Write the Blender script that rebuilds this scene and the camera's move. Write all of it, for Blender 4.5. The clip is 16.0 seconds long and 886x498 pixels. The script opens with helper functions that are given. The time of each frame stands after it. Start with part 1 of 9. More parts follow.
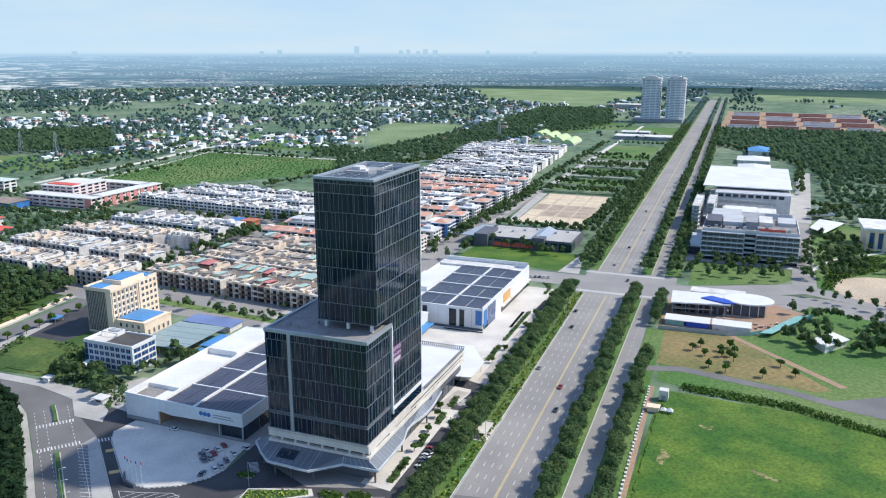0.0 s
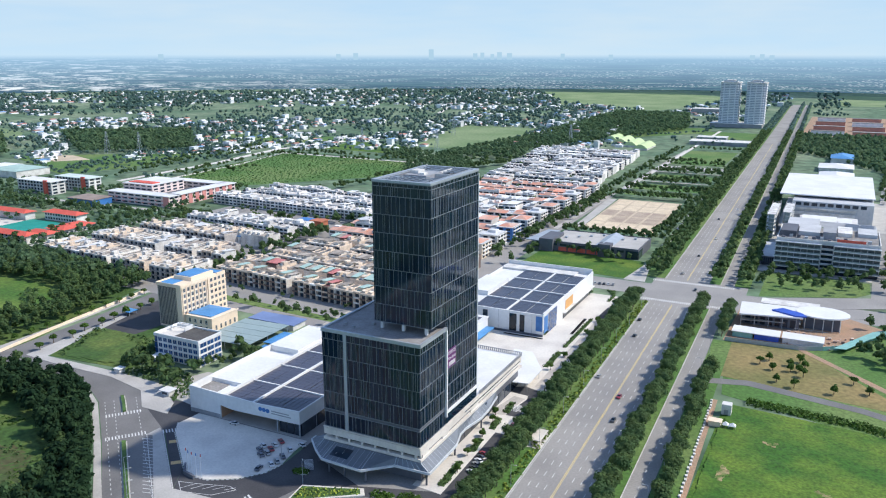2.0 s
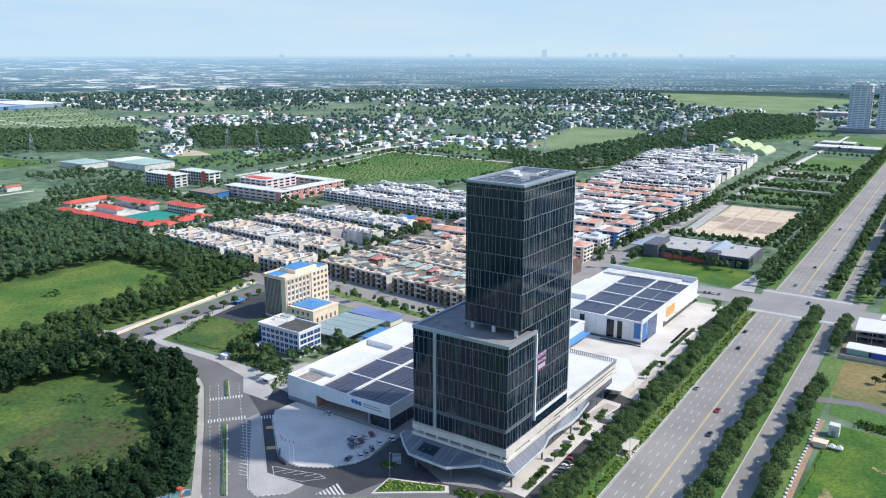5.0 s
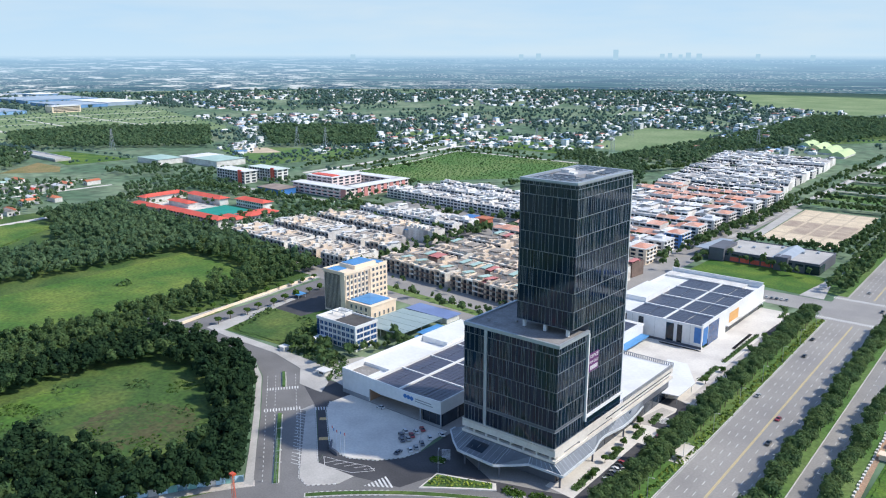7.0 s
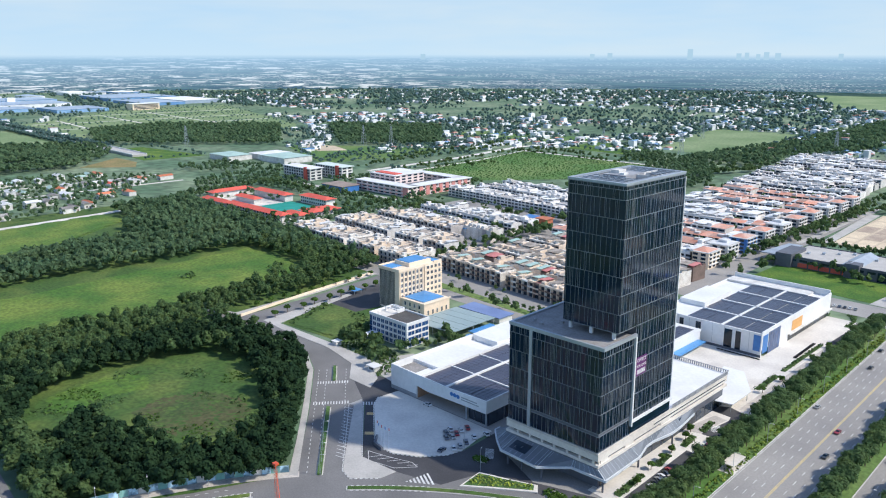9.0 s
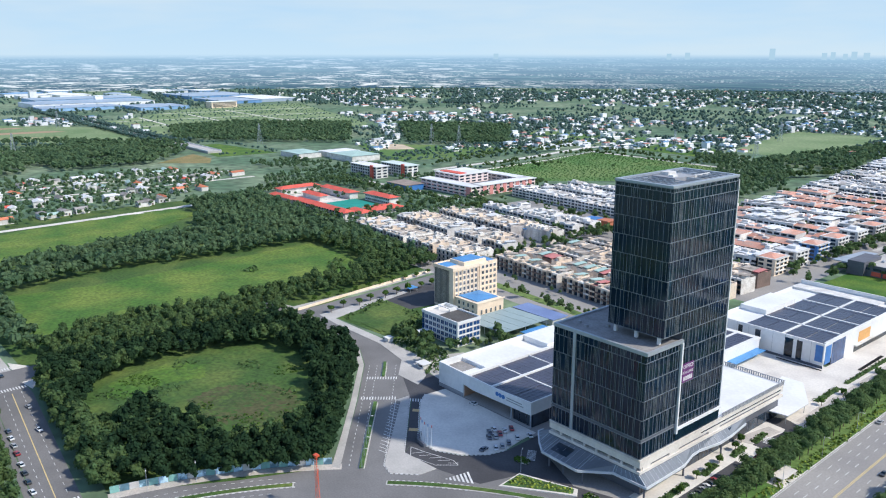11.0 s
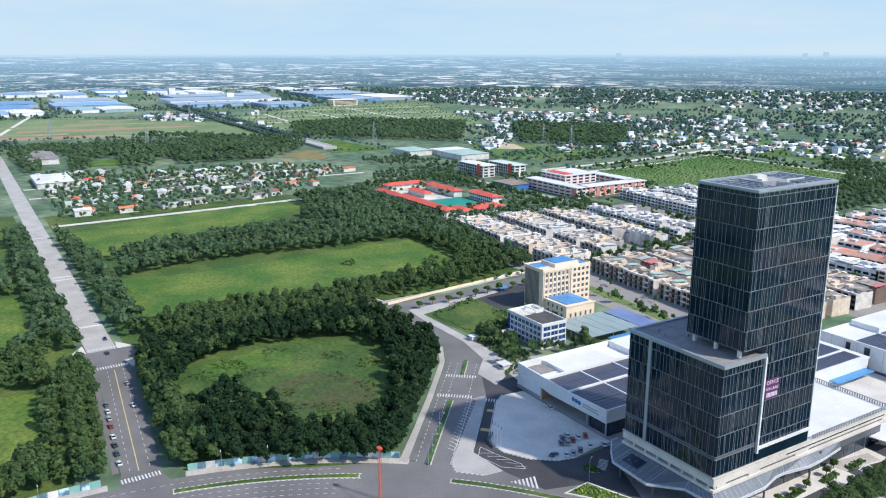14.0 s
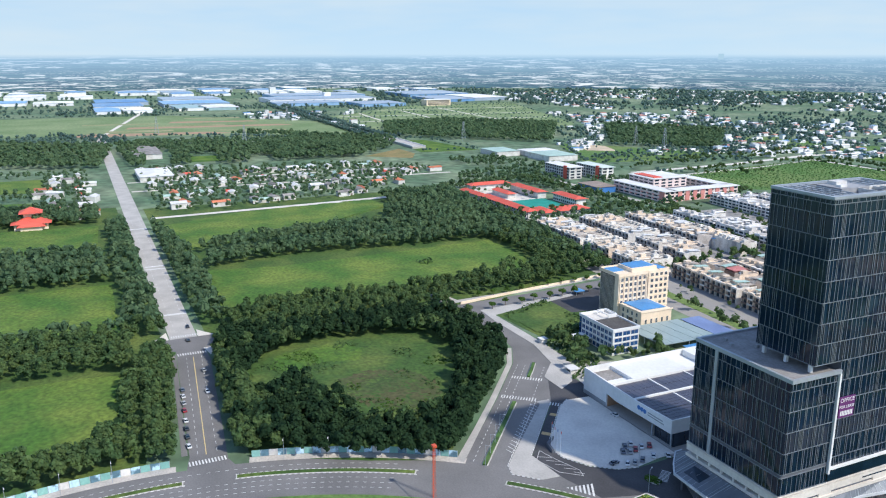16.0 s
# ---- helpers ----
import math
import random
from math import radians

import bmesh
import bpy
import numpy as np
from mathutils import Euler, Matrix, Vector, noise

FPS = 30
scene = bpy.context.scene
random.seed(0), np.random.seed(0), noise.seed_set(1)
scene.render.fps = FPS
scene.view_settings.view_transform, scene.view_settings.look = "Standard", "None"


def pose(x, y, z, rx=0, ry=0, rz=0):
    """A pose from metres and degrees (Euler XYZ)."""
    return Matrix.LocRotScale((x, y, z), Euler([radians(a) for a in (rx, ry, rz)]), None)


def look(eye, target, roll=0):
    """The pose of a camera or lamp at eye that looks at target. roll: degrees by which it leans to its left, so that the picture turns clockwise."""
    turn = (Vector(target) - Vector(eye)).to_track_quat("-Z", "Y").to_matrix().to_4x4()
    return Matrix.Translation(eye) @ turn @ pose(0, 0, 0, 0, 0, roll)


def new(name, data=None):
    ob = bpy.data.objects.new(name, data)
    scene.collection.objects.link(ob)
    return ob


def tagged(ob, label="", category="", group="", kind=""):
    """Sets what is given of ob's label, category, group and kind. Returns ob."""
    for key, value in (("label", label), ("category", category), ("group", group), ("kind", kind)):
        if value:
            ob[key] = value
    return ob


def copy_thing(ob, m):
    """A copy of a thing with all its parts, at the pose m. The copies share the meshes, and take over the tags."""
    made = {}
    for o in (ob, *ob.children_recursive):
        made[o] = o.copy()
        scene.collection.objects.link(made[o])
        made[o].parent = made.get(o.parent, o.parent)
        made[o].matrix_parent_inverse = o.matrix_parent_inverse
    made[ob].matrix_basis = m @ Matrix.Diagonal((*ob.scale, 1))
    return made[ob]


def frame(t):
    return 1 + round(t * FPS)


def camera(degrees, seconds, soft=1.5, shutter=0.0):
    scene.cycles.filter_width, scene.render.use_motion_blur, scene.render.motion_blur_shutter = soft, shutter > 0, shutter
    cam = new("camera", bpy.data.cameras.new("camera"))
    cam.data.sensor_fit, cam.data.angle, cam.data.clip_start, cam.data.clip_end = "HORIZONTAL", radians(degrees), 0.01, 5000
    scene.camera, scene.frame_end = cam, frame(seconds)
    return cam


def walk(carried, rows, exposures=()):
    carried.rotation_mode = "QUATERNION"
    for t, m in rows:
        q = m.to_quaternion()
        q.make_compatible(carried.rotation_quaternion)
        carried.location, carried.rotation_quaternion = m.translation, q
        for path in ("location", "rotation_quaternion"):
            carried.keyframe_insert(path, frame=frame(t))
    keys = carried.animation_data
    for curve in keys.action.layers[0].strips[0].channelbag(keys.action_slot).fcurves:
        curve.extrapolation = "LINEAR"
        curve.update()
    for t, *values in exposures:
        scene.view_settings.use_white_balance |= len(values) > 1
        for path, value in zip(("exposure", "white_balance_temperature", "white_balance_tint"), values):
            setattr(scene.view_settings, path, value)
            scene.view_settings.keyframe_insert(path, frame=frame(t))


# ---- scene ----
cam = camera(58.21, 16.0, soft=1.12)
PATH = [
    (0.0, (125.76, -254.51, 160.42), (75.894, 0.000, 21.235)),
    (0.5, (127.11, -253.84, 160.44), (75.955, 0.000, 22.541)),
    (1.0, (128.42, -253.18, 160.54), (76.005, 0.000, 23.853)),
    (1.5, (129.65, -252.55, 160.74), (76.046, 0.000, 25.179)),
    (2.0, (130.79, -252.00, 161.02), (76.089, 0.000, 26.507)),
    (2.5, (131.75, -251.55, 161.32), (76.097, 0.000, 27.882)),
    (3.0, (132.64, -251.17, 161.58), (76.116, 0.000, 29.247)),
    (3.5, (133.47, -250.81, 161.74), (76.140, 0.000, 30.591)),
    (4.0, (134.30, -250.44, 161.74), (76.160, 0.000, 31.909)),
    (4.5, (135.16, -250.05, 161.57), (76.139, 0.000, 33.206)),
    (7.0, (140.92, -247.05, 160.16), (76.128, 0.000, 39.424)),
    (7.5, (142.34, -245.80, 160.01), (76.132, 0.000, 40.681)),
    (8.0, (143.82, -244.50, 159.87), (76.128, 0.000, 41.945)),
    (8.5, (145.41, -243.13, 159.78), (76.116, 0.000, 43.173)),
    (9.0, (147.05, -241.71, 159.70), (76.105, 0.000, 44.426)),
    (11.5, (156.30, -232.83, 159.77), (76.069, 0.000, 51.095)),
    (12.0, (157.62, -230.39, 159.53), (76.061, 0.000, 52.535)),
    (12.5, (158.89, -227.89, 159.28), (76.055, 0.000, 53.985)),
    (13.0, (160.12, -225.33, 159.03), (76.054, 0.000, 55.448)),
    (13.5, (161.38, -222.72, 158.78), (76.062, 0.000, 56.908)),
    (14.0, (162.66, -220.05, 158.54), (76.065, 0.000, 58.362)),
    (14.5, (163.99, -217.33, 158.34), (76.068, 0.000, 59.834)),
    (15.0, (165.33, -214.64, 158.21), (76.074, 0.000, 61.389)),
    (15.5, (166.64, -212.13, 158.15), (76.086, 0.000, 63.178)),
    (16.0, (167.90, -209.84, 158.13), (76.099, 0.000, 65.194)),
]
walk(cam, [(t, pose(*eye, *turn)) for t, eye, turn in PATH], [(0.0, 0.6), (16.0, 0.6)])


# ---- daylight ----
SUN = Vector((0.876, 0.482, 1.02)).normalized()
world = bpy.data.worlds.new("sky")
scene.world = world
world.use_nodes = True
wn = world.node_tree.nodes
sky = wn.new("ShaderNodeTexSky")
sky.sky_type, sky.sun_disc = "NISHITA", False
sky.sun_elevation = math.asin(SUN.z)
sky.sun_rotation = math.atan2(SUN.x, SUN.y)
sky.altitude, sky.air_density, sky.dust_density, sky.ozone_density = 20.0, 1.0, 0.4, 3.0
wn["Background"].inputs[1].default_value = 0.142
tint = wn.new("ShaderNodeMix")
tint.data_type, tint.blend_type = "RGBA", "MULTIPLY"
tint.inputs[0].default_value, tint.inputs[7].default_value = 1.0, (0.96, 0.97, 1.0, 1)
world.node_tree.links.new(sky.outputs[0], tint.inputs[6])
world.node_tree.links.new(tint.outputs[2], wn["Background"].inputs[0])
sun = new("sun", bpy.data.lights.new("sun", "SUN"))
sun.data.energy, sun.data.angle, sun.data.color = 2.75, radians(1.6), (1.0, 0.935, 0.83)
sun.matrix_world = look(SUN * 900, (0, 0, 0))

# ---- materials ----
def mat(name, col, rough=0.85, col2=None, scale=0.4, fine=4.0, amount=0.5, metal=0.0, bump=0.0, spec=0.5, island=0.0, objvar=0.0, fac_lo=0.35, fac_hi=0.65, coat=0.0, leafy=0.0):
    """A surface with a broad and a fine variation of its colour."""
    m = bpy.data.materials.new(name)
    m.use_nodes = True
    nt = m.node_tree
    n, l = nt.nodes, nt.links
    b = n["Principled BSDF"]
    b.inputs["Roughness"].default_value = rough
    b.inputs["Metallic"].default_value = metal
    b.inputs["Specular IOR Level"].default_value = spec
    b.inputs["Coat Weight"].default_value = coat
    geo = n.new("ShaderNodeNewGeometry")
    a = n.new("ShaderNodeTexNoise")
    a.inputs["Scale"].default_value, a.inputs["Detail"].default_value = scale, 5.0
    l.new(geo.outputs["Position"], a.inputs["Vector"])
    r = n.new("ShaderNodeMapRange")
    r.inputs[1].default_value, r.inputs[2].default_value = fac_lo, fac_hi
    l.new(a.outputs["Fac"], r.inputs[0])
    c2 = col2 or tuple(v * 0.7 for v in col)
    mix = n.new("ShaderNodeMix")
    mix.data_type = "RGBA"
    mix.inputs[6].default_value, mix.inputs[7].default_value = (*col, 1), (*c2, 1)
    l.new(r.outputs[0], mix.inputs[0])
    f = n.new("ShaderNodeTexNoise")
    f.inputs["Scale"].default_value, f.inputs["Detail"].default_value = fine, 3.0
    l.new(geo.outputs["Position"], f.inputs["Vector"])
    fr = n.new("ShaderNodeMapRange")
    fr.inputs[1].default_value, fr.inputs[2].default_value = 0.3, 0.7
    fr.inputs[3].default_value, fr.inputs[4].default_value = 1 - 0.5 * amount, 1 + 0.5 * amount
    l.new(f.outputs["Fac"], fr.inputs[0])
    mul = n.new("ShaderNodeVectorMath")
    mul.operation = "SCALE"
    l.new(mix.outputs[2], mul.inputs[0])
    l.new(fr.outputs[0], mul.inputs[3])
    last = mul.outputs[0]
    for size, node, out in ((island, geo, "Random Per Island"), (objvar, n.new("ShaderNodeObjectInfo") if objvar else None, "Random")):
        if size:
            vr = n.new("ShaderNodeMapRange")
            vr.inputs[3].default_value, vr.inputs[4].default_value = 1 - size, 1 + size
            l.new(node.outputs[out], vr.inputs[0])
            vm = n.new("ShaderNodeVectorMath")
            vm.operation = "SCALE"
            l.new(last, vm.inputs[0])
            l.new(vr.outputs[0], vm.inputs[3])
            last = vm.outputs[0]
    l.new(last, b.inputs["Base Color"])
    if leafy:
        tl, mx = n.new("ShaderNodeBsdfTranslucent"), n.new("ShaderNodeMixShader")
        mx.inputs[0].default_value = leafy
        l.new(last, tl.inputs[0])
        l.new(b.outputs[0], mx.inputs[1])
        l.new(tl.outputs[0], mx.inputs[2])
        l.new(mx.outputs[0], n["Material Output"].inputs[0])
    if bump:
        bn = n.new("ShaderNodeBump")
        bn.inputs["Strength"].default_value, bn.inputs["Distance"].default_value = bump, 0.1
        l.new(f.outputs["Fac"], bn.inputs["Height"])
        l.new(bn.outputs[0], b.inputs["Normal"])
    return m


ASPHALT = mat("asphalt", (0.2, 0.195, 0.192), 0.9, (0.15, 0.147, 0.145), 0.05, 1.5, 0.25, bump=0.2)
ASPHALT_OLD = mat("worn_asphalt", (0.34, 0.325, 0.305), 0.9, (0.265, 0.255, 0.245), 0.03, 1.2, 0.22, bump=0.2)
ASPHALT_DARK = mat("new_asphalt", (0.075, 0.075, 0.082), 0.9, (0.05, 0.05, 0.056), 0.06, 1.5, 0.3, bump=0.2)
CONCRETE = mat("concrete", (0.5, 0.48, 0.45), 0.85, (0.4, 0.385, 0.36), 0.08, 1.5, 0.2, bump=0.2)
PAVING = mat("paving", (0.55, 0.5, 0.45), 0.85, (0.42, 0.39, 0.36), 0.1, 1.2, 0.3, bump=0.2)
PALE = mat("pale_concrete", (0.74, 0.7, 0.63), 0.8, (0.6, 0.56, 0.51), 0.06, 1.0, 0.15)
LINE = mat("road_paint", (0.75, 0.75, 0.73), 0.7, (0.55, 0.55, 0.54), 0.3, 2.0, 0.3)
YELLOW_LINE = mat("yellow_road_paint", (0.72, 0.55, 0.22), 0.7, (0.6, 0.48, 0.25), 0.3, 2.0, 0.3)
ORANGE_PAINT = mat("orange_road_paint", (0.62, 0.4, 0.16), 0.7, (0.5, 0.36, 0.18), 0.3, 2.0, 0.3)
KERB = mat("kerb_stone", (0.6, 0.58, 0.54), 0.8, (0.42, 0.4, 0.37), 0.3, 2.0, 0.3)
WHITE = mat("white_paint", (0.8, 0.8, 0.79), 0.6, (0.7, 0.7, 0.69), 0.06, 0.6, 0.08)
OFFWHITE = mat("weathered_white_paint", (0.76, 0.75, 0.72), 0.75, (0.55, 0.53, 0.5), 0.15, 1.0, 0.2, objvar=0.1)
CREAM = mat("cream_paint", (0.9, 0.735, 0.56), 0.75, (0.82, 0.66, 0.49), 0.08, 0.6, 0.12)
GREY_WALL = mat("grey_paint", (0.13, 0.14, 0.165), 0.7, (0.1, 0.105, 0.125), 0.08, 0.6, 0.15)
MID_GREY = mat("mid_grey_paint", (0.36, 0.37, 0.385), 0.7, (0.28, 0.285, 0.3), 0.08, 0.6, 0.15)
METAL = mat("silver_cladding", (0.46, 0.5, 0.54), 0.45, (0.38, 0.42, 0.46), 0.1, 0.8, 0.12, metal=0.35)
FIN = mat("aluminium_fin", (0.27, 0.3, 0.325), 0.45, (0.18, 0.205, 0.225), 0.3, 1.0, 0.2, metal=0.25)
GLASS_DARK = mat("dark_curtain_glass", (0.01, 0.028, 0.048), 0.05, (0.005, 0.016, 0.03), 0.06, 0.5, 0.3, spec=0.45, objvar=0.4)
GLASS = mat("window_glass", (0.03, 0.05, 0.075), 0.08, (0.02, 0.03, 0.045), 0.2, 0.6, 0.3, spec=0.6, objvar=0.3)
GLASS_BLUE = mat("blue_window_glass", (0.03, 0.1, 0.26), 0.08, (0.02, 0.06, 0.16), 0.2, 0.6, 0.3, spec=0.6)
SOLAR = mat("solar_cells", (0.066, 0.068, 0.1), 0.3, (0.052, 0.054, 0.08), 0.05, 0.4, 0.15, spec=0.5, objvar=0.12)
ROOF_RED = mat("red_roofing", (0.74, 0.13, 0.085), 0.7, (0.64, 0.11, 0.075), 0.1, 1.0, 0.2)
ROOF_BLUE = mat("blue_roofing", (0.09, 0.3, 0.6), 0.5, (0.07, 0.24, 0.5), 0.1, 1.0, 0.2)
ROOF_TEAL = mat("teal_court", (0.015, 0.3, 0.24), 0.8, (0.012, 0.25, 0.2), 0.1, 1.0, 0.15)
ROOF_ORANGE = mat("terracotta_tiles", (0.62, 0.2, 0.1), 0.8, (0.45, 0.16, 0.09), 0.2, 2.0, 0.35, objvar=0.25)
ROOF_GREY = mat("grey_roofing", (0.3, 0.285, 0.27), 0.85, (0.19, 0.18, 0.17), 0.15, 1.0, 0.35, objvar=0.25)
ROOF_GREEN = mat("pale_green_roofing", (0.42, 0.58, 0.52), 0.6, (0.36, 0.5, 0.45), 0.1, 1.0, 0.15)
PINK = mat("salmon_paint", (0.72, 0.3, 0.27), 0.75, (0.62, 0.25, 0.23), 0.1, 0.8, 0.15)
GRASS = mat("grass", (0.075, 0.17, 0.034), 0.95, (0.14, 0.21, 0.06), 0.012, 0.5, 0.6, bump=0.5, fac_lo=0.42, fac_hi=0.6)
GRASS_BRIGHT = mat("bright_meadow", (0.038, 0.118, 0.01), 0.95, (0.125, 0.2, 0.022), 0.045, 0.8, 0.8, bump=0.9, fac_lo=0.38, fac_hi=0.68)
GRASS_DARK = mat("rough_meadow", (0.045, 0.1, 0.018), 0.95, (0.12, 0.165, 0.035), 0.03, 0.5, 0.7, bump=0.7, fac_lo=0.45, fac_hi=0.68)
GRASS_YELLOW = mat("yellow_green_meadow", (0.055, 0.135, 0.016), 0.95, (0.14, 0.2, 0.032), 0.03, 0.45, 0.7, bump=0.8, fac_lo=0.38, fac_hi=0.66)
GRASS_DRY = mat("dry_meadow", (0.29, 0.215, 0.09), 0.95, (0.17, 0.165, 0.055), 0.03, 0.4, 0.5, bump=0.5)
SCRUB = mat("scrub", (0.045, 0.105, 0.028), 0.95, (0.075, 0.14, 0.035), 0.03, 0.25, 0.9, bump=0.8)
SOIL = mat("bare_soil", (0.42, 0.26, 0.17), 0.95, (0.34, 0.24, 0.16), 0.1, 1.0, 0.5, bump=0.4)
SAND = mat("sandy_yard", (0.6, 0.49, 0.35), 0.95, (0.47, 0.38, 0.28), 0.03, 0.6, 0.3, bump=0.3)
LEAF = mat("leaves", (0.076, 0.145, 0.058), 0.75, (0.125, 0.19, 0.066), 0.11, 0.3, 0.4, island=0.25, spec=0.2, leafy=0.45)
# Dark plantation leaves; cloud shade is also put into this colour.
LEAF_DARK_SHADE = mat("dark_leaves", (0.018, 0.044, 0.022), 0.85, (0.034, 0.067, 0.028), 0.1, 0.3, 0.4, island=0.16, spec=0.08, leafy=0.25)
LEAF_LIGHT = mat("light_leaves", (0.08, 0.16, 0.025), 0.75, (0.06, 0.12, 0.025), 0.1, 0.8, 0.5, island=0.25, spec=0.2, leafy=0.35)
# Paler leaves for the middle distance, with some haze put into the colour.
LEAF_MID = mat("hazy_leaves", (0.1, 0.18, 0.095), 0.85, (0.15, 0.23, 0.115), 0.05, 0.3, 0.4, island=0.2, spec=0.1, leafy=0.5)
# Distance haze is put into this pale bluish leaf colour.
LEAF_FAR_HAZE = mat("far_leaves", (0.125, 0.215, 0.195), 0.9, (0.17, 0.265, 0.225), 0.008, 0.15, 0.5, island=0.2, spec=0.05, leafy=0.6)
BARK = mat("bark", (0.16, 0.12, 0.09), 0.9, (0.1, 0.075, 0.055), 1.0, 6.0, 0.5)
TYRE = mat("rubber", (0.02, 0.02, 0.02), 0.8, (0.015, 0.015, 0.015), 1.0, 4.0, 0.3)
BLUE_TARP = mat("blue_tarpaulin", (0.03, 0.1, 0.55), 0.5, (0.025, 0.08, 0.42), 0.3, 1.0, 0.2)
HOARD = mat("printed_hoarding", (0.5, 0.72, 0.86), 0.6, (0.1, 0.2, 0.26), 0.25, 0.8, 0.4, fac_lo=0.45, fac_hi=0.55)
TEAL_PAINT = mat("teal_hoarding", (0.25, 0.5, 0.45), 0.6, (0.2, 0.42, 0.38), 0.2, 1.0, 0.2)
RED_PAINT = mat("red_crane_paint", (0.65, 0.1, 0.04), 0.5, (0.5, 0.08, 0.04), 0.5, 2.0, 0.2)
PURPLE = mat("purple_banner", (0.14, 0.022, 0.15), 0.6, (0.11, 0.02, 0.12), 0.3, 1.0, 0.15)
BLUE_SIGN = mat("blue_sign", (0.05, 0.2, 0.5), 0.5, (0.04, 0.16, 0.42), 0.5, 1.0, 0.1)


# ---- mesh helpers ----
class Acc:
    """Collects faces in world coordinates."""
    def __init__(self):
        self.v, self.f = [], []

    def add(self, vs, fs):
        k = len(self.v)
        self.v += [tuple(p) for p in vs]
        self.f += [tuple(i + k for i in q) for q in fs]
        return self

    def box(self, x0, y0, z0, x1, y1, z1):
        return self.add([(x0, y0, z0), (x1, y0, z0), (x1, y1, z0), (x0, y1, z0), (x0, y0, z1), (x1, y0, z1), (x1, y1, z1), (x0, y1, z1)],
                        [(3, 2, 1, 0), (4, 5, 6, 7), (0, 1, 5, 4), (1, 2, 6, 5), (2, 3, 7, 6), (3, 0, 4, 7)])

    def prism(self, poly, z0, z1):
        n = len(poly)
        area = sum(poly[i][0] * poly[(i + 1) % n][1] - poly[(i + 1) % n][0] * poly[i][1] for i in range(n))
        p = list(poly) if area > 0 else list(reversed(poly))
        return self.add([(x, y, z0) for x, y in p] + [(x, y, z1) for x, y in p],
                        [tuple(reversed(range(n))), tuple(range(n, 2 * n))] + [(i, (i + 1) % n, (i + 1) % n + n, i + n) for i in range(n)])

    def beam(self, a, b, w, h=None):
        """A bar of section w x h from a to b."""
        a, b = Vector(a), Vector(b)
        d = (b - a).normalized()
        s = d.cross(Vector((0, 0, 1)))
        s = s.normalized() if s.length > 1e-4 else Vector((1, 0, 0))
        u = s.cross(d)
        s, u = s * w / 2, u * (h or w) / 2
        return self.add([a - s - u, a + s - u, a + s + u, a - s + u, b - s - u, b + s - u, b + s + u, b - s + u],
                        [(0, 1, 2, 3), (7, 6, 5, 4), (4, 5, 1, 0), (5, 6, 2, 1), (6, 7, 3, 2), (7, 4, 0, 3)])

    def strip(self, line, half, z0, z1):
        """A band along a line of points, half metres to each side."""
        left, right = offset(line, half), offset(line, -half)
        for i in range(len(line) - 1):
            self.prism([left[i], left[i + 1], right[i + 1], right[i]], z0, z1)
        return self

    def tube(self, a, b, r0, r1, n=7):
        a, b = Vector(a), Vector(b)
        d = (b - a).normalized()
        s = d.orthogonal().normalized()
        u = d.cross(s)
        ring = [(s * math.cos(2 * math.pi * i / n) + u * math.sin(2 * math.pi * i / n)) for i in range(n)]
        return self.add([a + q * r0 for q in ring] + [b + q * r1 for q in ring],
                        [(i, (i + 1) % n, (i + 1) % n + n, i + n) for i in range(n)] + [tuple(reversed(range(n))), tuple(range(n, 2 * n))])


def offset(line, d):
    """The line moved d metres to its left."""
    out = []
    for i, p in enumerate(line):
        a, b = line[max(i - 1, 0)], line[min(i + 1, len(line) - 1)]
        dx, dy = b[0] - a[0], b[1] - a[1]
        k = math.hypot(dx, dy)
        out.append((p[0] - dy / k * d, p[1] + dx / k * d))
    return out


def mesh_of(name, acc, material, base=(0, 0, 0)):
    me = bpy.data.meshes.new(name)
    me.from_pydata([(x - base[0], y - base[1], z - base[2]) for x, y, z in acc.v], [], acc.f)
    me.materials.append(material)
    return me


def part(name, acc, material, parent, label=""):
    """One mesh under a thing or a part; acc holds world coordinates."""
    base = Vector((0, 0, 0))
    up = parent
    while up:
        base += up.location
        up = up.parent
    ob = new(name, mesh_of(name, acc, material, base))
    ob.parent = parent
    return tagged(ob, label) if label else ob


def thing(name, base, label, category, group="", kind=""):
    ob = new(name)
    ob.location = base
    ob.empty_display_size = 0.5
    return tagged(ob, label, category, group, kind)


def solid(name, acc, material, label, category, kind="", group=""):
    """A thing that is one mesh."""
    ob = new(name, mesh_of(name, acc, material))
    return tagged(ob, label, category, group, kind)



# ---- ground, roads and fields ----
def BX(u, y):
    """The boulevard leans a little: u is across it, y along it."""
    return u - 0.021 * (y - 27)


def flat(name, polys, z, material, label, category="ground", kind="structure", depth=0.04):
    acc = Acc()
    for i, p in enumerate(polys):
        acc.prism(p, z - depth, z + i * 0.006)
    return solid(name, acc, material, label, category, kind)


def arc(r, a0, a1, n=40, c=(74, -206)):
    return [(c[0] + r * math.cos(radians(a0 + (a1 - a0) * i / n)), c[1] + r * math.sin(radians(a0 + (a1 - a0) * i / n))) for i in range(n + 1)]


def ring_poly(r0, r1, a0, a1, n=40):
    return arc(r0, a0, a1, n) + list(reversed(arc(r1, a0, a1, n)))


def rect(x0, y0, x1, y1):
    return [(x0, y0), (x1, y0), (x1, y1), (x0, y1)]


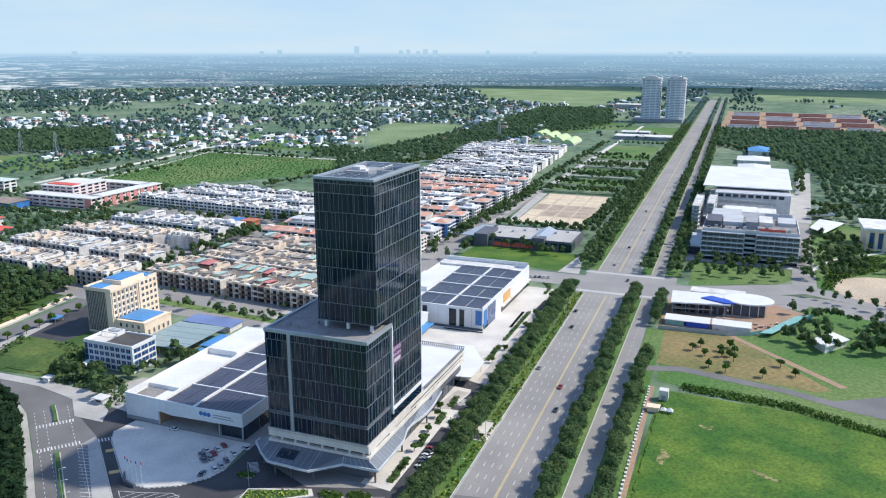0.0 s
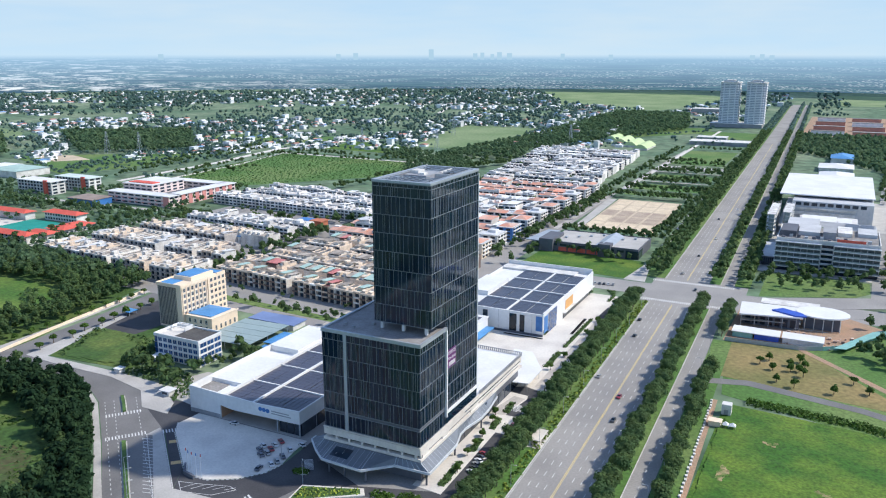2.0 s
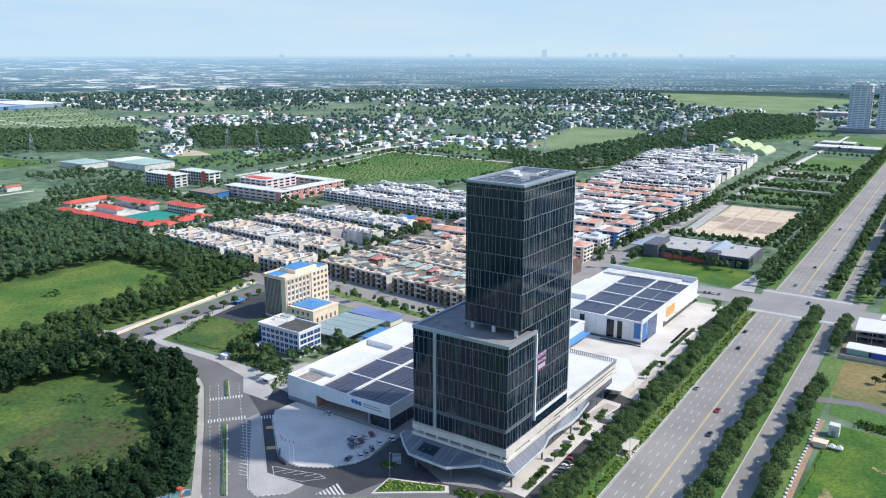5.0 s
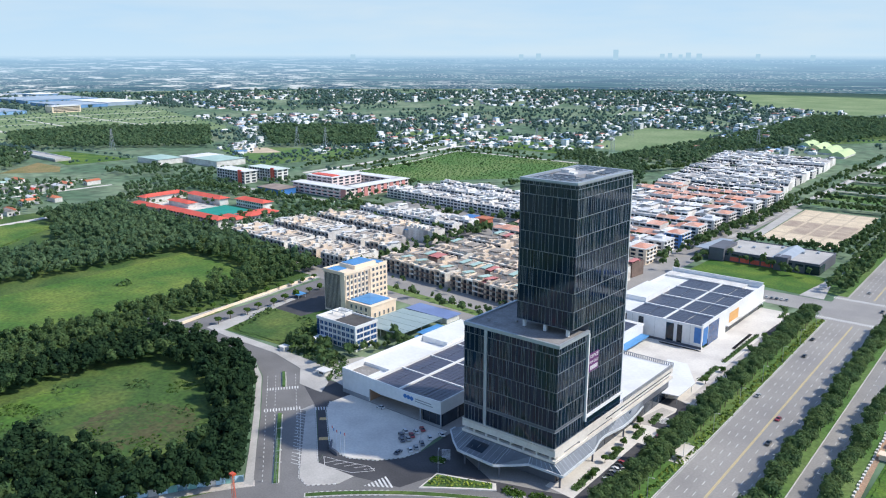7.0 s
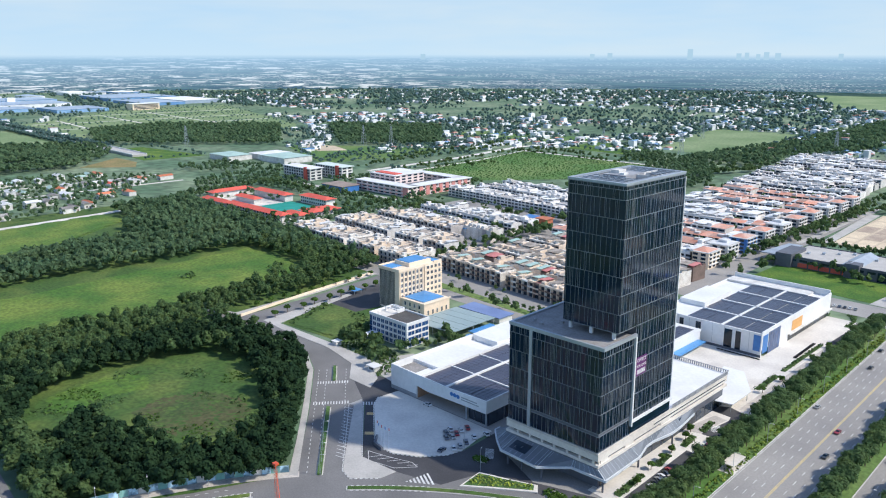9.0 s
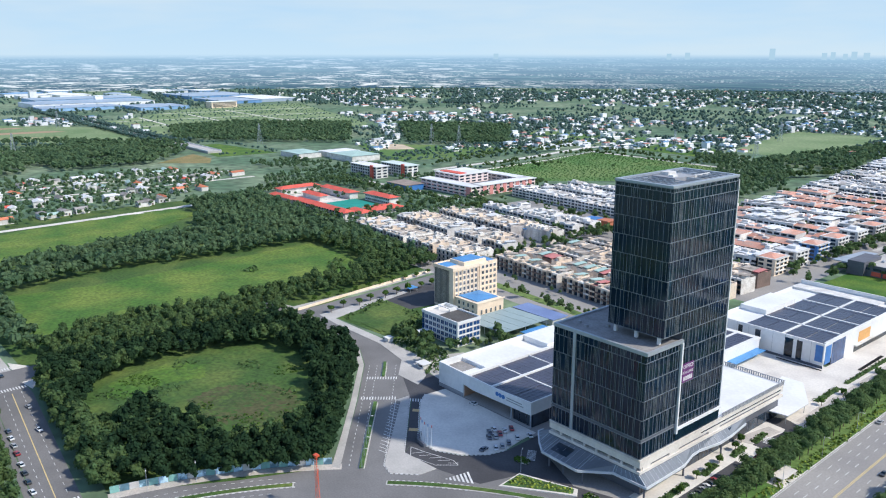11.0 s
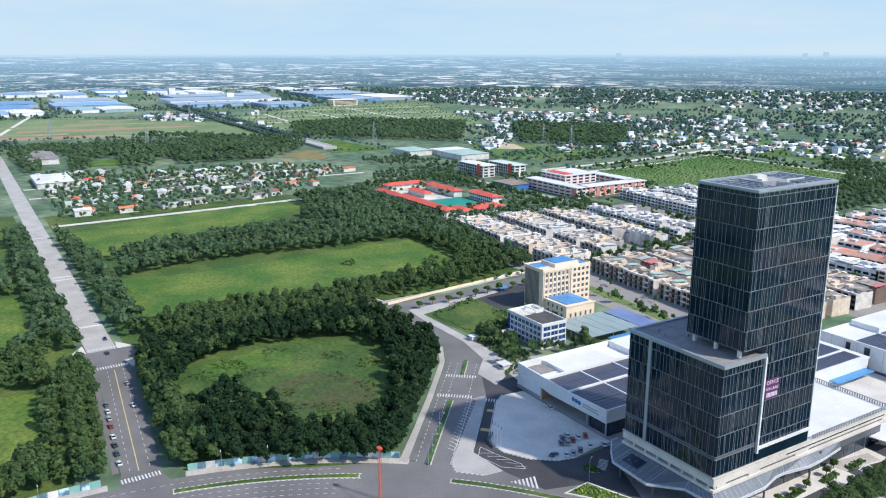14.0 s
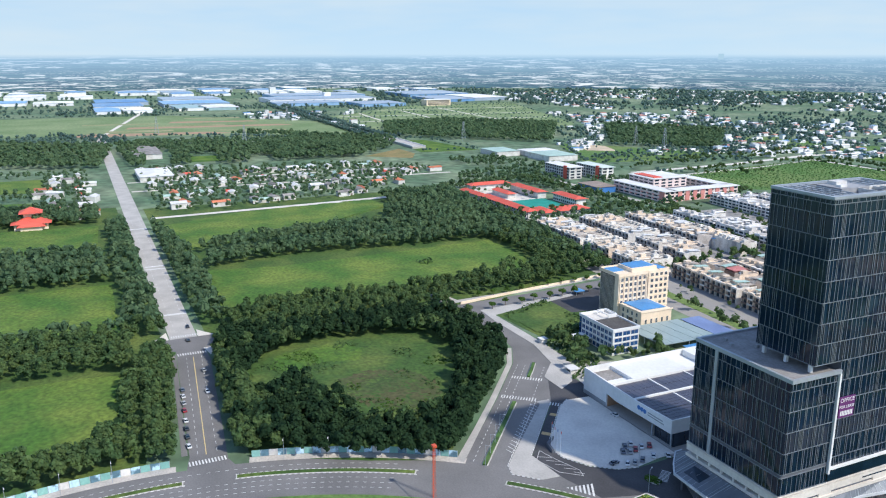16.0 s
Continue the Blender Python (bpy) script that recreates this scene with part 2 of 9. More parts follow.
disc = [(3640 * math.cos(2 * math.pi * i / 96) + 100, 3640 * math.sin(2 * math.pi * i / 96) - 200) for i in range(96)]
# Haze over the far land is partly put into this green.
GROUND = mat("countryside", (0.085, 0.155, 0.085), 0.95, (0.19, 0.245, 0.15), 0.007, 0.06, 0.9, fac_lo=0.42, fac_hi=0.64)
solid("ground", Acc().prism(disc, -2, 0), GROUND, "flat green countryside with scrub and rough grass", "ground", "structure")

# the boulevard and its service road
def along(u0, u1, y0, y1):
    return [(BX(u0, y0), y0), (BX(u1, y0), y0), (BX(u1, y1), y1), (BX(u0, y1), y1)]


flat("boulevard_road", [along(32.8, 63.2, -60, 2500)], 0.06, ASPHALT_OLD, "wide worn grey asphalt boulevard with dashed lanes", "road")
flat("service_road", [along(71.6, 80.4, -60, 2500)], 0.06, ASPHALT_OLD, "narrow grey asphalt service road beside the boulevard", "road")
flat("cross_street_road", [[(BX(-250, 0), 279), (BX(270, 290), 272), (BX(270, 290), 303), (BX(-250, 0), 306)], along(26, 34, 262, 326), along(62, 90, 262, 326)], 0.065, ASPHALT_OLD, "grey asphalt cross street at the junction", "road")
flat("verge_lawn", [along(16.5, 32.4, -60, 262), along(16.5, 32.4, 322, 2500), along(63.6, 71.2, -60, 262), along(63.6, 71.2, 322, 2500), along(80.8, 91, -60, 205), along(80.8, 91, 322, 2500)], 0.12, GRASS, "strips of green grass verge beside the boulevard", "grass")
flat("boulevard_walk", [along(11.3, 15.6, 352, 1300), [(-1, 306), (15, 306), (9, 352), (4, 352)]], 0.19, CONCRETE, "pale concrete footway beside the boulevard", "pavement", depth=0.18)
kerbs = Acc()
for u in (32.6, 63.4, 71.4):
    for y0, y1 in ((-60, 262), (322, 1200)):
        kerbs.prism(along(u - 0.2, u + 0.2, y0, y1), 0, 0.22)
solid("kerb", kerbs, KERB, "pale stone kerbs along the boulevard", "kerb", "structure")
lines = Acc()
for y in np.arange(-40, 1100, 9.5):
    if 262 < y < 322:
        continue
    for u in (37.2, 40.5, 43.8, 52.0, 55.4, 58.9):
        lines.prism(along(u - 0.11, u + 0.11, y, y + 3.6), 0.05, 0.085)
for y0, y1 in ((265, 269.5), (314, 318.5)):
    for u in np.arange(25, 81, 1.35):
        lines.prism(along(u, u + 0.65, y0, y1), 0.06, 0.09)
for u in (33.3, 62.7):
    for y0, y1 in ((-60, 262), (322, 1200)):
        lines.prism(along(u - 0.08, u + 0.08, y0, y1), 0.05, 0.085)
for y in np.arange(-40, 260, 7.0):
    lines.prism(along(75.9, 76.05, y, y + 2.5), 0.05, 0.085)
solid("lane_marking", lines, LINE, "white dashed lane lines and zebra bars", "road marking", "structure")
ymark = Acc()
for y0, y1 in ((-60, 260), (324, 1300)):
    for u in (47.75, 48.3):
        ymark.prism(along(u - 0.14, u + 0.14, y0, y1), 0.05, 0.09)
solid("centre_line", ymark, YELLOW_LINE, "double yellow centre line on the boulevard", "road marking", "structure")

# roundabout
flat("roundabout_road", [ring_poly(176, 203.2, 60, 200, 70)], 0.07, ASPHALT, "grey asphalt ring road of a large roundabout", "road")
flat("roundabout_lawn", [arc(175.6, 60, 200, 60) + [(74, -206)]], 0.14, GRASS, "green lawn inside the roundabout", "grass")
med = Acc()
hedge_spots = []
for a0, a1 in ((173.9, 188.0), (147.6, 168.2), (112, 137.2)):
    med.prism(ring_poly(191.6, 194.6, a0, a1, 30), 0, 0.26)
    hedge_spots.append((a0, a1))
solid("median_kerb", med, KERB, "pale kerbed median strips on the ring road", "kerb", "structure")
flat("median_grass", [ring_poly(192.0, 194.2, a0 + 0.15, a1 - 0.15, 30) for a0, a1 in hedge_spots], 0.42, GRASS_DARK, "clipped green hedge on the ring road median", "hedge", "structure", 0.3)
flat("ring_pavement", [ring_poly(203.2, 207.5, 142.5, 166.8, 30), ring_poly(203.2, 207.5, 174.6, 200, 30)], 0.2, PAVING, "grey paved footway along the fence", "pavement", depth=0.2)
ringlines = Acc()
for r in (181.0, 184.6, 188.2, 198.9):
    for k in range(150, 200):
        a = k * 1.0
        ringlines.prism(ring_poly(r - 0.09, r + 0.09, a, a + 0.45, 2), 0.06, 0.095)
solid("ring_marking", ringlines, LINE, "white dashed lines on the ring road", "road marking", "structure")

# west avenue
flat("west_avenue_road", [[(-118, -184), (-130, -182.5), (-138, -180.5), (-262, -171.0), (-262, -156), (-245, -155.5), (-131, -166.5), (-122, -164)], [(-282, -183), (-262, -183), (-262, -145), (-282, -145)]], 0.075, ASPHALT, "straight grey asphalt avenue between trees", "road")
wl = Acc()
for x in np.arange(-660, -292, 8.0):
    wl.prism(rect(x, -167.9, x + 3, -167.7), 0.07, 0.1).prism(rect(x, -160.2, x + 3, -160.0), 0.07, 0.1)
for x in np.arange(-250, -138, 6.0):
    for o in (-3.8, 3.8):
        ya = -163.4 - (x + 250) / 116 * 10.5
        wl.prism([(x, ya + o), (x + 2.5, ya + o - 0.2), (x + 2.5, ya + o), (x, ya + o + 0.2)], 0.07, 0.1)
for k in range(12):
    wl.prism(rect(-134.0, -181.5 + k * 1.25, -130.5, -180.9 + k * 1.25), 0.07, 0.105)
    wl.prism(rect(-287.5, -171.0 + k * 1.3, -284, -170.4 + k * 1.3), 0.07, 0.105)
    wl.prism(rect(-257.5, -171.0 + k * 1.3, -254, -170.4 + k * 1.3), 0.07, 0.105)
for x in (-455, -447, -330, -600):
    wl.prism(rect(x, -171, x + 3, -157), 0.07, 0.1)
solid("avenue_marking", wl, LINE, "white dashes and zebra bars on the west avenue", "road marking", "structure")
solid("avenue_centre_line", Acc().prism([(-138, -174.2), (-250, -163.8), (-250, -163.4), (-138, -173.8)], 0.07, 0.1), YELLOW_LINE, "yellow centre line of the west avenue", "road marking", "structure")

flat("outer_avenue_road", [rect(-1500, -172, -282, -157)], 0.075, CONCRETE, "straight pale concrete avenue between trees", "road")
# side street from the ring road past the office tower
flat("side_street_road", [[(-88, -84), (-112, -62), (-135.5, -41.5), (-170.5, -13), (-190, -2.5), (-214, 2), (-268, -3), (-300, -8), (-300, 2), (-272, 4), (-275, 70), (-282, 130), (-300, 330), (-287, 330), (-268, 130), (-261, 60), (-256, 12), (-234, 10.5), (-190, 11), (-163, 5.5), (-148, -6), (-121, -21), (-82, -55), (-63, -52), (-56, -30), (-50, -25), (-40, -26), (-38, -42), (-20, -27), (10, -15), (32, -8), (32, -60), (-20, -52), (-50, -62), (-72, -76)]], 0.08, ASPHALT, "grey asphalt side street with marked lanes", "road")
flat("side_pavement", [[(-88.3, -82.2), (-111.4, -62.7), (-135.4, -42.2), (-170.4, -13.7), (-190, -3), (-191, -5.7), (-171.4, -16.2), (-136.9, -44.6), (-113, -65.1), (-91.4, -84.2)],
                       [(-148, -8), (-163, 5.5), (-190, 11), (-234, 10.5), (-256, 12), (-262, 84), (-258, 84), (-244, 16), (-192, 17), (-160, 16), (-138, 2), (-132, -8)],
                       [(-300, -3), (-276, 2.5), (-279, 70), (-286, 130), (-291, 130), (-284, 70), (-281, 8), (-300, 3)]], 0.22, CONCRETE, "grey concrete footway along the side street", "pavement", depth=0.22)
flat("parking_island", [[(-124.8, -27), (-124.6, -19.7), (-121.8, -21.3), (-82.4, -55.0), (-63.3, -53.5), (-63.9, -61), (-72.2, -69.3), (-78.8, -67.4), (-84.1, -62.6), (-122, -26.5)]], 0.24, CONCRETE, "grey concrete island between street and forecourt", "pavement", depth=0.24)
flat("forecourt_paving", [[(-120.5, -13), (-114.8, -20.3), (-90, -41), (-84, -44.5), (-75.1, -44.2), (-65.3, -38.5), (-58.5, -30), (-56.5, -22), (-58.5, -10.7), (-59, -1.2), (-119.3, -1.2)]], 0.24, PALE, "pale grey concrete forecourt used as a car park", "pavement", depth=0.24)
flat("drive_road", [[(-121, -20.5), (-124, -19), (-134, -6), (-128, 4), (-119.5, -1.2), (-120.8, -13), (-114.8, -20.6), (-90, -41.3), (-82.4, -54.5)], [(-90, -41.3), (-84, -44.8), (-75, -44.5), (-65, -38.8), (-58, -30), (-56, -22), (-57, -1.2), (-43, -1.2), (-43, -12), (-20, -22), (4, -14), (14, -10), (14, -16), (-20, -30), (-39, -32), (-44, -48), (-62, -53), (-82, -54.8)]], 0.1, ASPHALT_DARK, "dark asphalt drive round the office tower", "road")
smk = Acc()
for i in range(28):
    k = i / 28
    for off in (4.6, 0.6, 14.5):
        x0, y0 = -88 - 82 * k, -79 + 68 * k
        nx, ny = 0.62, 0.78
        smk.prism([(x0 + nx * off, y0 + ny * off), (x0 + nx * off - 1.2, y0 + ny * off + 1.0), (x0 + nx * off - 1.05, y0 + ny * off + 1.18), (x0 + nx * off + 0.15, y0 + ny * off + 0.18)], 0.07, 0.11)
for cx, cy, n in ((-154, -23.5, 12), (-136, -39.5, 13)):
    for i in range(n):
        x0, y0 = cx + i * 0.85, cy + i * 1.02
        smk.prism([(x0, y0), (x0 - 2.4, y0 + 2.0), (x0 - 2.05, y0 + 2.42), (x0 + 0.35, y0 + 0.42)], 0.07, 0.11)
for i in range(5):
    x0, y0 = -119.5 + i * 0.9, -23.0 + i * 0.9
    smk.prism([(x0, y0), (x0 - 2.4, y0 + 2.0), (x0 - 2.0, y0 + 2.4), (x0 + 0.4, y0 + 0.4)], 0.07, 0.13)
for i in range(17):
    k = i / 16
    x0, y0 = -119 + 33 * k, -29 + 31.5 * -k
    smk.prism([(x0, y0), (x0 - 4.6, y0 - 1.2), (x0 - 4.5, y0 - 1.45), (x0 + 0.1, y0 - 0.25)], 0.07, 0.11)
for i in range(7):
    a, b = (i + 0.1) / 7, (i + 0.6) / 7
    p, q, r = Vector((-55.3, -55.9)), Vector((-53.5, -44.7)), Vector((-45.1, -49.3))
    smk.prism([tuple(p + (q - p) * a), tuple(p + (r - p) * a), tuple(p + (r - p) * b), tuple(p + (q - p) * b)], 0.07, 0.14)
hx = [(-84, -50), (-78, -55), (-66, -52), (-60, -45), (-64, -44), (-76, -48)]
for i in range(6):
    (ax, ay), (bx, by) = hx[i], hx[(i + 1) % 6]
    smk.beam((ax, ay, 0.1), (bx, by, 0.1), 0.2, 0.06)
for i in range(5):
    smk.beam((-80 + i * 4, -53.5 + i * 1.6, 0.1), (-77 + i * 4, -48.5 + i * 1.2, 0.1), 0.18, 0.06)
for i in range(9):
    smk.beam((-47.5 + i * 0.6, -13 + i * -0.75, 0.12), (-50.5 + i * 0.6, -15 - i * 0.75, 0.12), 0.35, 0.06)
solid("street_marking", smk, LINE, "white lane dashes, zebras and parking bays", "road marking", "structure")
om = Acc()
for x, y in ((-112, -27), (-98, -40)):
    om.prism([(x, y), (x + 3.2, y + 3.0), (x + 5.0, y + 1.2), (x + 1.8, y - 1.8)], 0.07, 0.14)
solid("orange_marking", om, ORANGE_PAINT, "faded orange panels painted on the drive", "road marking", "structure")
for line, h in (([(-82.6, -76), (-104.1, -57.5), (-128.5, -36.3)], 1.35), ([(-151, -15.4), (-158, -9.5), (-165.6, -3.5)], 1.25)):
    solid("street_median", Acc().strip(line, h, 0, 0.28), KERB, "kerbed median in the side street", "kerb", "structure")
    solid("street_hedge", Acc().strip(line, h - 0.5, 0.2, 0.85), SCRUB, "low green hedge on the street median", "hedge", "structure")

# plazas east and north of the tower
flat("tower_plaza", [[(-2, -12), (17, -14), (17, 262), (8, 262), (-12, 240), (-12, 100), (-4, 60)]], 0.18, PALE, "pale paved plaza strip along the boulevard", "pavement", depth=0.18)
flat("expo_yard", [rect(-75, 96, 8, 168), rect(-12, 160, 8, 262)], 0.2, PALE, "bright concrete yard before the exhibition hall", "pavement", depth=0.2)
flat("parking_strip", [along(10, 17.5, -50, 42)], 0.24, ASPHALT_DARK, "dark asphalt parking strip below trees", "road", depth=0.2)
flat("hall_yard", [rect(-140, 40, -42, 160)], 0.1, CONCRETE, "grey concrete service yard behind the halls", "pavement", depth=0.1)
flat("junction_lawn", [[(-85, 318), (0, 309), (6, 330), (2, 362), (-84, 372)]], 0.15, GRASS_BRIGHT, "bright mown lawn before a grey building", "grass")
flat("sand_yard", [[(-86, 628), (-17, 628), (-13, 460), (-80, 467)]], 0.15, SAND, "bare sandy building plot, marked in squares", "ground")

flat("undercroft_paving", [rect(-126, -4, -42, 42), rect(-52, -22, 7, 12)], 0.055, ASPHALT_OLD, "grey paving below the canopies and hall", "pavement", depth=0.05)
flat("block_yard", [[(-262, 62), (-228, 62), (-226, 82), (-230, 124), (-266, 124)]], 0.13, ASPHALT_DARK, "dark asphalt yard beside the cream block", "road")
flat("plaza_crossing", [[(-1, 58), (6.5, 60), (9, 80), (3, 81)], [(8, 95), (15.5, 95), (12.5, 262), (7, 262)]], 0.21, PAVING, "pinkish paving at the plaza crossing and walk", "pavement")
flat("plaza_drive_road", [[(7, 60), (16.5, 60), (16, 90), (4, 94), (-4, 89), (-3, 85), (9, 84), (10, 80)], [(6.2, 208), (10.8, 207), (10.4, 238), (7, 235)]], 0.225, ASPHALT_DARK, "dark drive across the plaza", "road")
ringm = Acc()
for i in range(7):
    w_ = math.sqrt(max(.1, 10 - (i - 3) ** 2))
    ringm.prism(rect(9.6 - w_, 65.2 + i * 1.05, 9.6 + w_, 65.75 + i * 1.05), .2, .25)
for i in range(6):
    ringm.prism(rect(12.9, 62 + i * 3.4, 15.9, 63 + i * 3.4), .2, .25)
solid("plaza_marking", ringm, LINE, "round hatched marking and zebra bars on the drive", "road marking", "structure")

flat("junction_corner", [[(-262, -156.5), (-262, -148), (-250, -154.5)], [(-282, -156.5), (-294, -156), (-282, -148)], [(-282, -172.5), (-282, -181), (-295, -172.8)], [(-262, -172.5), (-262, -181), (-250, -173.2)]], 0.2, PALE, "pale paved street corner", "pavement", depth=0.2)
flat("avenue_parking", [[(-140, -181), (-258, -171.6), (-258, -173.8), (-140, -183.4)]], 0.07, ASPHALT, "parking strip along the west avenue", "road")
flat("hotel_yard", [rect(84, 376, 176, 725), [(168, 556), (184, 556), (200, 900), (184, 900)]], 0.1, CONCRETE, "grey paved yard round the hotel and hall", "pavement")
flat("gate_drive", [[(-150, -5), (-122, -28), (-118, -2), (-126, 6), (-140, 5)]], 0.06, ASPHALT_DARK, "dark asphalt drive at the gatehouse", "road", depth=0.05)
flat("office_drive", [[(-150, 8), (-128, 4), (-126, 40), (-150, 38), (-156, 24)]], 0.09, CONCRETE, "grey drive between office and hall", "road", depth=0.06)

# fields
MEADOWS = [[(-425, -131), (-414, -78), (-418, -8), (-425, 108), (-360, 108), (-330, 86), (-318, 30), (-312, -29), (-318, -74), (-318, -119), (-303, -136)],
           [(-600, -150), (-640, -69), (-655, 80), (-609, 85), (-525, -30), (-495, -136)],
           [(-314, -197), (-416, -196), (-415, -320), (-306, -320), (-309, -230)], [(-172, -204), (-239, -199), (-243, -218), (-244, -310), (-152, -310), (-154, -232), (-157, -216)],
           [(-537, -201), (-628, -197), (-632, -253), (-632, -330), (-505, -330), (-513, -245)]]
for p in MEADOWS:
    flat("meadow", [p], 0.12, GRASS_YELLOW, "sunlit bright green meadow between tree belts", "grass")
flat("clearing_meadow", [[(-131, -158), (-121, -144), (-106, -117), (-93, -88), (-138, -48), (-193, -9), (-214, -5), (-260, -10), (-273, -142), (-200, -155)]], 0.12, GRASS_DARK, "shaded green clearing ringed by dense trees", "grass")
flat("corner_lawn", [[(-243, 17), (-259, 62), (-228, 62), (-226, 80), (-205, 78), (-200, 62), (-193, 40), (-189, 22)]], 0.15, GRASS_DARK, "green grass plot at a street corner", "grass")
flat("east_meadow", [[(92, -80), (95, 118), (152, 113), (300, 70), (300, -120)]], 0.12, GRASS_BRIGHT, "lush green meadow with trodden patches", "grass")
flat("dry_lawn", [[(84, 152), (86, 206), (125, 207), (172, 146), (165, 141)]], 0.12, GRASS_DRY, "dry yellow-brown grass with small trees", "grass")
flat("dirt_track", [along(91.2, 93.4, -80, 120), [(121, 209), (126, 209), (180, 152), (176, 150)]], 0.16, SOIL, "reddish dirt track beside the trees", "track")
flat("park_path", [[(84, 146), (102, 151), (153, 140), (172, 133), (200, 150), (240, 210), (252, 205), (212, 140), (200, 118), (176, 124), (152, 134), (102, 144), (84, 139)]], 0.16, ASPHALT, "curved grey park road", "road")
flat("big_field", [[(-610, 434), (-655, 540), (-688, 796), (-440, 788), (-392, 690), (-420, 640), (-520, 520)]], 0.12, GRASS, "large green planted field", "field")
PALE_FIELD = mat("pale_far_field", (0.135, 0.215, 0.085), 0.95, (0.22, 0.285, 0.14), 0.01, 0.2, 0.5)
flat("far_field", [[(-545, 985), (-640, 1390), (-440, 1390), (-400, 960)], [(-1050, 2950), (-500, 3150), (-200, 2764), (-340, 2050), (-690, 2219)], [(120, 2500), (1100, 2500), (1000, 3050), (100, 3150)],
                   [(-1543, -600), (-1543, -210), (-1423, 60), (-1190, 324), (-1668, 318), (-1990, 20), (-2060, -700)]], 0.12, PALE_FIELD, "pale green fields far off", "field")

for i, (p, mm) in enumerate(([[(-800, 470), (-1040, 570), (-960, 640), (-800, 740), (-775, 600)], GRASS], [[(-930, 560), (-1030, 590), (-970, 625), (-900, 600)], SAND], [[(-700, 900), (-1000, 900), (-960, 1010), (-700, 1060)], GRASS], [[(-660, 880), (-480, 870), (-560, 980), (-680, 1000)], GRASS_BRIGHT],
                             [[(-1020, 300), (-1010, 400), (-1190, 380), (-1200, 320)], GRASS_BRIGHT], [[(-1050, -60), (-1120, -70), (-1120, -10), (-1050, 0)], GRASS_BRIGHT], [[(-1010, 200), (-960, 260), (-1010, 285), (-1080, 285)], GRASS_DRY], [[(-330, 1180), (-120, 1440), (-120, 1560), (-330, 1500)], GRASS], [[(-118, 1340), (-20, 1340), (-20, 1480), (-118, 1480)], GRASS])):
    flat("open_field", [p], .11 + i * .004, mm, "open green field in the country", "field")

# rough grass below the trees
flat("park_grass", [[(92, 128), (200, 96), (330, 60), (330, 262), (214, 266), (170, 286), (146, 222), (122, 209), (84, 207)], [(160, 330), (330, 240), (330, 560), (176, 560)]], 0.085, GRASS, "green park grass under scattered trees", "grass")
flat("undergrowth", [[(-700, -152), (-282, -152), (-264, -8), (-300, 140), (-480, 170), (-690, 190)], [(-720, -340), (-142, -340), (-134, -198), (-262, -176), (-720, -177)]], 0.04, GRASS_DARK, "dark rough grass between the tree belts", "grass", depth=0.03)

# painted kerb stones round the medians
KERB_WHITE = mat("white_painted_kerb", (0.75, 0.74, 0.72), 0.7, (0.6, 0.59, 0.57), 0.5, 2.0, 0.2)
stone = mesh_of("kerb_stone", Acc().box(-.55, -.14, 0, .55, .14, .34), KERB_WHITE)
medk = bpy.data.objects["median_kerb"]
for a0, a1 in ((173.9, 184.0), (147.6, 168.2), (128, 137.2)):
    for r in (191.5, 194.7):
        a = a0
        while a < a1:
            k = new("kerb_stone", stone)
            k.parent = medk
            k.matrix_basis = pose(74 + r * math.cos(radians(a)), -206 + r * math.sin(radians(a)), 0, 0, 0, a + 90)
            a += .66



# ---- trees ----
rng = np.random.default_rng(7)


def leaf_cloud(blobs, count, size, seed, lump=0.12):
    """Quads for tufts of leaves lying on the outside of ellipsoids (x, y, z, rx, ry, rz)."""
    g = np.random.default_rng(seed)
    w = np.array([b[3] * b[4] + b[3] * b[5] for b in blobs])
    pick = g.choice(len(blobs), count, p=w / w.sum())
    B = np.array(blobs)[pick]
    d = g.normal(size=(count, 3))
    d[:, 2] = np.abs(d[:, 2]) * 1.0 - 0.35
    d /= np.linalg.norm(d, axis=1)[:, None]
    c = B[:, :3] + d * B[:, 3:] * g.uniform(1 - 2.2 * lump, 1 + lump, (count, 1))
    nrm = d + g.normal(scale=0.26, size=(count, 3)) + np.array([0, 0, 0.25])
    nrm /= np.linalg.norm(nrm, axis=1)[:, None]
    a = np.cross(nrm, g.normal(size=(count, 3)))
    a /= np.linalg.norm(a, axis=1)[:, None]
    b = np.cross(nrm, a)
    s = size * g.uniform(0.6, 1.35, (count, 1))
    q = np.stack([c - a * s - b * s * 0.7, c + a * s - b * s * 0.55, c + a * s * 0.8 + b * s * 0.75, c - a * s * 0.9 + b * s * 0.6], 1)
    return q.reshape(-1, 3), np.arange(count * 4).reshape(-1, 4)


def ico_blob(blobs, k=0.82):
    """Dark inner bodies, eight-sided, that close the crowns."""
    V, F = [], []
    for x, y, z, rx, ry, rz in blobs:
        o = len(V)
        V += [(x, y, z + rz * k)] + [(x + rx * k * math.cos(i * math.pi / 3), y + ry * k * math.sin(i * math.pi / 3), z + rz * 0.1) for i in range(6)] + [(x, y, z - rz * k)]
        for i in range(6):
            j = (i + 1) % 6
            F += [(o, o + 1 + i, o + 1 + j, o + 1 + j), (o + 7, o + 1 + j, o + 1 + i, o + 1 + i)]
    return np.array(V), np.array(F)


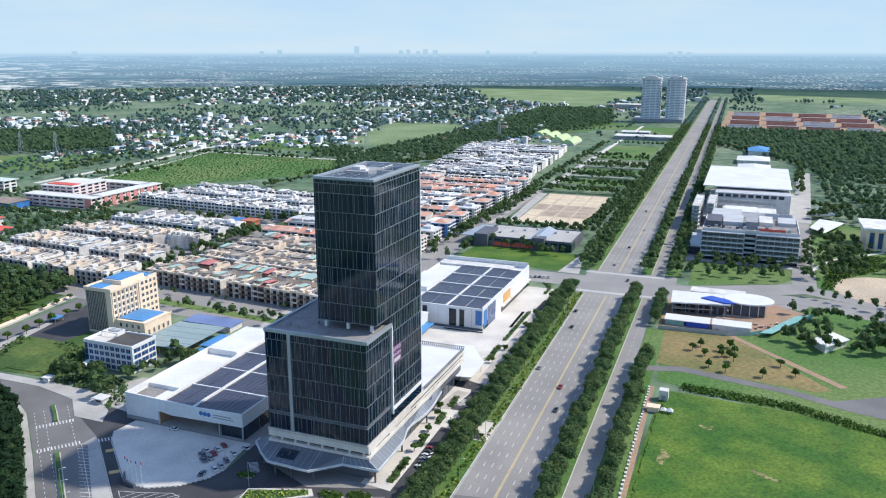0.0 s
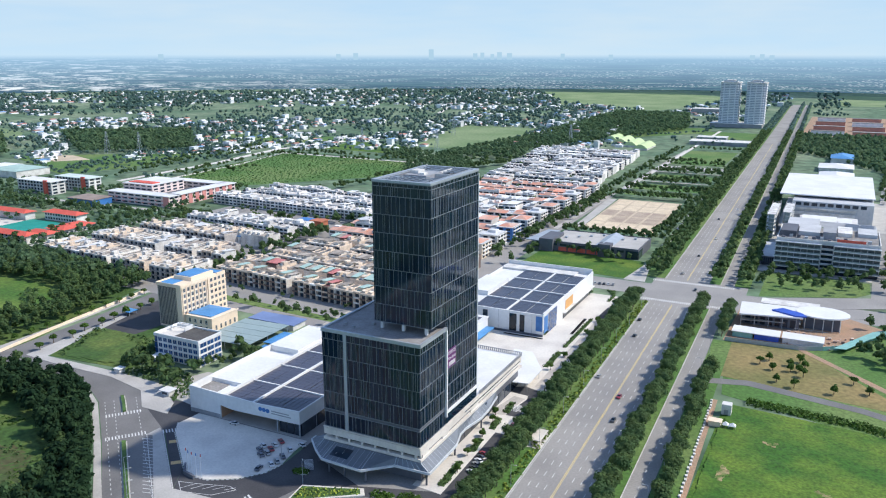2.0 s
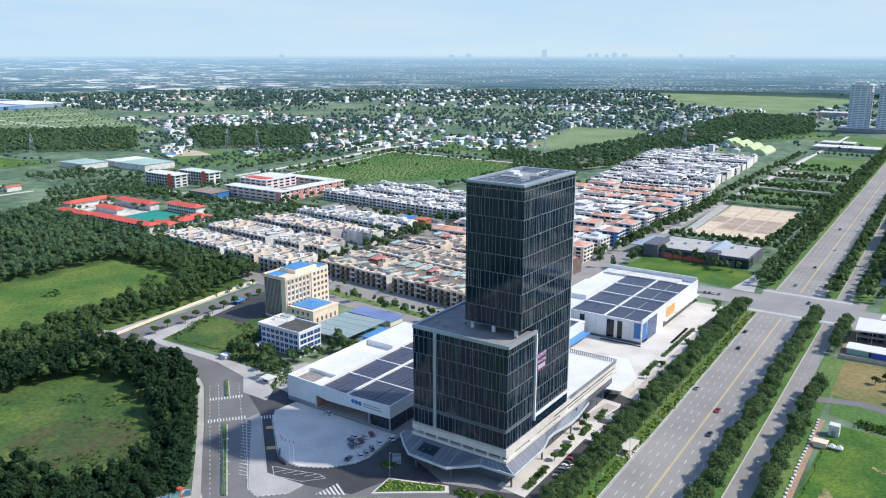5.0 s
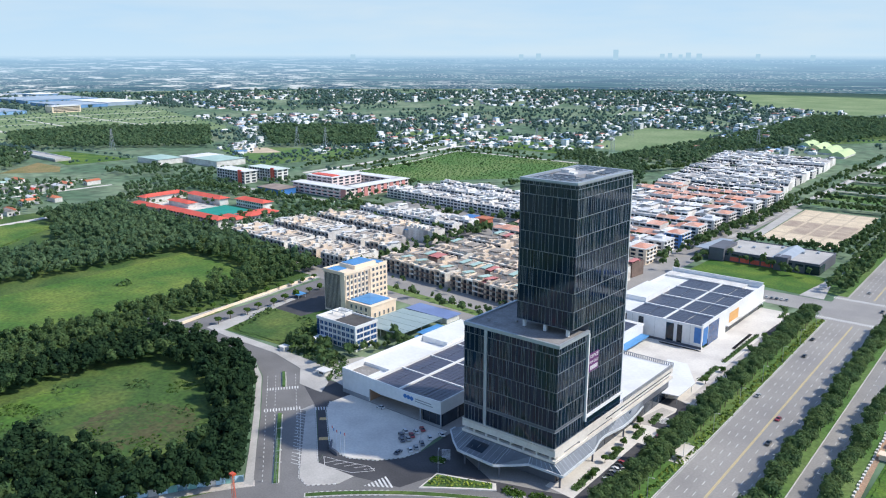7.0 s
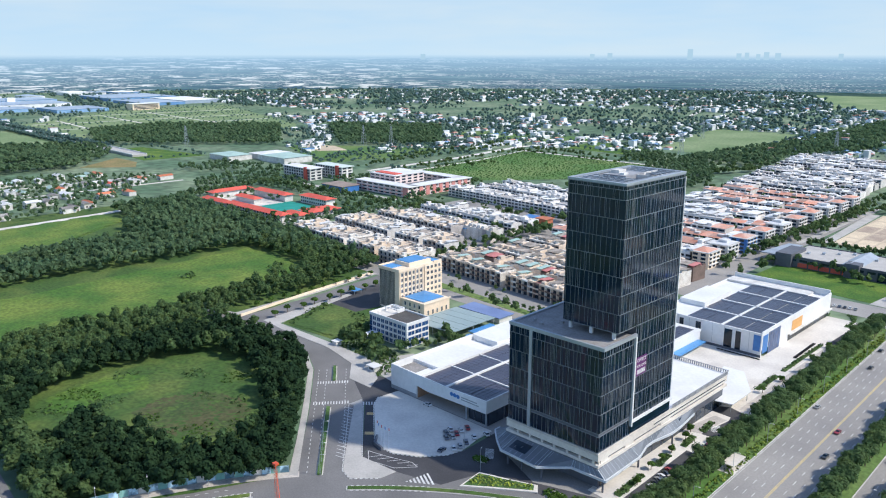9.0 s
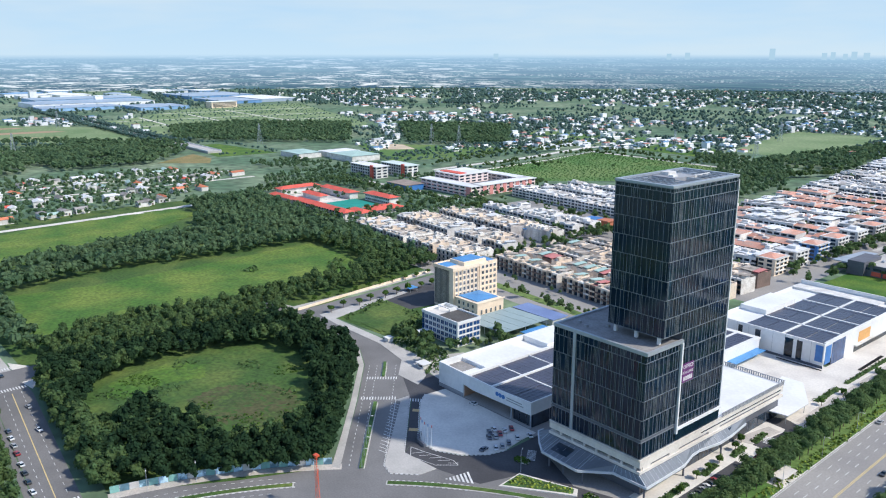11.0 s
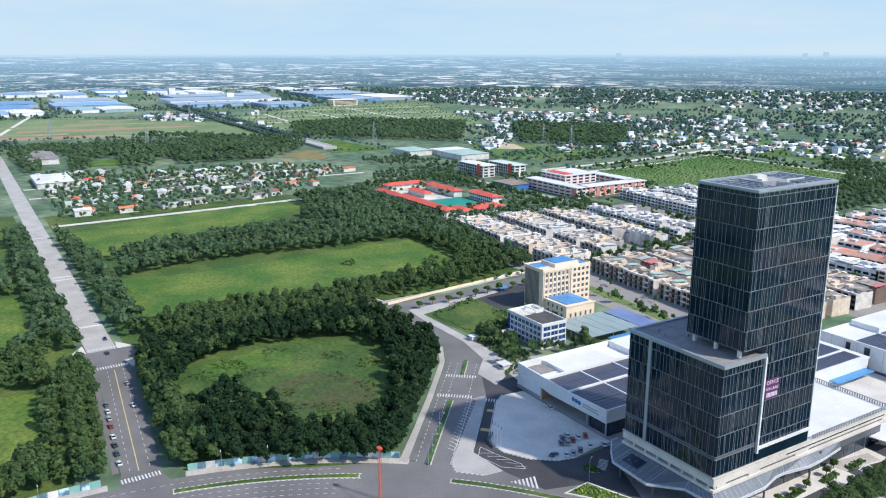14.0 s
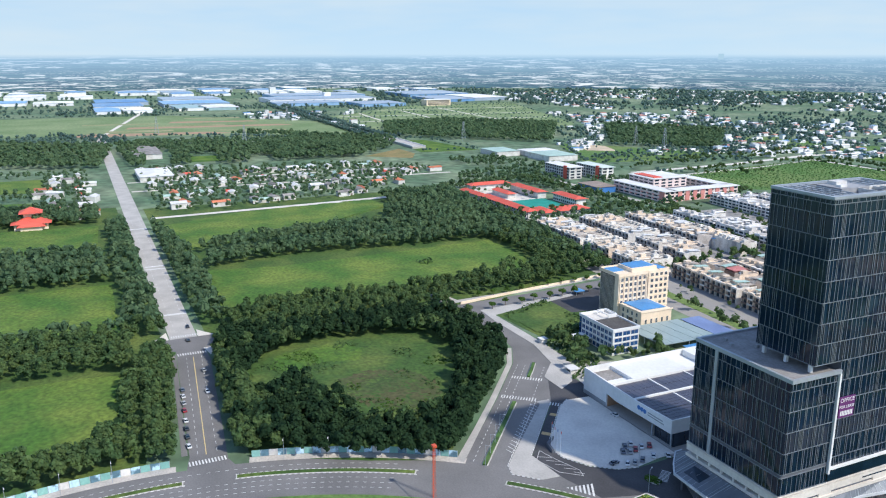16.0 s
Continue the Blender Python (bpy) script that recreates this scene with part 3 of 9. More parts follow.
def np_mesh(name, verts, quads, material):
    """A mesh from arrays; a quad whose last two corners are one is a triangle."""
    me = bpy.data.meshes.new(name)
    quads = np.asarray(quads)
    tri = quads[:, 2] == quads[:, 3]
    sizes = np.where(tri, 3, 4)
    loops = quads.ravel()[~(np.arange(quads.size).reshape(-1, 4) % 4 == 3).ravel() | ~np.repeat(tri, 4)]
    me.vertices.add(len(verts))
    me.vertices.foreach_set("co", np.asarray(verts, dtype=np.float32).ravel())
    me.loops.add(len(loops))
    me.loops.foreach_set("vertex_index", loops.astype(np.int32))
    me.polygons.add(len(sizes))
    me.polygons.foreach_set("loop_start", np.concatenate([[0], np.cumsum(sizes)[:-1]]).astype(np.int32))
    me.update(calc_edges=True)
    me.materials.append(material)
    return me


def crown_blobs(h, r, seed, n=6):
    g = np.random.default_rng(seed)
    out = [(0, 0, h * 0.68, r * 0.72, r * 0.72, h * 0.27)]
    for i in range(n):
        a = 2 * math.pi * i / n + g.uniform(-0.4, 0.4)
        d, s = r * g.uniform(0.38, 0.62), r * g.uniform(0.36, 0.55)
        out.append((d * math.cos(a), d * math.sin(a), h * g.uniform(0.48, 0.8), s, s, s * g.uniform(0.8, 1.1)))
    return out


def inside(x, y, poly):
    hit = False
    for i in range(len(poly)):
        (ax, ay), (bx, by) = poly[i], poly[i - 1]
        if (ay > y) != (by > y) and x < (bx - ax) * (y - ay) / (by - ay) + ax:
            hit = not hit
    return hit


FOREST_KINDS = []
for k in range(6):
    bl = crown_blobs(10.5, 2.7, 50 + k, 6)
    v1, f1 = leaf_cloud(bl, 150, 0.5, 60 + k)
    v2, f2 = ico_blob(bl)
    FOREST_KINDS.append((np.vstack([v1, v2]), np.vstack([f1, f2 + len(v1)])))
FAR_KINDS = []
for k in range(4):
    bl = crown_blobs(9.5, 3.6, 90 + k, 3)
    v1, f1 = leaf_cloud(bl, 26, 1.3, 95 + k)
    v2, f2 = ico_blob(bl, 0.9)
    FAR_KINDS.append((np.vstack([v1, v2]), np.vstack([f1, f2 + len(v1)])))


MID_KINDS = []
for k in range(5):
    bl = crown_blobs(10.0, 2.9, 130 + k, 3)
    v1, f1 = leaf_cloud(bl, 27, 1.05, 135 + k)
    v2, f2 = ico_blob(bl, 0.86)
    MID_KINDS.append((np.vstack([v1, v2]), np.vstack([f1, f2 + len(v1)])))
LIGHT_KINDS = []
for k in range(4):
    bl = crown_blobs(9.5, 3.8, 170 + k, 2)[:2]
    v1, f1 = leaf_cloud(bl, 11, 1.7, 175 + k)
    v2, f2 = ico_blob(bl, 0.95)
    LIGHT_KINDS.append((np.vstack([v1, v2]), np.vstack([f1, f2 + len(v1)])))

TINY_KINDS = []
for k in range(5):
    bl = [(0, 0, 4.0, 3.6 + .2 * k, 3.8 - .2 * k, 3.6)]
    v1, f1 = leaf_cloud(bl, 5, 1.9, 215 + k, 0.2)
    v2, f2 = ico_blob(bl, 0.95)
    TINY_KINDS.append((np.vstack([v1, v2]), np.vstack([f1, f2 + len(v1)])))


def forest(name, spots, material, label, kinds=FOREST_KINDS, size=1.0, category="trees"):
    """Trees too many to count, in one mesh."""
    V, F, o = [], [], 0
    for i, (x, y) in enumerate(spots):
        v, f = kinds[i % len(kinds)]
        a, s = rng.uniform(0, 6.28), size * rng.uniform(0.78, 1.22)
        c, sn = math.cos(a) * s, math.sin(a) * s
        V.append(np.stack([x + v[:, 0] * c - v[:, 1] * sn, y + v[:, 0] * sn + v[:, 1] * c, v[:, 2] * s * rng.uniform(0.85, 1.15)], 1))
        F.append(f + o)
        o += len(v)
    ob = new(name, np_mesh(name, np.vstack(V), np.vstack(F), material))
    return tagged(ob, label, category, kind="stuff")


def scatter(polys, step, holes=(), jitter=0.42):
    """Spots on a loose grid inside polygons and outside holes."""
    out = []
    for p in polys:
        xs, ys = [q[0] for q in p], [q[1] for q in p]
        for x in np.arange(min(xs), max(xs), step):
            for y in np.arange(min(ys), max(ys), step):
                px, py = x + rng.uniform(-jitter, jitter) * step, y + rng.uniform(-jitter, jitter) * step
                if inside(px, py, p) and not any(inside(px, py, h) for h in holes):
                    out.append((px, py))
    return out


CLEARING = [(-190, -148), (-214, -141), (-232, -128), (-241, -104), (-241, -74), (-230, -41), (-197, -34), (-168, -46), (-138, -64), (-124, -85), (-128, -101), (-139, -113), (-158, -110), (-170, -119), (-184, -116), (-186, -130), (-178, -142)]
grove = [(-131, -160), (-121, -146), (-106, -117), (-91, -87.5), (-114, -66.5), (-138, -46), (-172.5, -17.5), (-193, -7), (-214, -3), (-262, -10), (-275, -143), (-262, -150), (-200, -157)]
grove_spots = scatter([grove], 4.3, [CLEARING])
pale_spots = [p for p in grove_spots if noise.noise((p[0] * .05, p[1] * .05, 8.0)) + rng.uniform(-.3, .3) > .3]
forest("grove_trees", [p for p in grove_spots if p not in pale_spots], LEAF_DARK_SHADE, "dense dark green plantation trees round a clearing", size=1.05)
forest("grove_trees", pale_spots, LEAF, "mid-green trees standing among the dark plantation", size=1.0)
belt = [(-262, -8), (-300, -12), (-328, -20), (-330, 20), (-318, 84), (-346, 108), (-425, 112), (-440, 160), (-380, 150), (-300, 140), (-290, 90), (-285, 8), (-270, -6)]
belt2 = [(-268, -140), (-275, -12), (-328, -20), (-350, -108), (-313, -137)]
forest("belt_trees", scatter([belt, belt2], 4.8, MEADOWS), LEAF, "mixed green trees in a broad belt", size=0.95)
strips = [[(-428, -128), (-443, -60), (-432, 40), (-427, 112), (-455, 120), (-468, 40), (-472, -60), (-455, -128)], [(-478, -125), (-482, -60), (-478, 40), (-468, 120), (-500, 130), (-512, 40), (-520, -20), (-494, -128)], [(-292, -153), (-420, -153), (-600, -153), (-600, -138), (-420, -135), (-292, -135)], [(-145, -164), (-250, -153), (-250, -143), (-145, -152)], [(-287, -174), (-430, -175), (-620, -176), (-620, -190), (-425, -193), (-370, -192), (-287, -194)], [(-142, -184), (-258, -174), (-258, -204), (-190, -211), (-165, -240), (-135, -250)]]
side_strips = [[(-248, -192), (-306, -194), (-306, -320), (-248, -320)], [(-418, -196), (-512, -200), (-508, -330), (-418, -330)], [(-137, -198), (-170, -204), (-154, -216), (-150, -300), (-120, -300), (-131, -250)], [(-636, -195), (-650, -320), (-720, -320), (-700, -195)], [(-432, 112), (-300, 142), (-440, 162), (-505, 158), (-560, 165), (-525, 70), (-470, 116)], [(-600, 88), (-655, 92), (-668, 190), (-640, 178), (-575, 165), (-520, 140), (-520, 60), (-560, 60)]]
strip_spots = scatter(strips + side_strips, 5.6, MEADOWS)
forest("strip_trees", [p for p in strip_spots if p[0] > -300], LEAF, "rows of green trees along the avenue and fields", size=1.02)
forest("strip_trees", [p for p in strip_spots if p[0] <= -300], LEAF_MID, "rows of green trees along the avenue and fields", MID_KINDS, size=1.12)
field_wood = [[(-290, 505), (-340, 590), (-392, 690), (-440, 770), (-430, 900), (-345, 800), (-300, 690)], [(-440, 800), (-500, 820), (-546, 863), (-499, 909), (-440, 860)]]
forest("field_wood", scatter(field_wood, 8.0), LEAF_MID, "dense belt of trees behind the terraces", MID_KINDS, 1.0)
far_polys = [[(-1015, -140), (-1000, 190), (-1110, 290), (-1230, 290), (-1330, -100), (-1300, -150)], [(-1080, -310), (-1025, -180), (-1300, -150), (-1390, -330)], [(-1000, 190), (-1220, 270), (-1330, 180), (-1180, 60), (-1060, 60)], [(-1280, 337), (-1522, 425), (-1549, 590), (-1368, 783), (-1048, 565)],
             [(-1295, 860), (-1081, 1004), (-838, 757), (-976, 640)], [(-440, 860), (-300, 870), (-330, 1000), (-160, 1500), (-230, 1900), (-420, 1900), (-400, 1200)], [(-1420, 70), (-1200, 320), (-1240, 330), (-1440, 110)]]
WOOD_HOLES = [[(-1208, -105), (-1189, -68), (-931, -100), (-945, -131)], [(-1138, -47), (-1134, -6), (-897, -34), (-912, -67)], [(-1074, 33), (-1073, 69), (-900, 29), (-910, 5)], [(-1110, 120), (-1060, 120), (-1040, 165), (-1110, 165)]]
east_wood = [[(205, 560), (330, 500), (560, 860), (600, 1480), (60, 1480), (60, 1200), (170, 1010), (205, 900)]]
east_spots = scatter(east_wood, 9.8, [rect(230, 760, 300, 800), rect(330, 900, 420, 930), rect(205, 600, 240, 660)])
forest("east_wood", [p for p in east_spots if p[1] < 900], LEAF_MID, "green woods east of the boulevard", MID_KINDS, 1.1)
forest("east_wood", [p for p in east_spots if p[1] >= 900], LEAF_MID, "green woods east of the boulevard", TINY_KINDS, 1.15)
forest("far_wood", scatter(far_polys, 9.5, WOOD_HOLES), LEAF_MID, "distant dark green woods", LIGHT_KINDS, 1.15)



# ---- office tower ----
tower = thing("office_tower", (-20, 10, 0), "dark glass office tower on white bands above a silver canopy", "office building")


def pane_glass(name, dark, light, u, v):
    """Dark reflecting glass whose panes, u wide and v high, differ in tint."""
    m = bpy.data.materials.new(name)
    m.use_nodes = True
    n, l = m.node_tree.nodes, m.node_tree.links
    b = n["Principled BSDF"]
    b.inputs["Roughness"].default_value, b.inputs["Specular IOR Level"].default_value = 0.05, 0.5
    geo = n.new("ShaderNodeNewGeometry")
    sc = n.new("ShaderNodeVectorMath")
    sc.operation = "DIVIDE"
    sc.inputs[1].default_value = (u, u, v)
    off = n.new("ShaderNodeVectorMath")
    off.operation = "ADD"
    off.inputs[1].default_value = (0.37, 0.37, 0.59)
    fl = n.new("ShaderNodeVectorMath")
    fl.operation = "FLOOR"
    wn_ = n.new("ShaderNodeTexWhiteNoise")
    big = n.new("ShaderNodeTexNoise")
    big.inputs["Scale"].default_value, big.inputs["Detail"].default_value = 0.05, 4.0
    l.new(geo.outputs["Position"], sc.inputs[0])
    l.new(sc.outputs[0], off.inputs[0])
    l.new(off.outputs[0], fl.inputs[0])
    l.new(fl.outputs[0], wn_.inputs["Vector"])
    l.new(geo.outputs["Position"], big.inputs["Vector"])
    mul = n.new("ShaderNodeMath")
    mul.operation = "MULTIPLY"
    l.new(wn_.outputs["Value"], mul.inputs[0])
    l.new(big.outputs["Fac"], mul.inputs[1])
    mix = n.new("ShaderNodeMix")
    mix.data_type = "RGBA"
    mix.inputs[6].default_value, mix.inputs[7].default_value = (*dark, 1), (*light, 1)
    l.new(mul.outputs[0], mix.inputs[0])
    l.new(mix.outputs[2], b.inputs["Base Color"])
    return m


TOWER_GLASS = pane_glass("tower_pane_glass", (0.003, 0.012, 0.028), (0.013, 0.038, 0.07), 1.5, 7.07)
CROWN_GLASS = pane_glass("crown_pane_glass", (0.006, 0.018, 0.03), (0.022, 0.048, 0.066), 1.5, 4.0)


def even(z0, z1, n):
    return [z0 + (z1 - z0) * i / n for i in range(n + 1)]


def curtain_wall(parent, p, q, zs, pitch=1.5, seed=1, proud=0.2, single=True, skip=(), glass=None, sole=True):
    """A glass face from p to q, seen from its right-hand side, with floor bands at zs and fins in a broken rhythm."""
    g = random.Random(seed)
    a, b = Vector((*p, 0)), Vector((*q, 0))
    d = (b - a).normalized()
    n = Vector((d.y, -d.x, 0))
    w = (b - a).length
    cols = max(2, round(w / 6.4))
    rest, fin_mesh = Acc(), {}
    for i in range(len(zs) - 1):
        if i in skip:
            continue
        lo, hi = zs[i], zs[i + 1]
        for c in range(cols):
            s, e = a + d * (w * c / cols + 0.03), a + d * (w * (c + 1) / cols - 0.03)
            k = n * 0.08
            part("glass_panel", Acc().prism([(v.x, v.y) for v in (s, e, e + k, s + k)], lo + 0.05, hi - 0.05), glass or TOWER_GLASS, parent)
        u = g.uniform(0.2, 0.9)
        while u < w - 0.15:
            s = a + d * u + n * proud
            if single:
                key = round(hi - lo, 2)
                if key not in fin_mesh:
                    fin_mesh[key] = mesh_of("fin", Acc().beam((0, 0, 0), (0, 0, hi - lo), 0.1, 0.22), FIN)
                f = new("fin", fin_mesh[key])
                f.parent = parent
                f.location = s + Vector((0, 0, lo)) - parent.location
                f.rotation_euler.z = math.atan2(d.y, d.x)
            else:
                rest.beam(tuple(s + Vector((0, 0, lo))), tuple(s + Vector((0, 0, hi))), 0.1, 0.18)
            u += pitch * g.choice([0.4, 0.55, 1, 1, 1.35, 1.6])
    if rest.v:
        tagged(part("fin", rest, FIN, parent), kind="stuff")
    for z in zs if sole else zs[1:]:
        s, e = a + n * 0.16 + Vector((0, 0, z)), b + n * 0.16 + Vector((0, 0, z))
        part("floor_band", Acc().beam(tuple(s), tuple(e), 0.26, 0.2), FIN, parent)


TW, TD, TH = -24.6, 42.4, 115.0
core = Acc().box(TW + .02, .02, 59.5, -.02, TD, 113.2).box(TW + .02, 12.2, 18, -.02, TD, 59.5)
part("upper_block", core, GREY_WALL, tower)
curtain_wall(tower, (TW, 0), (0, 0), even(59.5, 109.0, 7), seed=2, single=False)
curtain_wall(tower, (0, 12.2), (0, TD), [20.4, 24.2, 31.2, 38.3, 45.3, 52.4] + even(59.5, 109.0, 7), seed=3, single=False)
curtain_wall(tower, (0, 0), (0, 12.0), even(59.5, 109.0, 7), seed=4, single=False)
curtain_wall(tower, (TW, TD), (TW, 0), even(59.5, 109.0, 7), seed=5, single=False)
crown = Acc()
for x0, y0, x1, y1 in ((TW - .25, -.25, .25, 1.2), (TW - .25, TD - 1.2, .25, TD + .25), (TW - .25, 1.2, TW + 1.2, TD - 1.2), (-1.2, 1.2, .25, TD - 1.2)):
    crown.box(x0, y0, 114.2, x1, y1, 115.0)
part("parapet", crown, METAL, tower, "silver metal parapet")
curtain_wall(tower, (TW, 0), (0, 0), [109.1, 112.6, 114.0], 1.9, 8, single=False, glass=CROWN_GLASS, sole=False)
curtain_wall(tower, (0, 0), (0, TD), [109.1, 112.6, 114.0], 1.9, 9, single=False, glass=CROWN_GLASS, sole=False)
part("parapet_back", Acc().box(TW + .02, .02, 113.2, -.02, 1.0, 114.2).box(TW + .02, TD - 1, 113.2, -.02, TD, 114.2).box(TW + .02, 1, 113.2, TW + 1, TD - 1, 114.2).box(-1, 1, 113.2, -.02, TD - 1, 114.2), MID_GREY, tower)
lattice = Acc()
for x in np.arange(TW + 3.2, -2.5, 3.05):
    lattice.box(x, 2, 114.3, x + .25, 13.2, 114.6).box(x, 29, 114.3, x + .25, TD - 2, 114.6)
for y in (3, 6, 9, 12.6, 29.6, 33, 36.5, 39.5):
    lattice.box(TW + 2, y, 114.62, -2, y + .3, 114.9)
for x in (TW + 2.2, -2.5):
    lattice.box(x, 2, 114.62, x + .35, TD - 2, 114.9)
part("roof_lattice", lattice, METAL, tower, "silver lattice over the roof plant")
ROOF_FELT = mat("dark_grey_roof_deck", (0.13, 0.135, 0.14), 0.85, (0.09, 0.095, 0.1), 0.2, 1.0, 0.3)
part("roof_deck", Acc().box(TW + 1, 1, 113.3, -1, TD - 1, 113.5), ROOF_FELT, tower)
part("roof_penthouse", Acc().box(-19, 14, 113.5, -9, 27, 115.2), MID_GREY, tower, "grey plant room on the roof")
for i in range(6):
    part("roof_grille", Acc().box(-18, 29 + i * 1.5, 113.5, -12, 29.5 + i * 1.5, 114.6), METAL, tower)
for x, y in ((-22, 6), (-21, 10), (-6, 5), (-5.5, 12), (-22, 33), (-16, 36)):
    part("roof_vent", Acc().box(x, y, 113.5, x + 1.6, y + 2.2, 114.6), METAL, tower)
part("roof_plant", Acc().box(-18, 18, 115.2, -14.5, 23, 116.4).box(-13, 16, 115.2, -11, 19, 115.9), OFFWHITE, tower)
# No hole here: a dark sheet on the deck gives the well's shade.
part("roof_well", Acc().box(-9.5, 22, 113.5, -2.6, 38, 113.62), GLASS_DARK, tower, "dark flat sheet standing in for the shade of a light well")
part("well_wall", Acc().box(-10, 21.6, 113.5, -2.2, 22, 115.1).box(-10, 22, 113.5, -9.6, 38, 115.1).box(-10, 38, 113.5, -2.2, 38.4, 114.6), OFFWHITE, tower)
for y in (25, 28.2, 31.4, 34.6):
    part("well_post", Acc().box(-2.6, y, 113.5, -2.1, y + .5, 115), OFFWHITE, tower)
part("corner_trim", Acc().box(-0.3, TD, 18, 0.35, TD + 0.4, 113), WHITE, tower)
# columns under the overhang
for x in (-22, -12.5, -2.5):
    part("column", Acc().box(x - .55, 0.8, 56.4, x + .55, 1.9, 59.5), WHITE, tower)
# lower block
PX0, PX1, PY0, PY1, PH = -43.0, 1.0, -9.8, 31.0, 56.6
part("lower_block", Acc().box(PX0, PY0, 15.1, PX1 - 0.9, 11.6, 55.4).box(PX0, 11.6, 15.1, TW, PY1, 55.4), GREY_WALL, tower)
PZ = [15.2, 21.6, 22.8, 30.4, 37.8, 45.2, 52.4, 55.3]
curtain_wall(tower, (PX0, PY0), (PX1 - 0.9, PY0), PZ, seed=11, skip=(1,))
curtain_wall(tower, (PX1 - 0.9, PY0), (PX1 - 0.9, 11.7), PZ, seed=12, single=False, skip=(1,))
curtain_wall(tower, (PX0, PY1), (PX0, PY0), PZ, seed=13, single=False)
part("lower_roof", Acc().box(PX0 + .8, PY0 + .8, 55.4, PX1 - 1, 11.6, 55.9).box(PX0 + .8, 11.6, 55.4, TW, PY1 - .8, 55.9), mat("brown_grey_terrace", (0.33, 0.315, 0.31), 0.85, (0.25, 0.24, 0.235), 0.2, 1.0, 0.3), tower, "grey roof terrace")
rim = Acc().box(PX0 - .3, PY0 - .3, 55.3, PX1, PY0 + .8, PH).box(PX1 - 1.1, PY0 + .8, 55.3, PX1, 12.2, PH).box(PX0 - .3, PY0 + .8, 55.3, PX0 + .8, PY1, PH)
part("roof_rim", rim, METAL, tower, "silver roof edge")
part("white_strip", Acc().box(PX1 - 1.1, 11.4, 18.6, PX1 + .15, 12.2, 55.3), WHITE, tower, "white vertical strip")
part("silver_pier", Acc().box(-33.0, PY0 - .5, 15, -31.6, PY0 + .1, 55.3), METAL, tower, "silver pier up the glass face")
lou = Acc()
for i in range(9):
    lou.box(-36 + i * 1.3, 20, 56.4, -35.4 + i * 1.3, 30, 56.9)
part("roof_louvre", lou, MID_GREY, tower, "slatted pergola on the terrace")
for x, y in ((-38, -2), (-33, -4), (-28, 3)):
    part("roof_vent", Acc().box(x, y, 55.9, x + 1.2, y + 1.2, 57), MID_GREY, tower)
# base bands
BAND = mat("cream_concrete", (0.74, 0.69, 0.62), 0.8, (0.62, 0.57, 0.51), 0.12, 1.0, 0.15)
for z0, z1, o in ((9.2, 10.3, -.1), (11.6, 14.2, -.4), (14.6, 15.0, -.3)):
    part("base_band", Acc().box(PX0 - .6, PY0 - .5 + (.3 if z0 == 11.6 else 0), z0, PX1 + o, 15, z1).box(-38, 15, z0, PX1 + o, 96, z1), BAND, tower, "cream concrete band")
part("base_recess", Acc().box(PX0 + 1.4, PY0 + 1.6, 0.1, PX1 - 1.2, 15, 14.6).box(-36, 15, 0.1, PX1 - 1.2, 94, 14.6), GREY_WALL, tower)
for i in range(6):
    part("slot_window", Acc().box(PX0 + 2 + i * 7, PY0 + 1.45, 10.3, PX0 + 8.6 + i * 7, PY0 + 1.58, 11.6), GLASS_DARK, tower)
for y0, y1 in ((-9, -3), (9, 15), (36, 44)):
    part("slot_infill", Acc().box(PX1 - 1.2, y0, 10.3, PX1 - .55, y1, 11.6), BAND, tower)
# Second slot isn't cut: a dark strip on the band stands for its shade.
part("slot_window", Acc().box(PX1 - .42, 30, 12.7, PX1 - .38, 94, 13.2), GLASS_DARK, tower)
for i in range(13):
    part("lobby_glass", Acc().box(PX1 - 1.18, -7 + i * 7.6, .3, PX1 - 1.05, -.2 + i * 7.6, 5.4), GLASS, tower)
part("wing_roof", Acc().box(-37.4, TD + .5, 15.0, PX1 - 1, 95.5, 15.3), WHITE, tower, "white flat wing roof")
for x in range(-38, 1, 6):
    part("band_post", Acc().box(x, PY0 - .3, 10.3, x + .8, PY0 + .6, 11.6), BAND, tower)
rail = Acc()
for y in np.arange(TD + 2, 96, 1.1):
    rail.box(PX1 - .2, y, 15.3, PX1, y + .5, 17.0)
for x in np.arange(-37, 0, 1.1):
    rail.box(x, 95.6, 15.3, x + .5, 95.8, 17.0)
rail.box(PX1 - .25, TD + 2, 16.9, PX1 + .05, 96, 17.1).box(-37.5, 95.5, 16.9, PX1, 95.9, 17.1)
part("terrace_rail", rail, MID_GREY, tower, "grey slatted railing")
# canopy
MID_PALE = mat("pale_silver_paint", (0.62, 0.65, 0.68), 0.5, (0.54, 0.57, 0.6), 0.2, 1.0, 0.1)
RIM = [(-50.9, -5.5), (-50.9, -8.6), (-44.5, -15), (-38, -20.2), (-19.5, -21.2), (-9.8, -12), (5.2, -11.6), (4.6, 13), (1.9, 23), (1.7, 28), (3.6, 40), (3.3, 48), (1.2, 64)]
ROOT = [(-44, -4.5), (-43.9, -9), (-43.6, -10.2), (-38, -10.3), (-20, -10.3), (-9.8, -10.4), (.8, -10.3), (.8, 13), (.8, 23), (.8, 28), (.8, 40), (.8, 48), (.8, 64)]
SEAM = mat("standing_seam_metal", (0.19, 0.21, 0.24), 0.55, (0.15, 0.17, 0.195), 0.1, 0.8, 0.15, metal=0.25)


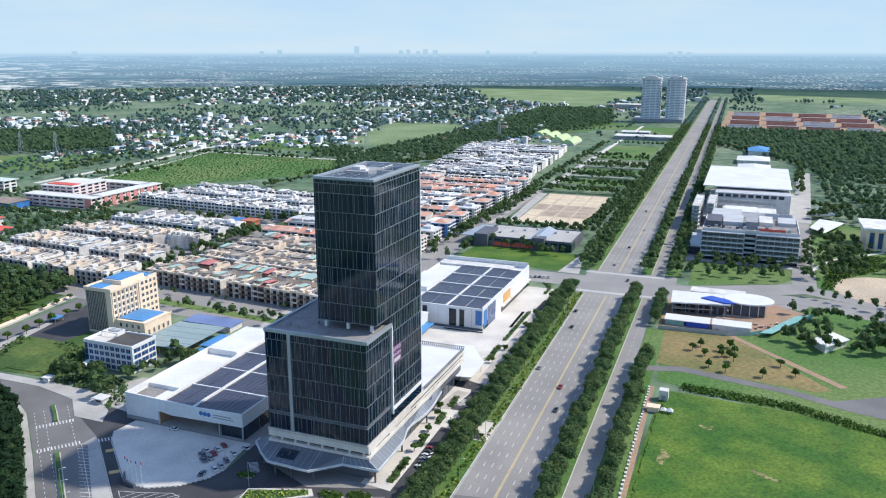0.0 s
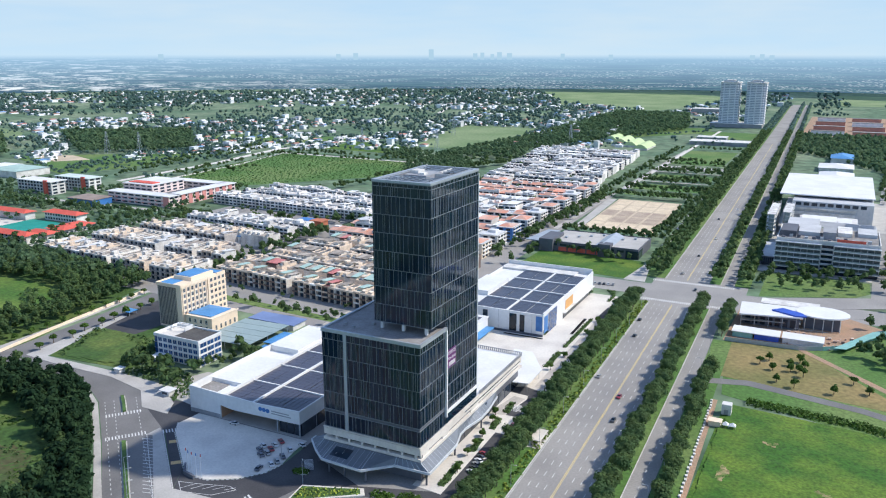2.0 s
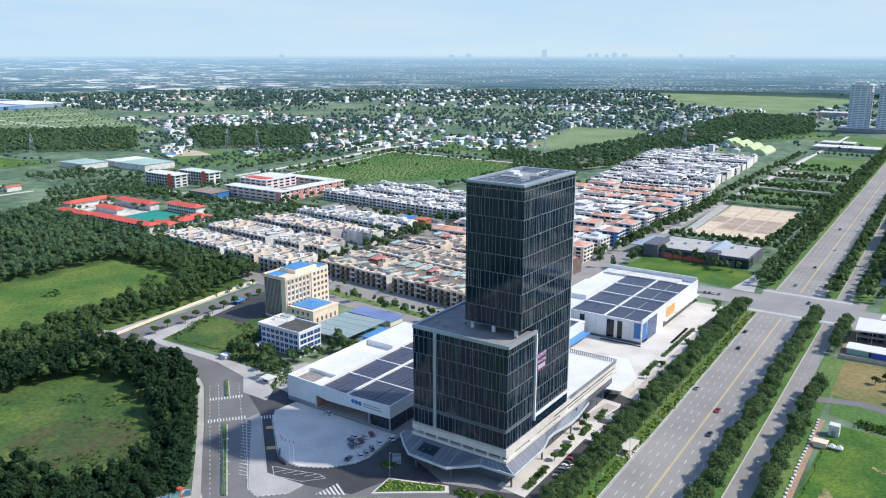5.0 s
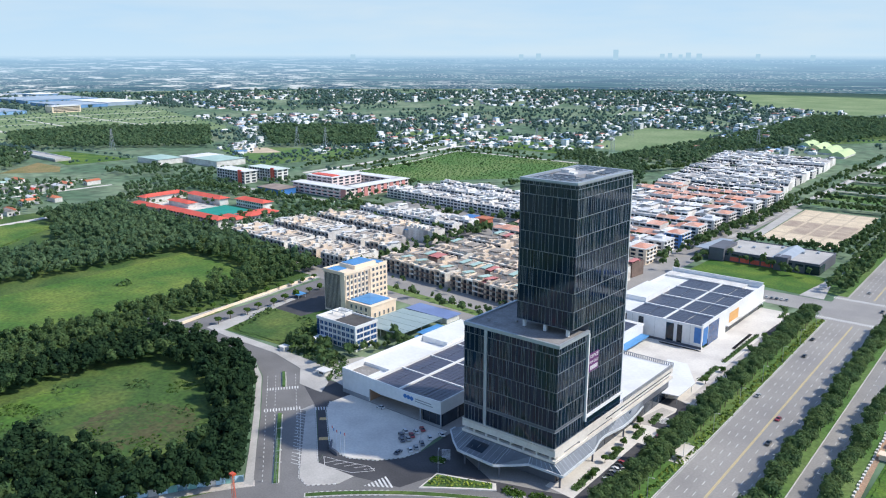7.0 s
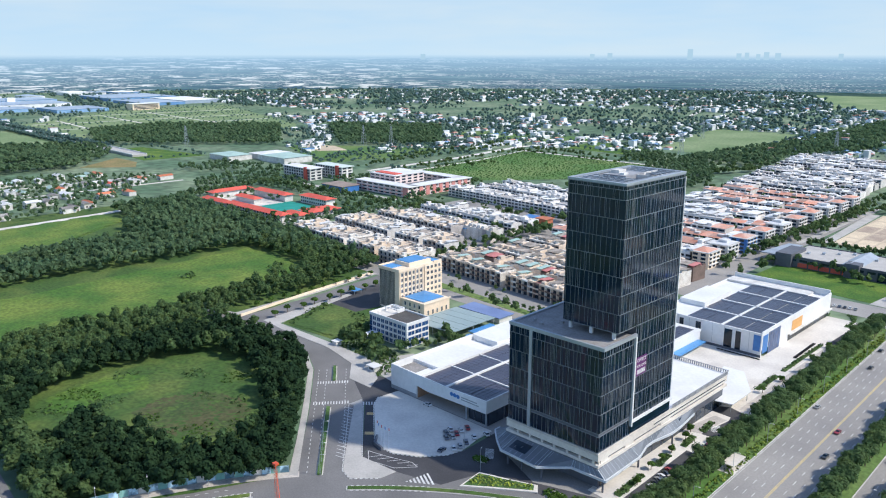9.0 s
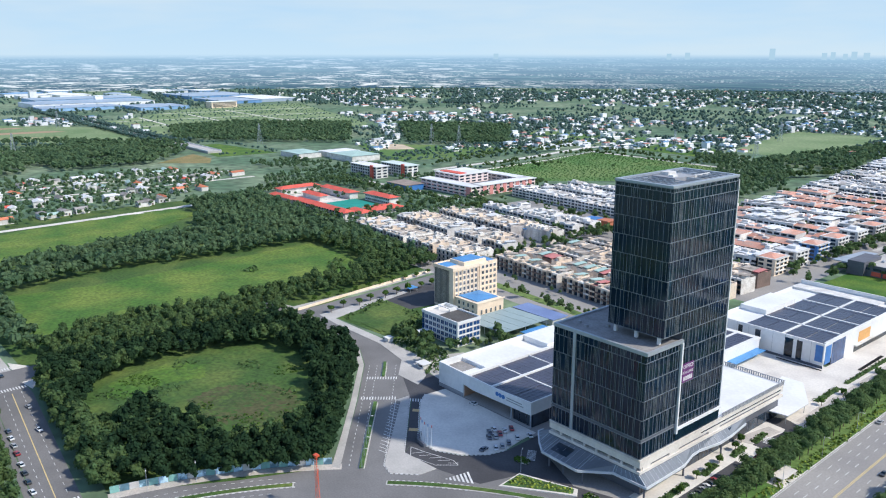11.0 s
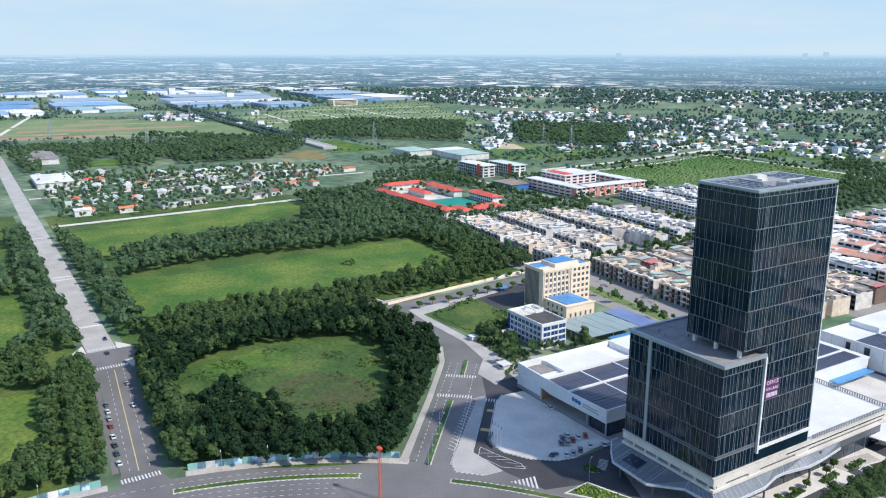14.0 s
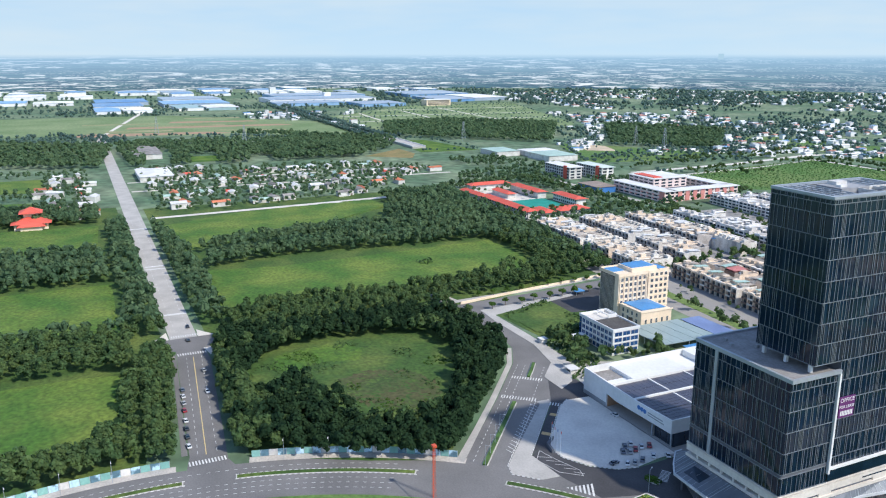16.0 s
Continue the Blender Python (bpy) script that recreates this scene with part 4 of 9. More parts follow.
def roof_at(i, k, f, lift=0.0):
    """A point of the canopy: k along bay i, f from its rim to the wall."""
    a = [RIM[i][c] + (RIM[i + 1][c] - RIM[i][c]) * k for c in (0, 1)]
    b = [ROOT[i][c] + (ROOT[i + 1][c] - ROOT[i][c]) * k for c in (0, 1)]
    return (a[0] + (b[0] - a[0]) * f, a[1] + (b[1] - a[1]) * f, 6.4 + 2.6 * f + lift)


canopy, rim2, n = Acc(), Acc(), len(RIM)
canopy.add([(*q, 6.4) for q in RIM] + [(*q, 9.0) for q in ROOT] + [(*q, 5.8) for q in RIM] + [(*q, 8.2) for q in ROOT],
           [(i, i + 1, n + i + 1, n + i) for i in range(n - 1)] + [(2 * n + i, 3 * n + i, 3 * n + i + 1, 2 * n + i + 1) for i in range(n - 1)]
           + [(i, 2 * n + i, 2 * n + i + 1, i + 1) for i in range(n - 1)] + [(0, n, 3 * n, 2 * n), (n - 1, 3 * n - 1, 4 * n - 1, 2 * n - 1)])
part("canopy", canopy, SEAM, tower, "grey folded entrance canopy sloping from the wall")
for i in range(n - 1):
    rim2.beam((*RIM[i], 6.25), (*RIM[i + 1], 6.25), .5, .95)
part("canopy_rim", rim2, MID_PALE, tower, "pale metal rim of the canopy")
for i in range(n - 1):
    m = max(1, int(math.dist(RIM[i], RIM[i + 1]) / 2.4))
    for j in range(m):
        part("canopy_seam", Acc().beam(roof_at(i, (j + .5) / m, .04, .05), roof_at(i, (j + .5) / m, .97, .05), .1, .08), METAL, tower)
for i in (2, 3, 4, 5, 6, 7, 9):
    part("canopy_fold", Acc().beam(roof_at(i, 0, .02, .06), roof_at(i, 0, .98, .06), .28, .14), METAL, tower)
for i, k0, k1, f0, f1 in ((3, .1, .55, .3, .8), (11, .1, .7, .15, .85)):
    q = [roof_at(i, k0, f0, .1), roof_at(i, k1, f0, .1), roof_at(i, k1, f1, .1), roof_at(i, k0, f1, .1)]
    part("canopy_skylight", Acc().add(q + [(x, y, z - .12) for x, y, z in q], [(0, 1, 2, 3), (0, 4, 5, 1), (1, 5, 6, 2), (2, 6, 7, 3), (3, 7, 4, 0)]), GLASS, tower, "dark skylight in the canopy")
for i, k, f in ((1, .9, .4), (3, .1, .25), (3, .5, .25), (4, .05, .25), (6, .05, .5), (7, .3, .4), (10, .4, .4), (0, .6, .4)):
    x, y, z = roof_at(i, k, f)
    part("canopy_column", Acc().tube((x, y, 0.1), (x, y, z - .6), .4, .4, 8), GREY_WALL, tower)
# banner
part("banner", Acc().box(0.32, 13.6, 38.6, 0.5, 20.8, 46.2), PURPLE, tower, "purple lettered banner")


part("base_glass_band", Acc().box(PX1 - .9, 12.3, 15.2, PX1 - .7, TD, 20.3), GLASS_DARK, tower)
part("white_sill", Acc().box(PX1 - 1.1, 12.2, 20.0, PX1 + .15, TD + .3, 20.7), WHITE, tower)


def words(text, parent, material, size, m, depth=0.03):
    """Raised letters as a mesh."""
    cu = bpy.data.curves.new("lettering", "FONT")
    cu.body, cu.size, cu.extrude, cu.resolution_u = text, size, depth, 2
    cu.align_x = "CENTER"
    tmp = new("tmp", cu)
    me = bpy.data.meshes.new_from_object(tmp.evaluated_get(bpy.context.evaluated_depsgraph_get()))
    bpy.data.objects.remove(tmp)
    me.materials.append(material)
    ob = new("lettering", me)
    ob.parent = parent
    ob.matrix_local = Matrix.Translation(-parent.location) @ m
    return ob


turn = Matrix.Rotation(radians(90), 4, "Z") @ Matrix.Rotation(radians(90), 4, "X")
words("OFFICE", tower, WHITE, 2.1, Matrix.Translation((0.52, 17.2, 44.2)) @ turn)
words("FOR LEASE", tower, WHITE, 1.5, Matrix.Translation((0.52, 17.2, 42.0)) @ turn)
for i in range(8):
    part("lettering_bar", Acc().box(0.5, 14.4 + i * 0.75, 39.3, 0.56, 14.9 + i * 0.75, 41.0), WHITE, tower)



# ---- exhibition halls ----
def solar_cells(parent, cells, zf, px, py, single):
    """Tilted panels px by py inside each rectangle of cells."""
    me, rest = None, Acc()
    for x0, y0, x1, y1 in cells:
        nx, ny = max(1, round((x1 - x0) / px)), max(1, round((y1 - y0) / py))
        wx, wy = (x1 - x0) / nx, (y1 - y0) / ny
        for i in range(nx):
            for j in range(ny):
                x, y = x0 + i * wx, y0 + j * wy
                z = zf(x + wx / 2)
                if single:
                    if me is None:
                        me = mesh_of("solar_panel", Acc().box(0.06, 0.06, 0, wx - 0.06, wy - 0.06, 0.12), SOLAR)
                    ob = new("solar_panel", me)
                    ob.parent = parent
                    ob.location = Vector((x, y, z)) - parent.location
                else:
                    rest.box(x + .06, y + .06, z, x + wx - .06, y + wy - .06, z + .12)
    if rest.v:
        tagged(part("solar_panel", rest, SOLAR, parent), kind="stuff")


h1 = thing("exhibition_hall", (-95, 40, 0), "white exhibition hall with dark solar panels on its roof", "exhibition hall")
HX0, HX1, HY0, HY1 = -124.8, -63.0, -.4, 92.0
# the fascia is deeper at its ends and rises over the entrance
face = Acc()
face.add([(x, y, z) for y in (HY0, HY0 + .7) for x, z in ((HX0, .1), (-107, .1), (-107, 6.6), (-100, 5.6), (-63, 6.4), (-63, 12.4), (-85, 11.6), (HX0, 12.7))],
         [(0, 1, 2, 7), (2, 3, 6, 7), (3, 4, 5, 6), (15, 10, 9, 8), (15, 14, 11, 10), (14, 13, 12, 11), (7, 6, 14, 15), (6, 5, 13, 14), (5, 4, 12, 13), (4, 3, 11, 12), (3, 2, 10, 11), (2, 1, 9, 10), (0, 7, 15, 8)])
part("front_wall", face, WHITE, h1)
part("side_wall", Acc().box(HX0, HY0 + .7, .1, HX0 + .7, HY1, 12.7), WHITE, h1)
part("side_wall", Acc().box(HX1 - .7, HY0 + .7, 6.4, HX1, HY1, 12.4), WHITE, h1)
part("back_wall", Acc().box(HX0 + .7, HY1 - .7, .1, HX1 - .7, HY1, 12.6), WHITE, h1)
part("plinth", Acc().box(HX0 - .05, HY0 - .06, .1, -107.1, HY0, 2.0), MID_GREY, h1)
part("roof", Acc().box(HX0 + .7, HY0 + .7, 8.8, HX1 - .7, HY1 - .7, 9.6), WHITE, h1)
part("roof_court", Acc().box(-123.6, 3, 9.6, -113, 13.5, 9.75), ROOF_GREY, h1)
part("roof_step", Acc().box(-124, 14, 9.6, -107, 46, 11.4), WHITE, h1, "white raised roof block")
part("roof_step", Acc().box(-124, 58, 9.6, -107, 91, 12.6), WHITE, h1, "white raised roof block")
part("roof_ridge", Acc().box(-89.4, 1, 9.6, -88.2, 91, 11.3), WHITE, h1)
for i, y in enumerate((21.2, 42.2, 63.2, 84.2)):
    part("roof_rib", Acc().box(-106, y, 9.6, -64.4, y + .7, 10.9), WHITE, h1)
part("roof_edge", Acc().box(-106.6, 1, 9.6, -105.4, 91, 11.5), WHITE, h1)
solar_cells(h1, [(x0, y0, x1, y1) for x0, x1 in ((-105.2, -97.5), (-97.2, -89.7), (-88.0, -76.3), (-76.0, -64.4)) for y0, y1 in ((1.4, 21), (22.1, 42), (43.1, 63), (64.1, 84))], lambda x: 10.7 - 0.03 * abs(x + 89), 2.35, 3.0, False)
part("recess_floor", Acc().box(-106.8, -.3, .12, -63.5, 9, .2), CONCRETE, h1)
part("recess_wall", Acc().box(-107, 9, .1, -64, 9.4, 8.7).box(-107.2, .3, .1, -106.8, 9, 8.7), mat("terracotta_render", (0.5, 0.3, 0.19), 0.8, (0.42, 0.25, 0.16), 0.2, 1.0, 0.2), h1, "terracotta wall of the entrance recess")
part("recess_door", Acc().box(-92, 8.85, .2, -88, 9.0, 3.4).box(-84, 8.85, .2, -70, 9.0, 4.4), GLASS, h1)
for y0 in np.arange(1.2, 60, 6):
    part("glazing_panel", Acc().box(-63.5, y0, .2, -63.3, y0 + 5.8, 6.3), GLASS, h1)
for x0 in (-75, -71, -67):
    part("glazing_panel", Acc().box(x0, 1.2, .2, x0 + 3.7, 1.4, 6.0), GLASS, h1)
for x, y in ((-63.6, .2), (-75.4, .2), (-63.6, 12)):
    part("column", Acc().tube((x, y, .1), (x, y, 6.4), .35, .35, 8), METAL, h1)
part("sign", Acc().tube((-82, -.55, 9.4), (-82, -.42, 9.4), 1.0, 1.0, 14).tube((-80, -.55, 9.3), (-80, -.42, 9.3), 1.0, 1.0, 14).tube((-84, -.55, 9.5), (-84, -.42, 9.5), 1.0, 1.0, 14), BLUE_SIGN, h1, "blue round emblem shapes")
for k, (x0, x1, z) in enumerate(((-78, -68.5, 9.5), (-78, -67.5, 8.4))):
    part("lettering_bar", Acc().box(x0, -.5, z, x1, -.42, z + .45), MID_GREY, h1)

h2 = thing("exhibition_hall", (-43, 215, 0), "white exhibition hall with dark solar roof and tall slit windows", "exhibition hall")
EX0, EX1, EY0, EY1 = -75.0, -12.0, 164.0, 266.0
part("front_wall", Acc().box(EX0, EY0, .2, EX1, EY0 + .8, 13.6), WHITE, h2)
part("side_wall", Acc().box(EX0, EY0 + .8, .2, EX0 + .8, EY1, 13.2), WHITE, h2)
part("side_wall", Acc().box(EX1 - .8, EY0 + .8, 4.2, EX1, EY1, 14.4).box(EX1 - .8, 182, .2, EX1, EY1, 4.2), WHITE, h2)
part("back_wall", Acc().box(EX0 + .8, EY1 - .8, .2, EX1 - .8, EY1, 16.0), WHITE, h2)
part("roof", Acc().box(EX0 + .8, EY0 + .8, 11.2, EX1 - .8, EY1 - .8, 12.0), WHITE, h2)
part("roof_rim", Acc().box(EX0 + .8, EY1 - 12, 12, EX1 - 10, EY1 - .9, 13.4), OFFWHITE, h2)
part("roof_ridge", Acc().box(-36, EY0 + 1, 12, -34.8, 254, 13.4), WHITE, h2)
for y in (186, 209, 232):
    part("roof_rib", Acc().box(-57, y, 12, -14, y + 1.1, 13.4), WHITE, h2)
part("roof_step", Acc().box(-74, 190, 12, -58, 225, 15), WHITE, h2)
solar_cells(h2, [(x0, y0, x1, y1) for x0, x1 in ((-57, -46.5), (-46.1, -36.2), (-34.6, -24.4), (-24.0, -13.4)) for y0, y1 in ((165.6, 185.8), (187.3, 208.8), (210.3, 231.8), (233.3, 255))], lambda x: 13.0 - 0.02 * abs(x + 35.5), 2.35, 3.0, False)
part("base_band", Acc().box(EX0, EY0 - .14, .2, EX1, EY0 - .02, 1.6), GREY_WALL, h2, "dark base band")
for i in range(9):
    part("panel_joint", Acc().box(EX0 + 7 * i, EY0 - .05, 1.7, EX0 + .12 + 7 * i, EY0 - .01, 13.4), MID_GREY, h2)
part("corner_poster", Acc().box(-16.5, EY0 - .14, 3.5, -12.6, EY0 - .02, 12.4), BLUE_SIGN, h2, "blue and white printed poster")
for i in range(5):
    part("corner_glazing", Acc().box(EX1 + .02, 173 + i * 3.1, .3, EX1 + .14, 175.9 + i * 3.1, 12.5), GLASS_BLUE, h2)
for x0, x1 in ((-60, -57.5), (-50, -47), (-33, -28.5), (-26.5, -23.5)):
    part("slit_window", Acc().box(x0, EY0 - .12, .8, x1, EY0 - .02, 12), GLASS_DARK, h2)
part("poster", Acc().box(EX1 + .02, 165.5, 2, EX1 + .14, 172, 12), BLUE_SIGN, h2, "blue and white printed poster")
part("sign", Acc().box(EX1 + .02, 205, 5, EX1 + .14, 220, 11), mat("orange_sign", (0.75, 0.42, 0.15), 0.6, (0.7, 0.36, 0.12), 0.3, 1.0, 0.2), h2, "orange sign panel")
part("eave", Acc().box(EX1, 200, 4.0, EX1 + 1.6, EY1, 4.6), OFFWHITE, h2)
for i in range(11):
    part("ground_glazing", Acc().box(EX1 + .02, 200.5 + i * 5.8, .3, EX1 + .14, 205.9 + i * 5.8, 3.9), GLASS_DARK, h2)
link = thing("link_building", (-58, 128, 0), "low white link building with blue awning and solar roof", "hall")
part("wall", Acc().box(-72, 100, .2, -45, 160, 8.5), WHITE, link)
part("roof_rim", Acc().box(-72.4, 99.6, 8.5, -44.6, 160.2, 9.4), WHITE, link)
solar_cells(link, [(-70, 103, -58, 156), (-56, 103, -47, 156)], lambda x: 9.5, 2.35, 3.0, False)
part("awning", Acc().box(-45, 128, 3.4, -40, 158, 3.8), ROOF_BLUE, link, "blue awning")
aw = thing("yard_canopy", (-2, 105, 0), "wide white yard canopy on thin posts", "canopy")
part("roof", Acc().prism([(-7.3, 86), (-2, 85.8), (7.9, 87.4), (7.7, 107), (-5, 128), (-15.6, 128)], 4.6, 5.0), WHITE, aw)
for x, y in ((-6, 88), (6.5, 89), (6.5, 106), (-5, 125), (-14, 125)):
    part("post", Acc().tube((x, y, .2), (x, y, 4.6), .15, .15, 6), METAL, aw)


# ---- buildings with rows of windows ----
def window_grid(parent, p, q, floors, n, mat_glass, w=0.62, h=0.5, z0=0.0, storey=3.6, skip=(), sill=True, deep=0.12, name="window"):
    """Windows with frames on the wall from p to q, seen from its right-hand side."""
    a, b = Vector((*p, 0)), Vector((*q, 0))
    d = (b - a).normalized()
    nn = Vector((d.y, -d.x, 0))
    pitch = (b - a).length / n
    meshes = {}
    for f in range(floors):
        for i in range(n):
            if (f, i) in skip:
                continue
            u, z = pitch * (i + .5), z0 + storey * (f + .52)
            if "g" not in meshes:
                hw, hh = pitch * w / 2, storey * h / 2
                meshes["g"] = mesh_of(name, Acc().box(-hw, -.04, -hh, hw, .04, hh), mat_glass)
                fr = Acc()
                for x0, z1, x2, z3 in ((-hw - .12, -hh - .12, hw + .12, -hh), (-hw - .12, hh, hw + .12, hh + .12), (-hw - .12, -hh, -hw, hh), (hw, -hh, hw + .12, hh), (-.05, -hh, .05, hh)):
                    fr.box(x0, -deep, z1, x2, .05, z3)
                meshes["f"] = mesh_of("window_frame", fr, OFFWHITE)
            o = new(name, meshes["g"])
            o.parent = parent
            o.location = a + d * u + nn * .05 + Vector((0, 0, z)) - parent.location
            o.rotation_euler.z = math.atan2(d.y, d.x)
            if sill:
                k = new("window_frame", meshes["f"])
                k.parent = o


wo = thing("office_building", (-173, 49, 0), "white four-storey office building with blue windows and flat roof", "office building")
part("wall", Acc().box(-188.4, 40.3, .1, -157.3, 57.3, 13.4), WHITE, wo)
part("parapet", Acc().box(-188.7, 40, 13.4, -157, 40.6, 14.9).box(-188.7, 57, 13.4, -157, 57.6, 14.9).box(-188.7, 40.6, 13.4, -188.1, 57, 14.9).box(-157.6, 40.6, 13.4, -157, 57, 14.9), WHITE, wo)
part("roof", Acc().box(-176, 41, 13.4, -157.8, 56.8, 14.1), mat("dark_roof_felt", (0.1, 0.095, 0.09), 0.9, (0.07, 0.065, 0.06), 0.2, 1.0, 0.4), wo, "dark felt roof")
part("roof_terrace", Acc().box(-188, 41, 13.4, -176.2, 56.8, 13.6), PALE, wo)
part("roof_frame", Acc().box(-186, 50, 15.8, -176, 50.5, 16.2).box(-186, 56, 15.8, -176, 56.5, 16.2).box(-186, 50.5, 15.8, -185.5, 56, 16.2).box(-176.5, 50.5, 13.6, -176, 56, 16.2).box(-186, 50, 13.6, -185.5, 50.5, 15.8), WHITE, wo)
window_grid(wo, (-186, 40.3), (-158, 40.3), 4, 8, GLASS_BLUE, .72, .64, .2, 3.3)
window_grid(wo, (-157.3, 41), (-157.3, 57), 4, 3, GLASS_BLUE, .86, .66, .2, 3.3)
for f in range(1, 4):
    part("floor_band", Acc().box(-188.55, 40.1, 3.3 * f + .05, -157.1, 40.28, 3.3 * f + .35).box(-157.28, 40.28, 3.3 * f + .05, -157.1, 57.3, 3.3 * f + .35), WHITE, wo)
part("corner_panel", Acc().box(-188.2, 40.1, .3, -186.4, 40.25, 13.2), GLASS_BLUE, wo)
part("porch", Acc().prism([(-186, 40.3), (-176, 40.3), (-176.5, 33), (-181, 31.5), (-185.5, 33)], 3.6, 4.3), WHITE, wo, "curved white porch")
for x in (-185, -177.3):
    part("porch_column", Acc().tube((x, 33.6, .1), (x, 33.6, 3.6), .45, .45, 10), WHITE, wo)

BROWN_DOOR = mat("brown_door_paint", (0.2, 0.13, 0.09), 0.6, (0.15, 0.1, 0.07), 0.5, 2.0, 0.2)
cb = thing("apartment_block", (-215, 100, 0), "cream seven-storey block with blue roofs and grey louvres", "apartment building")
LOUVRE = mat("grey_brown_louvre", (0.46, 0.41, 0.34), 0.7, (0.36, 0.32, 0.27), 0.3, 1.5, 0.3)
part("wall", Acc().box(-227.6, 82, .1, -209, 104, 25.4), CREAM, cb)
part("rear_wall", Acc().box(-224, 104, .1, -208.2, 119.6, 26.8), CREAM, cb)
part("cornice", Acc().box(-228.2, 81.4, 25.4, -208.4, 104.2, 26.6), CREAM, cb)
part("roof_sheet", Acc().box(-226.5, 83, 26.6, -217, 92, 26.9), ROOF_BLUE, cb, "blue roof sheet")
part("penthouse", Acc().box(-225, 93, 26.6, -211, 112, 29.0), CREAM, cb)
part("roof_sheet", Acc().box(-224.4, 94, 29.0, -212.6, 111, 29.3), ROOF_BLUE, cb, "blue roof sheet")
part("roof_sheet", Acc().box(-221, 113.5, 26.8, -210, 119, 27.1), ROOF_BLUE, cb, "blue roof sheet")
for i in range(15):
    x = -226.9 + i * 1.2
    if x < -212.6:
        part("louvre", Acc().box(x, 81.6, 1.5, x + .5, 82, 24.8), LOUVRE, cb)
part("louvre_backing", Acc().box(-227.3, 81.92, 1.2, -213, 81.99, 25), GLASS_DARK, cb)
window_grid(cb, (-209, 83), (-209, 103), 7, 6, GLASS, .46, .6, .3, 3.55)
for i in range(7):
    part("pilaster", Acc().box(-209, 82.7 + i * 3.35, .1, -208.55, 83.3 + i * 3.35, 25.4), CREAM, cb)
for f in range(1, 7):
    part("floor_band", Acc().box(-209, 104.1, .2 + 3.7 * f, -207.95, 119.8, .5 + 3.7 * f), CREAM, cb)
part("parapet", Acc().box(-228.2, 81.4, 26.6, -227.8, 104, 27.4).box(-208.8, 81.4, 26.6, -208.4, 104, 27.4).box(-227.8, 81.4, 26.6, -208.8, 81.8, 27.4).box(-224, 119.2, 26.8, -208.2, 119.6, 27.7).box(-208.6, 112, 26.8, -208.2, 119.2, 27.7), CREAM, cb)
part("annex_cornice", Acc().box(-208.5, 83, 8.5, -187.5, 83.48, 9.2).box(-187.98, 83.48, 8.5, -187.5, 106.5, 9.2), CREAM, cb)
part("annex_door", Acc().box(-199.5, 83.3, .1, -195.5, 83.45, 3.2), BROWN_DOOR, cb)
window_grid(cb, (-208.2, 105), (-208.2, 119), 7, 4, GLASS, .5, .5, .3, 3.7)
window_grid(cb, (-216, 104), (-208.4, 104), 7, 1, GLASS, .5, .5, .3, 3.7)
part("annex_wall", Acc().box(-208.9, 83.5, .1, -188, 106, 8.8), CREAM, cb)
part("annex_roof", Acc().add([(-208.5, 86, 9.3), (-191, 86, 9.3), (-191, 104, 9.3), (-208.5, 104, 9.3), (-208.5, 86, 9.0), (-191, 86, 9.0), (-191, 104, 9.0), (-208.5, 104, 9.0), (-200, 95, 10.6)], [(0, 1, 8), (1, 2, 8), (2, 3, 8), (3, 0, 8), (7, 6, 5, 4), (0, 4, 5, 1), (1, 5, 6, 2), (2, 6, 7, 3), (3, 7, 4, 0)]), ROOF_BLUE, cb, "low blue hipped roof")
window_grid(cb, (-207, 83.5), (-190, 83.5), 2, 4, GLASS, .35, .6, .5, 3.8)
window_grid(cb, (-188, 85), (-188, 105), 1, 5, GLASS, .3, .6, .5, 4.5)
SOLAR_PALE = mat("pale_green_panels", (0.32, 0.4, 0.39), 0.35, (0.26, 0.335, 0.33), 0.06, 0.8, 0.15)
sh = thing("solar_shed", (-163, 86, 0), "open shed roofed with pale green panels", "shed")
k = 0
for i in range(4):
    for j in range(5):
        x0, y0 = -180 + i * 8.2, 66 + j * 7.6
        part("roof_panel", Acc().box(x0, y0, 4.6 + .18 * i, x0 + 7.9, y0 + 7.3, 4.8 + .18 * i), SOLAR_PALE, sh)
for x in (-179.5, -164, -148.5):
    for y in (67, 85, 103):
        part("post", Acc().tube((x, y, .1), (x, y, 4.7), .18, .18, 6), METAL, sh)
bs = thing("blue_roof_shed", (-162, 114, 0), "long shed with a faded blue roof", "shed")
part("wall", Acc().box(-180, 108, .1, -148, 120, 3.6), OFFWHITE, bs)
part("roof", Acc().box(-181, 107, 3.6, -147, 121, 4.0), mat("faded_blue_roof", (0.2, 0.27, 0.48), 0.5, (0.16, 0.22, 0.4), 0.1, 1.0, 0.2), bs)
ts = thing("kiosk", (-139, 72, 0), "small kiosk under bright blue tarpaulins", "kiosk")
part("wall", Acc().box(-143, 67, .1, -135, 76, 2.8), CREAM, ts)
part("roof", Acc().box(-144, 66, 2.8, -134, 77, 3.1), ROOF_BLUE, ts)
part("awning", Acc().box(-147, 79, 3.0, -136, 98, 3.3), ROOF_BLUE, ts)


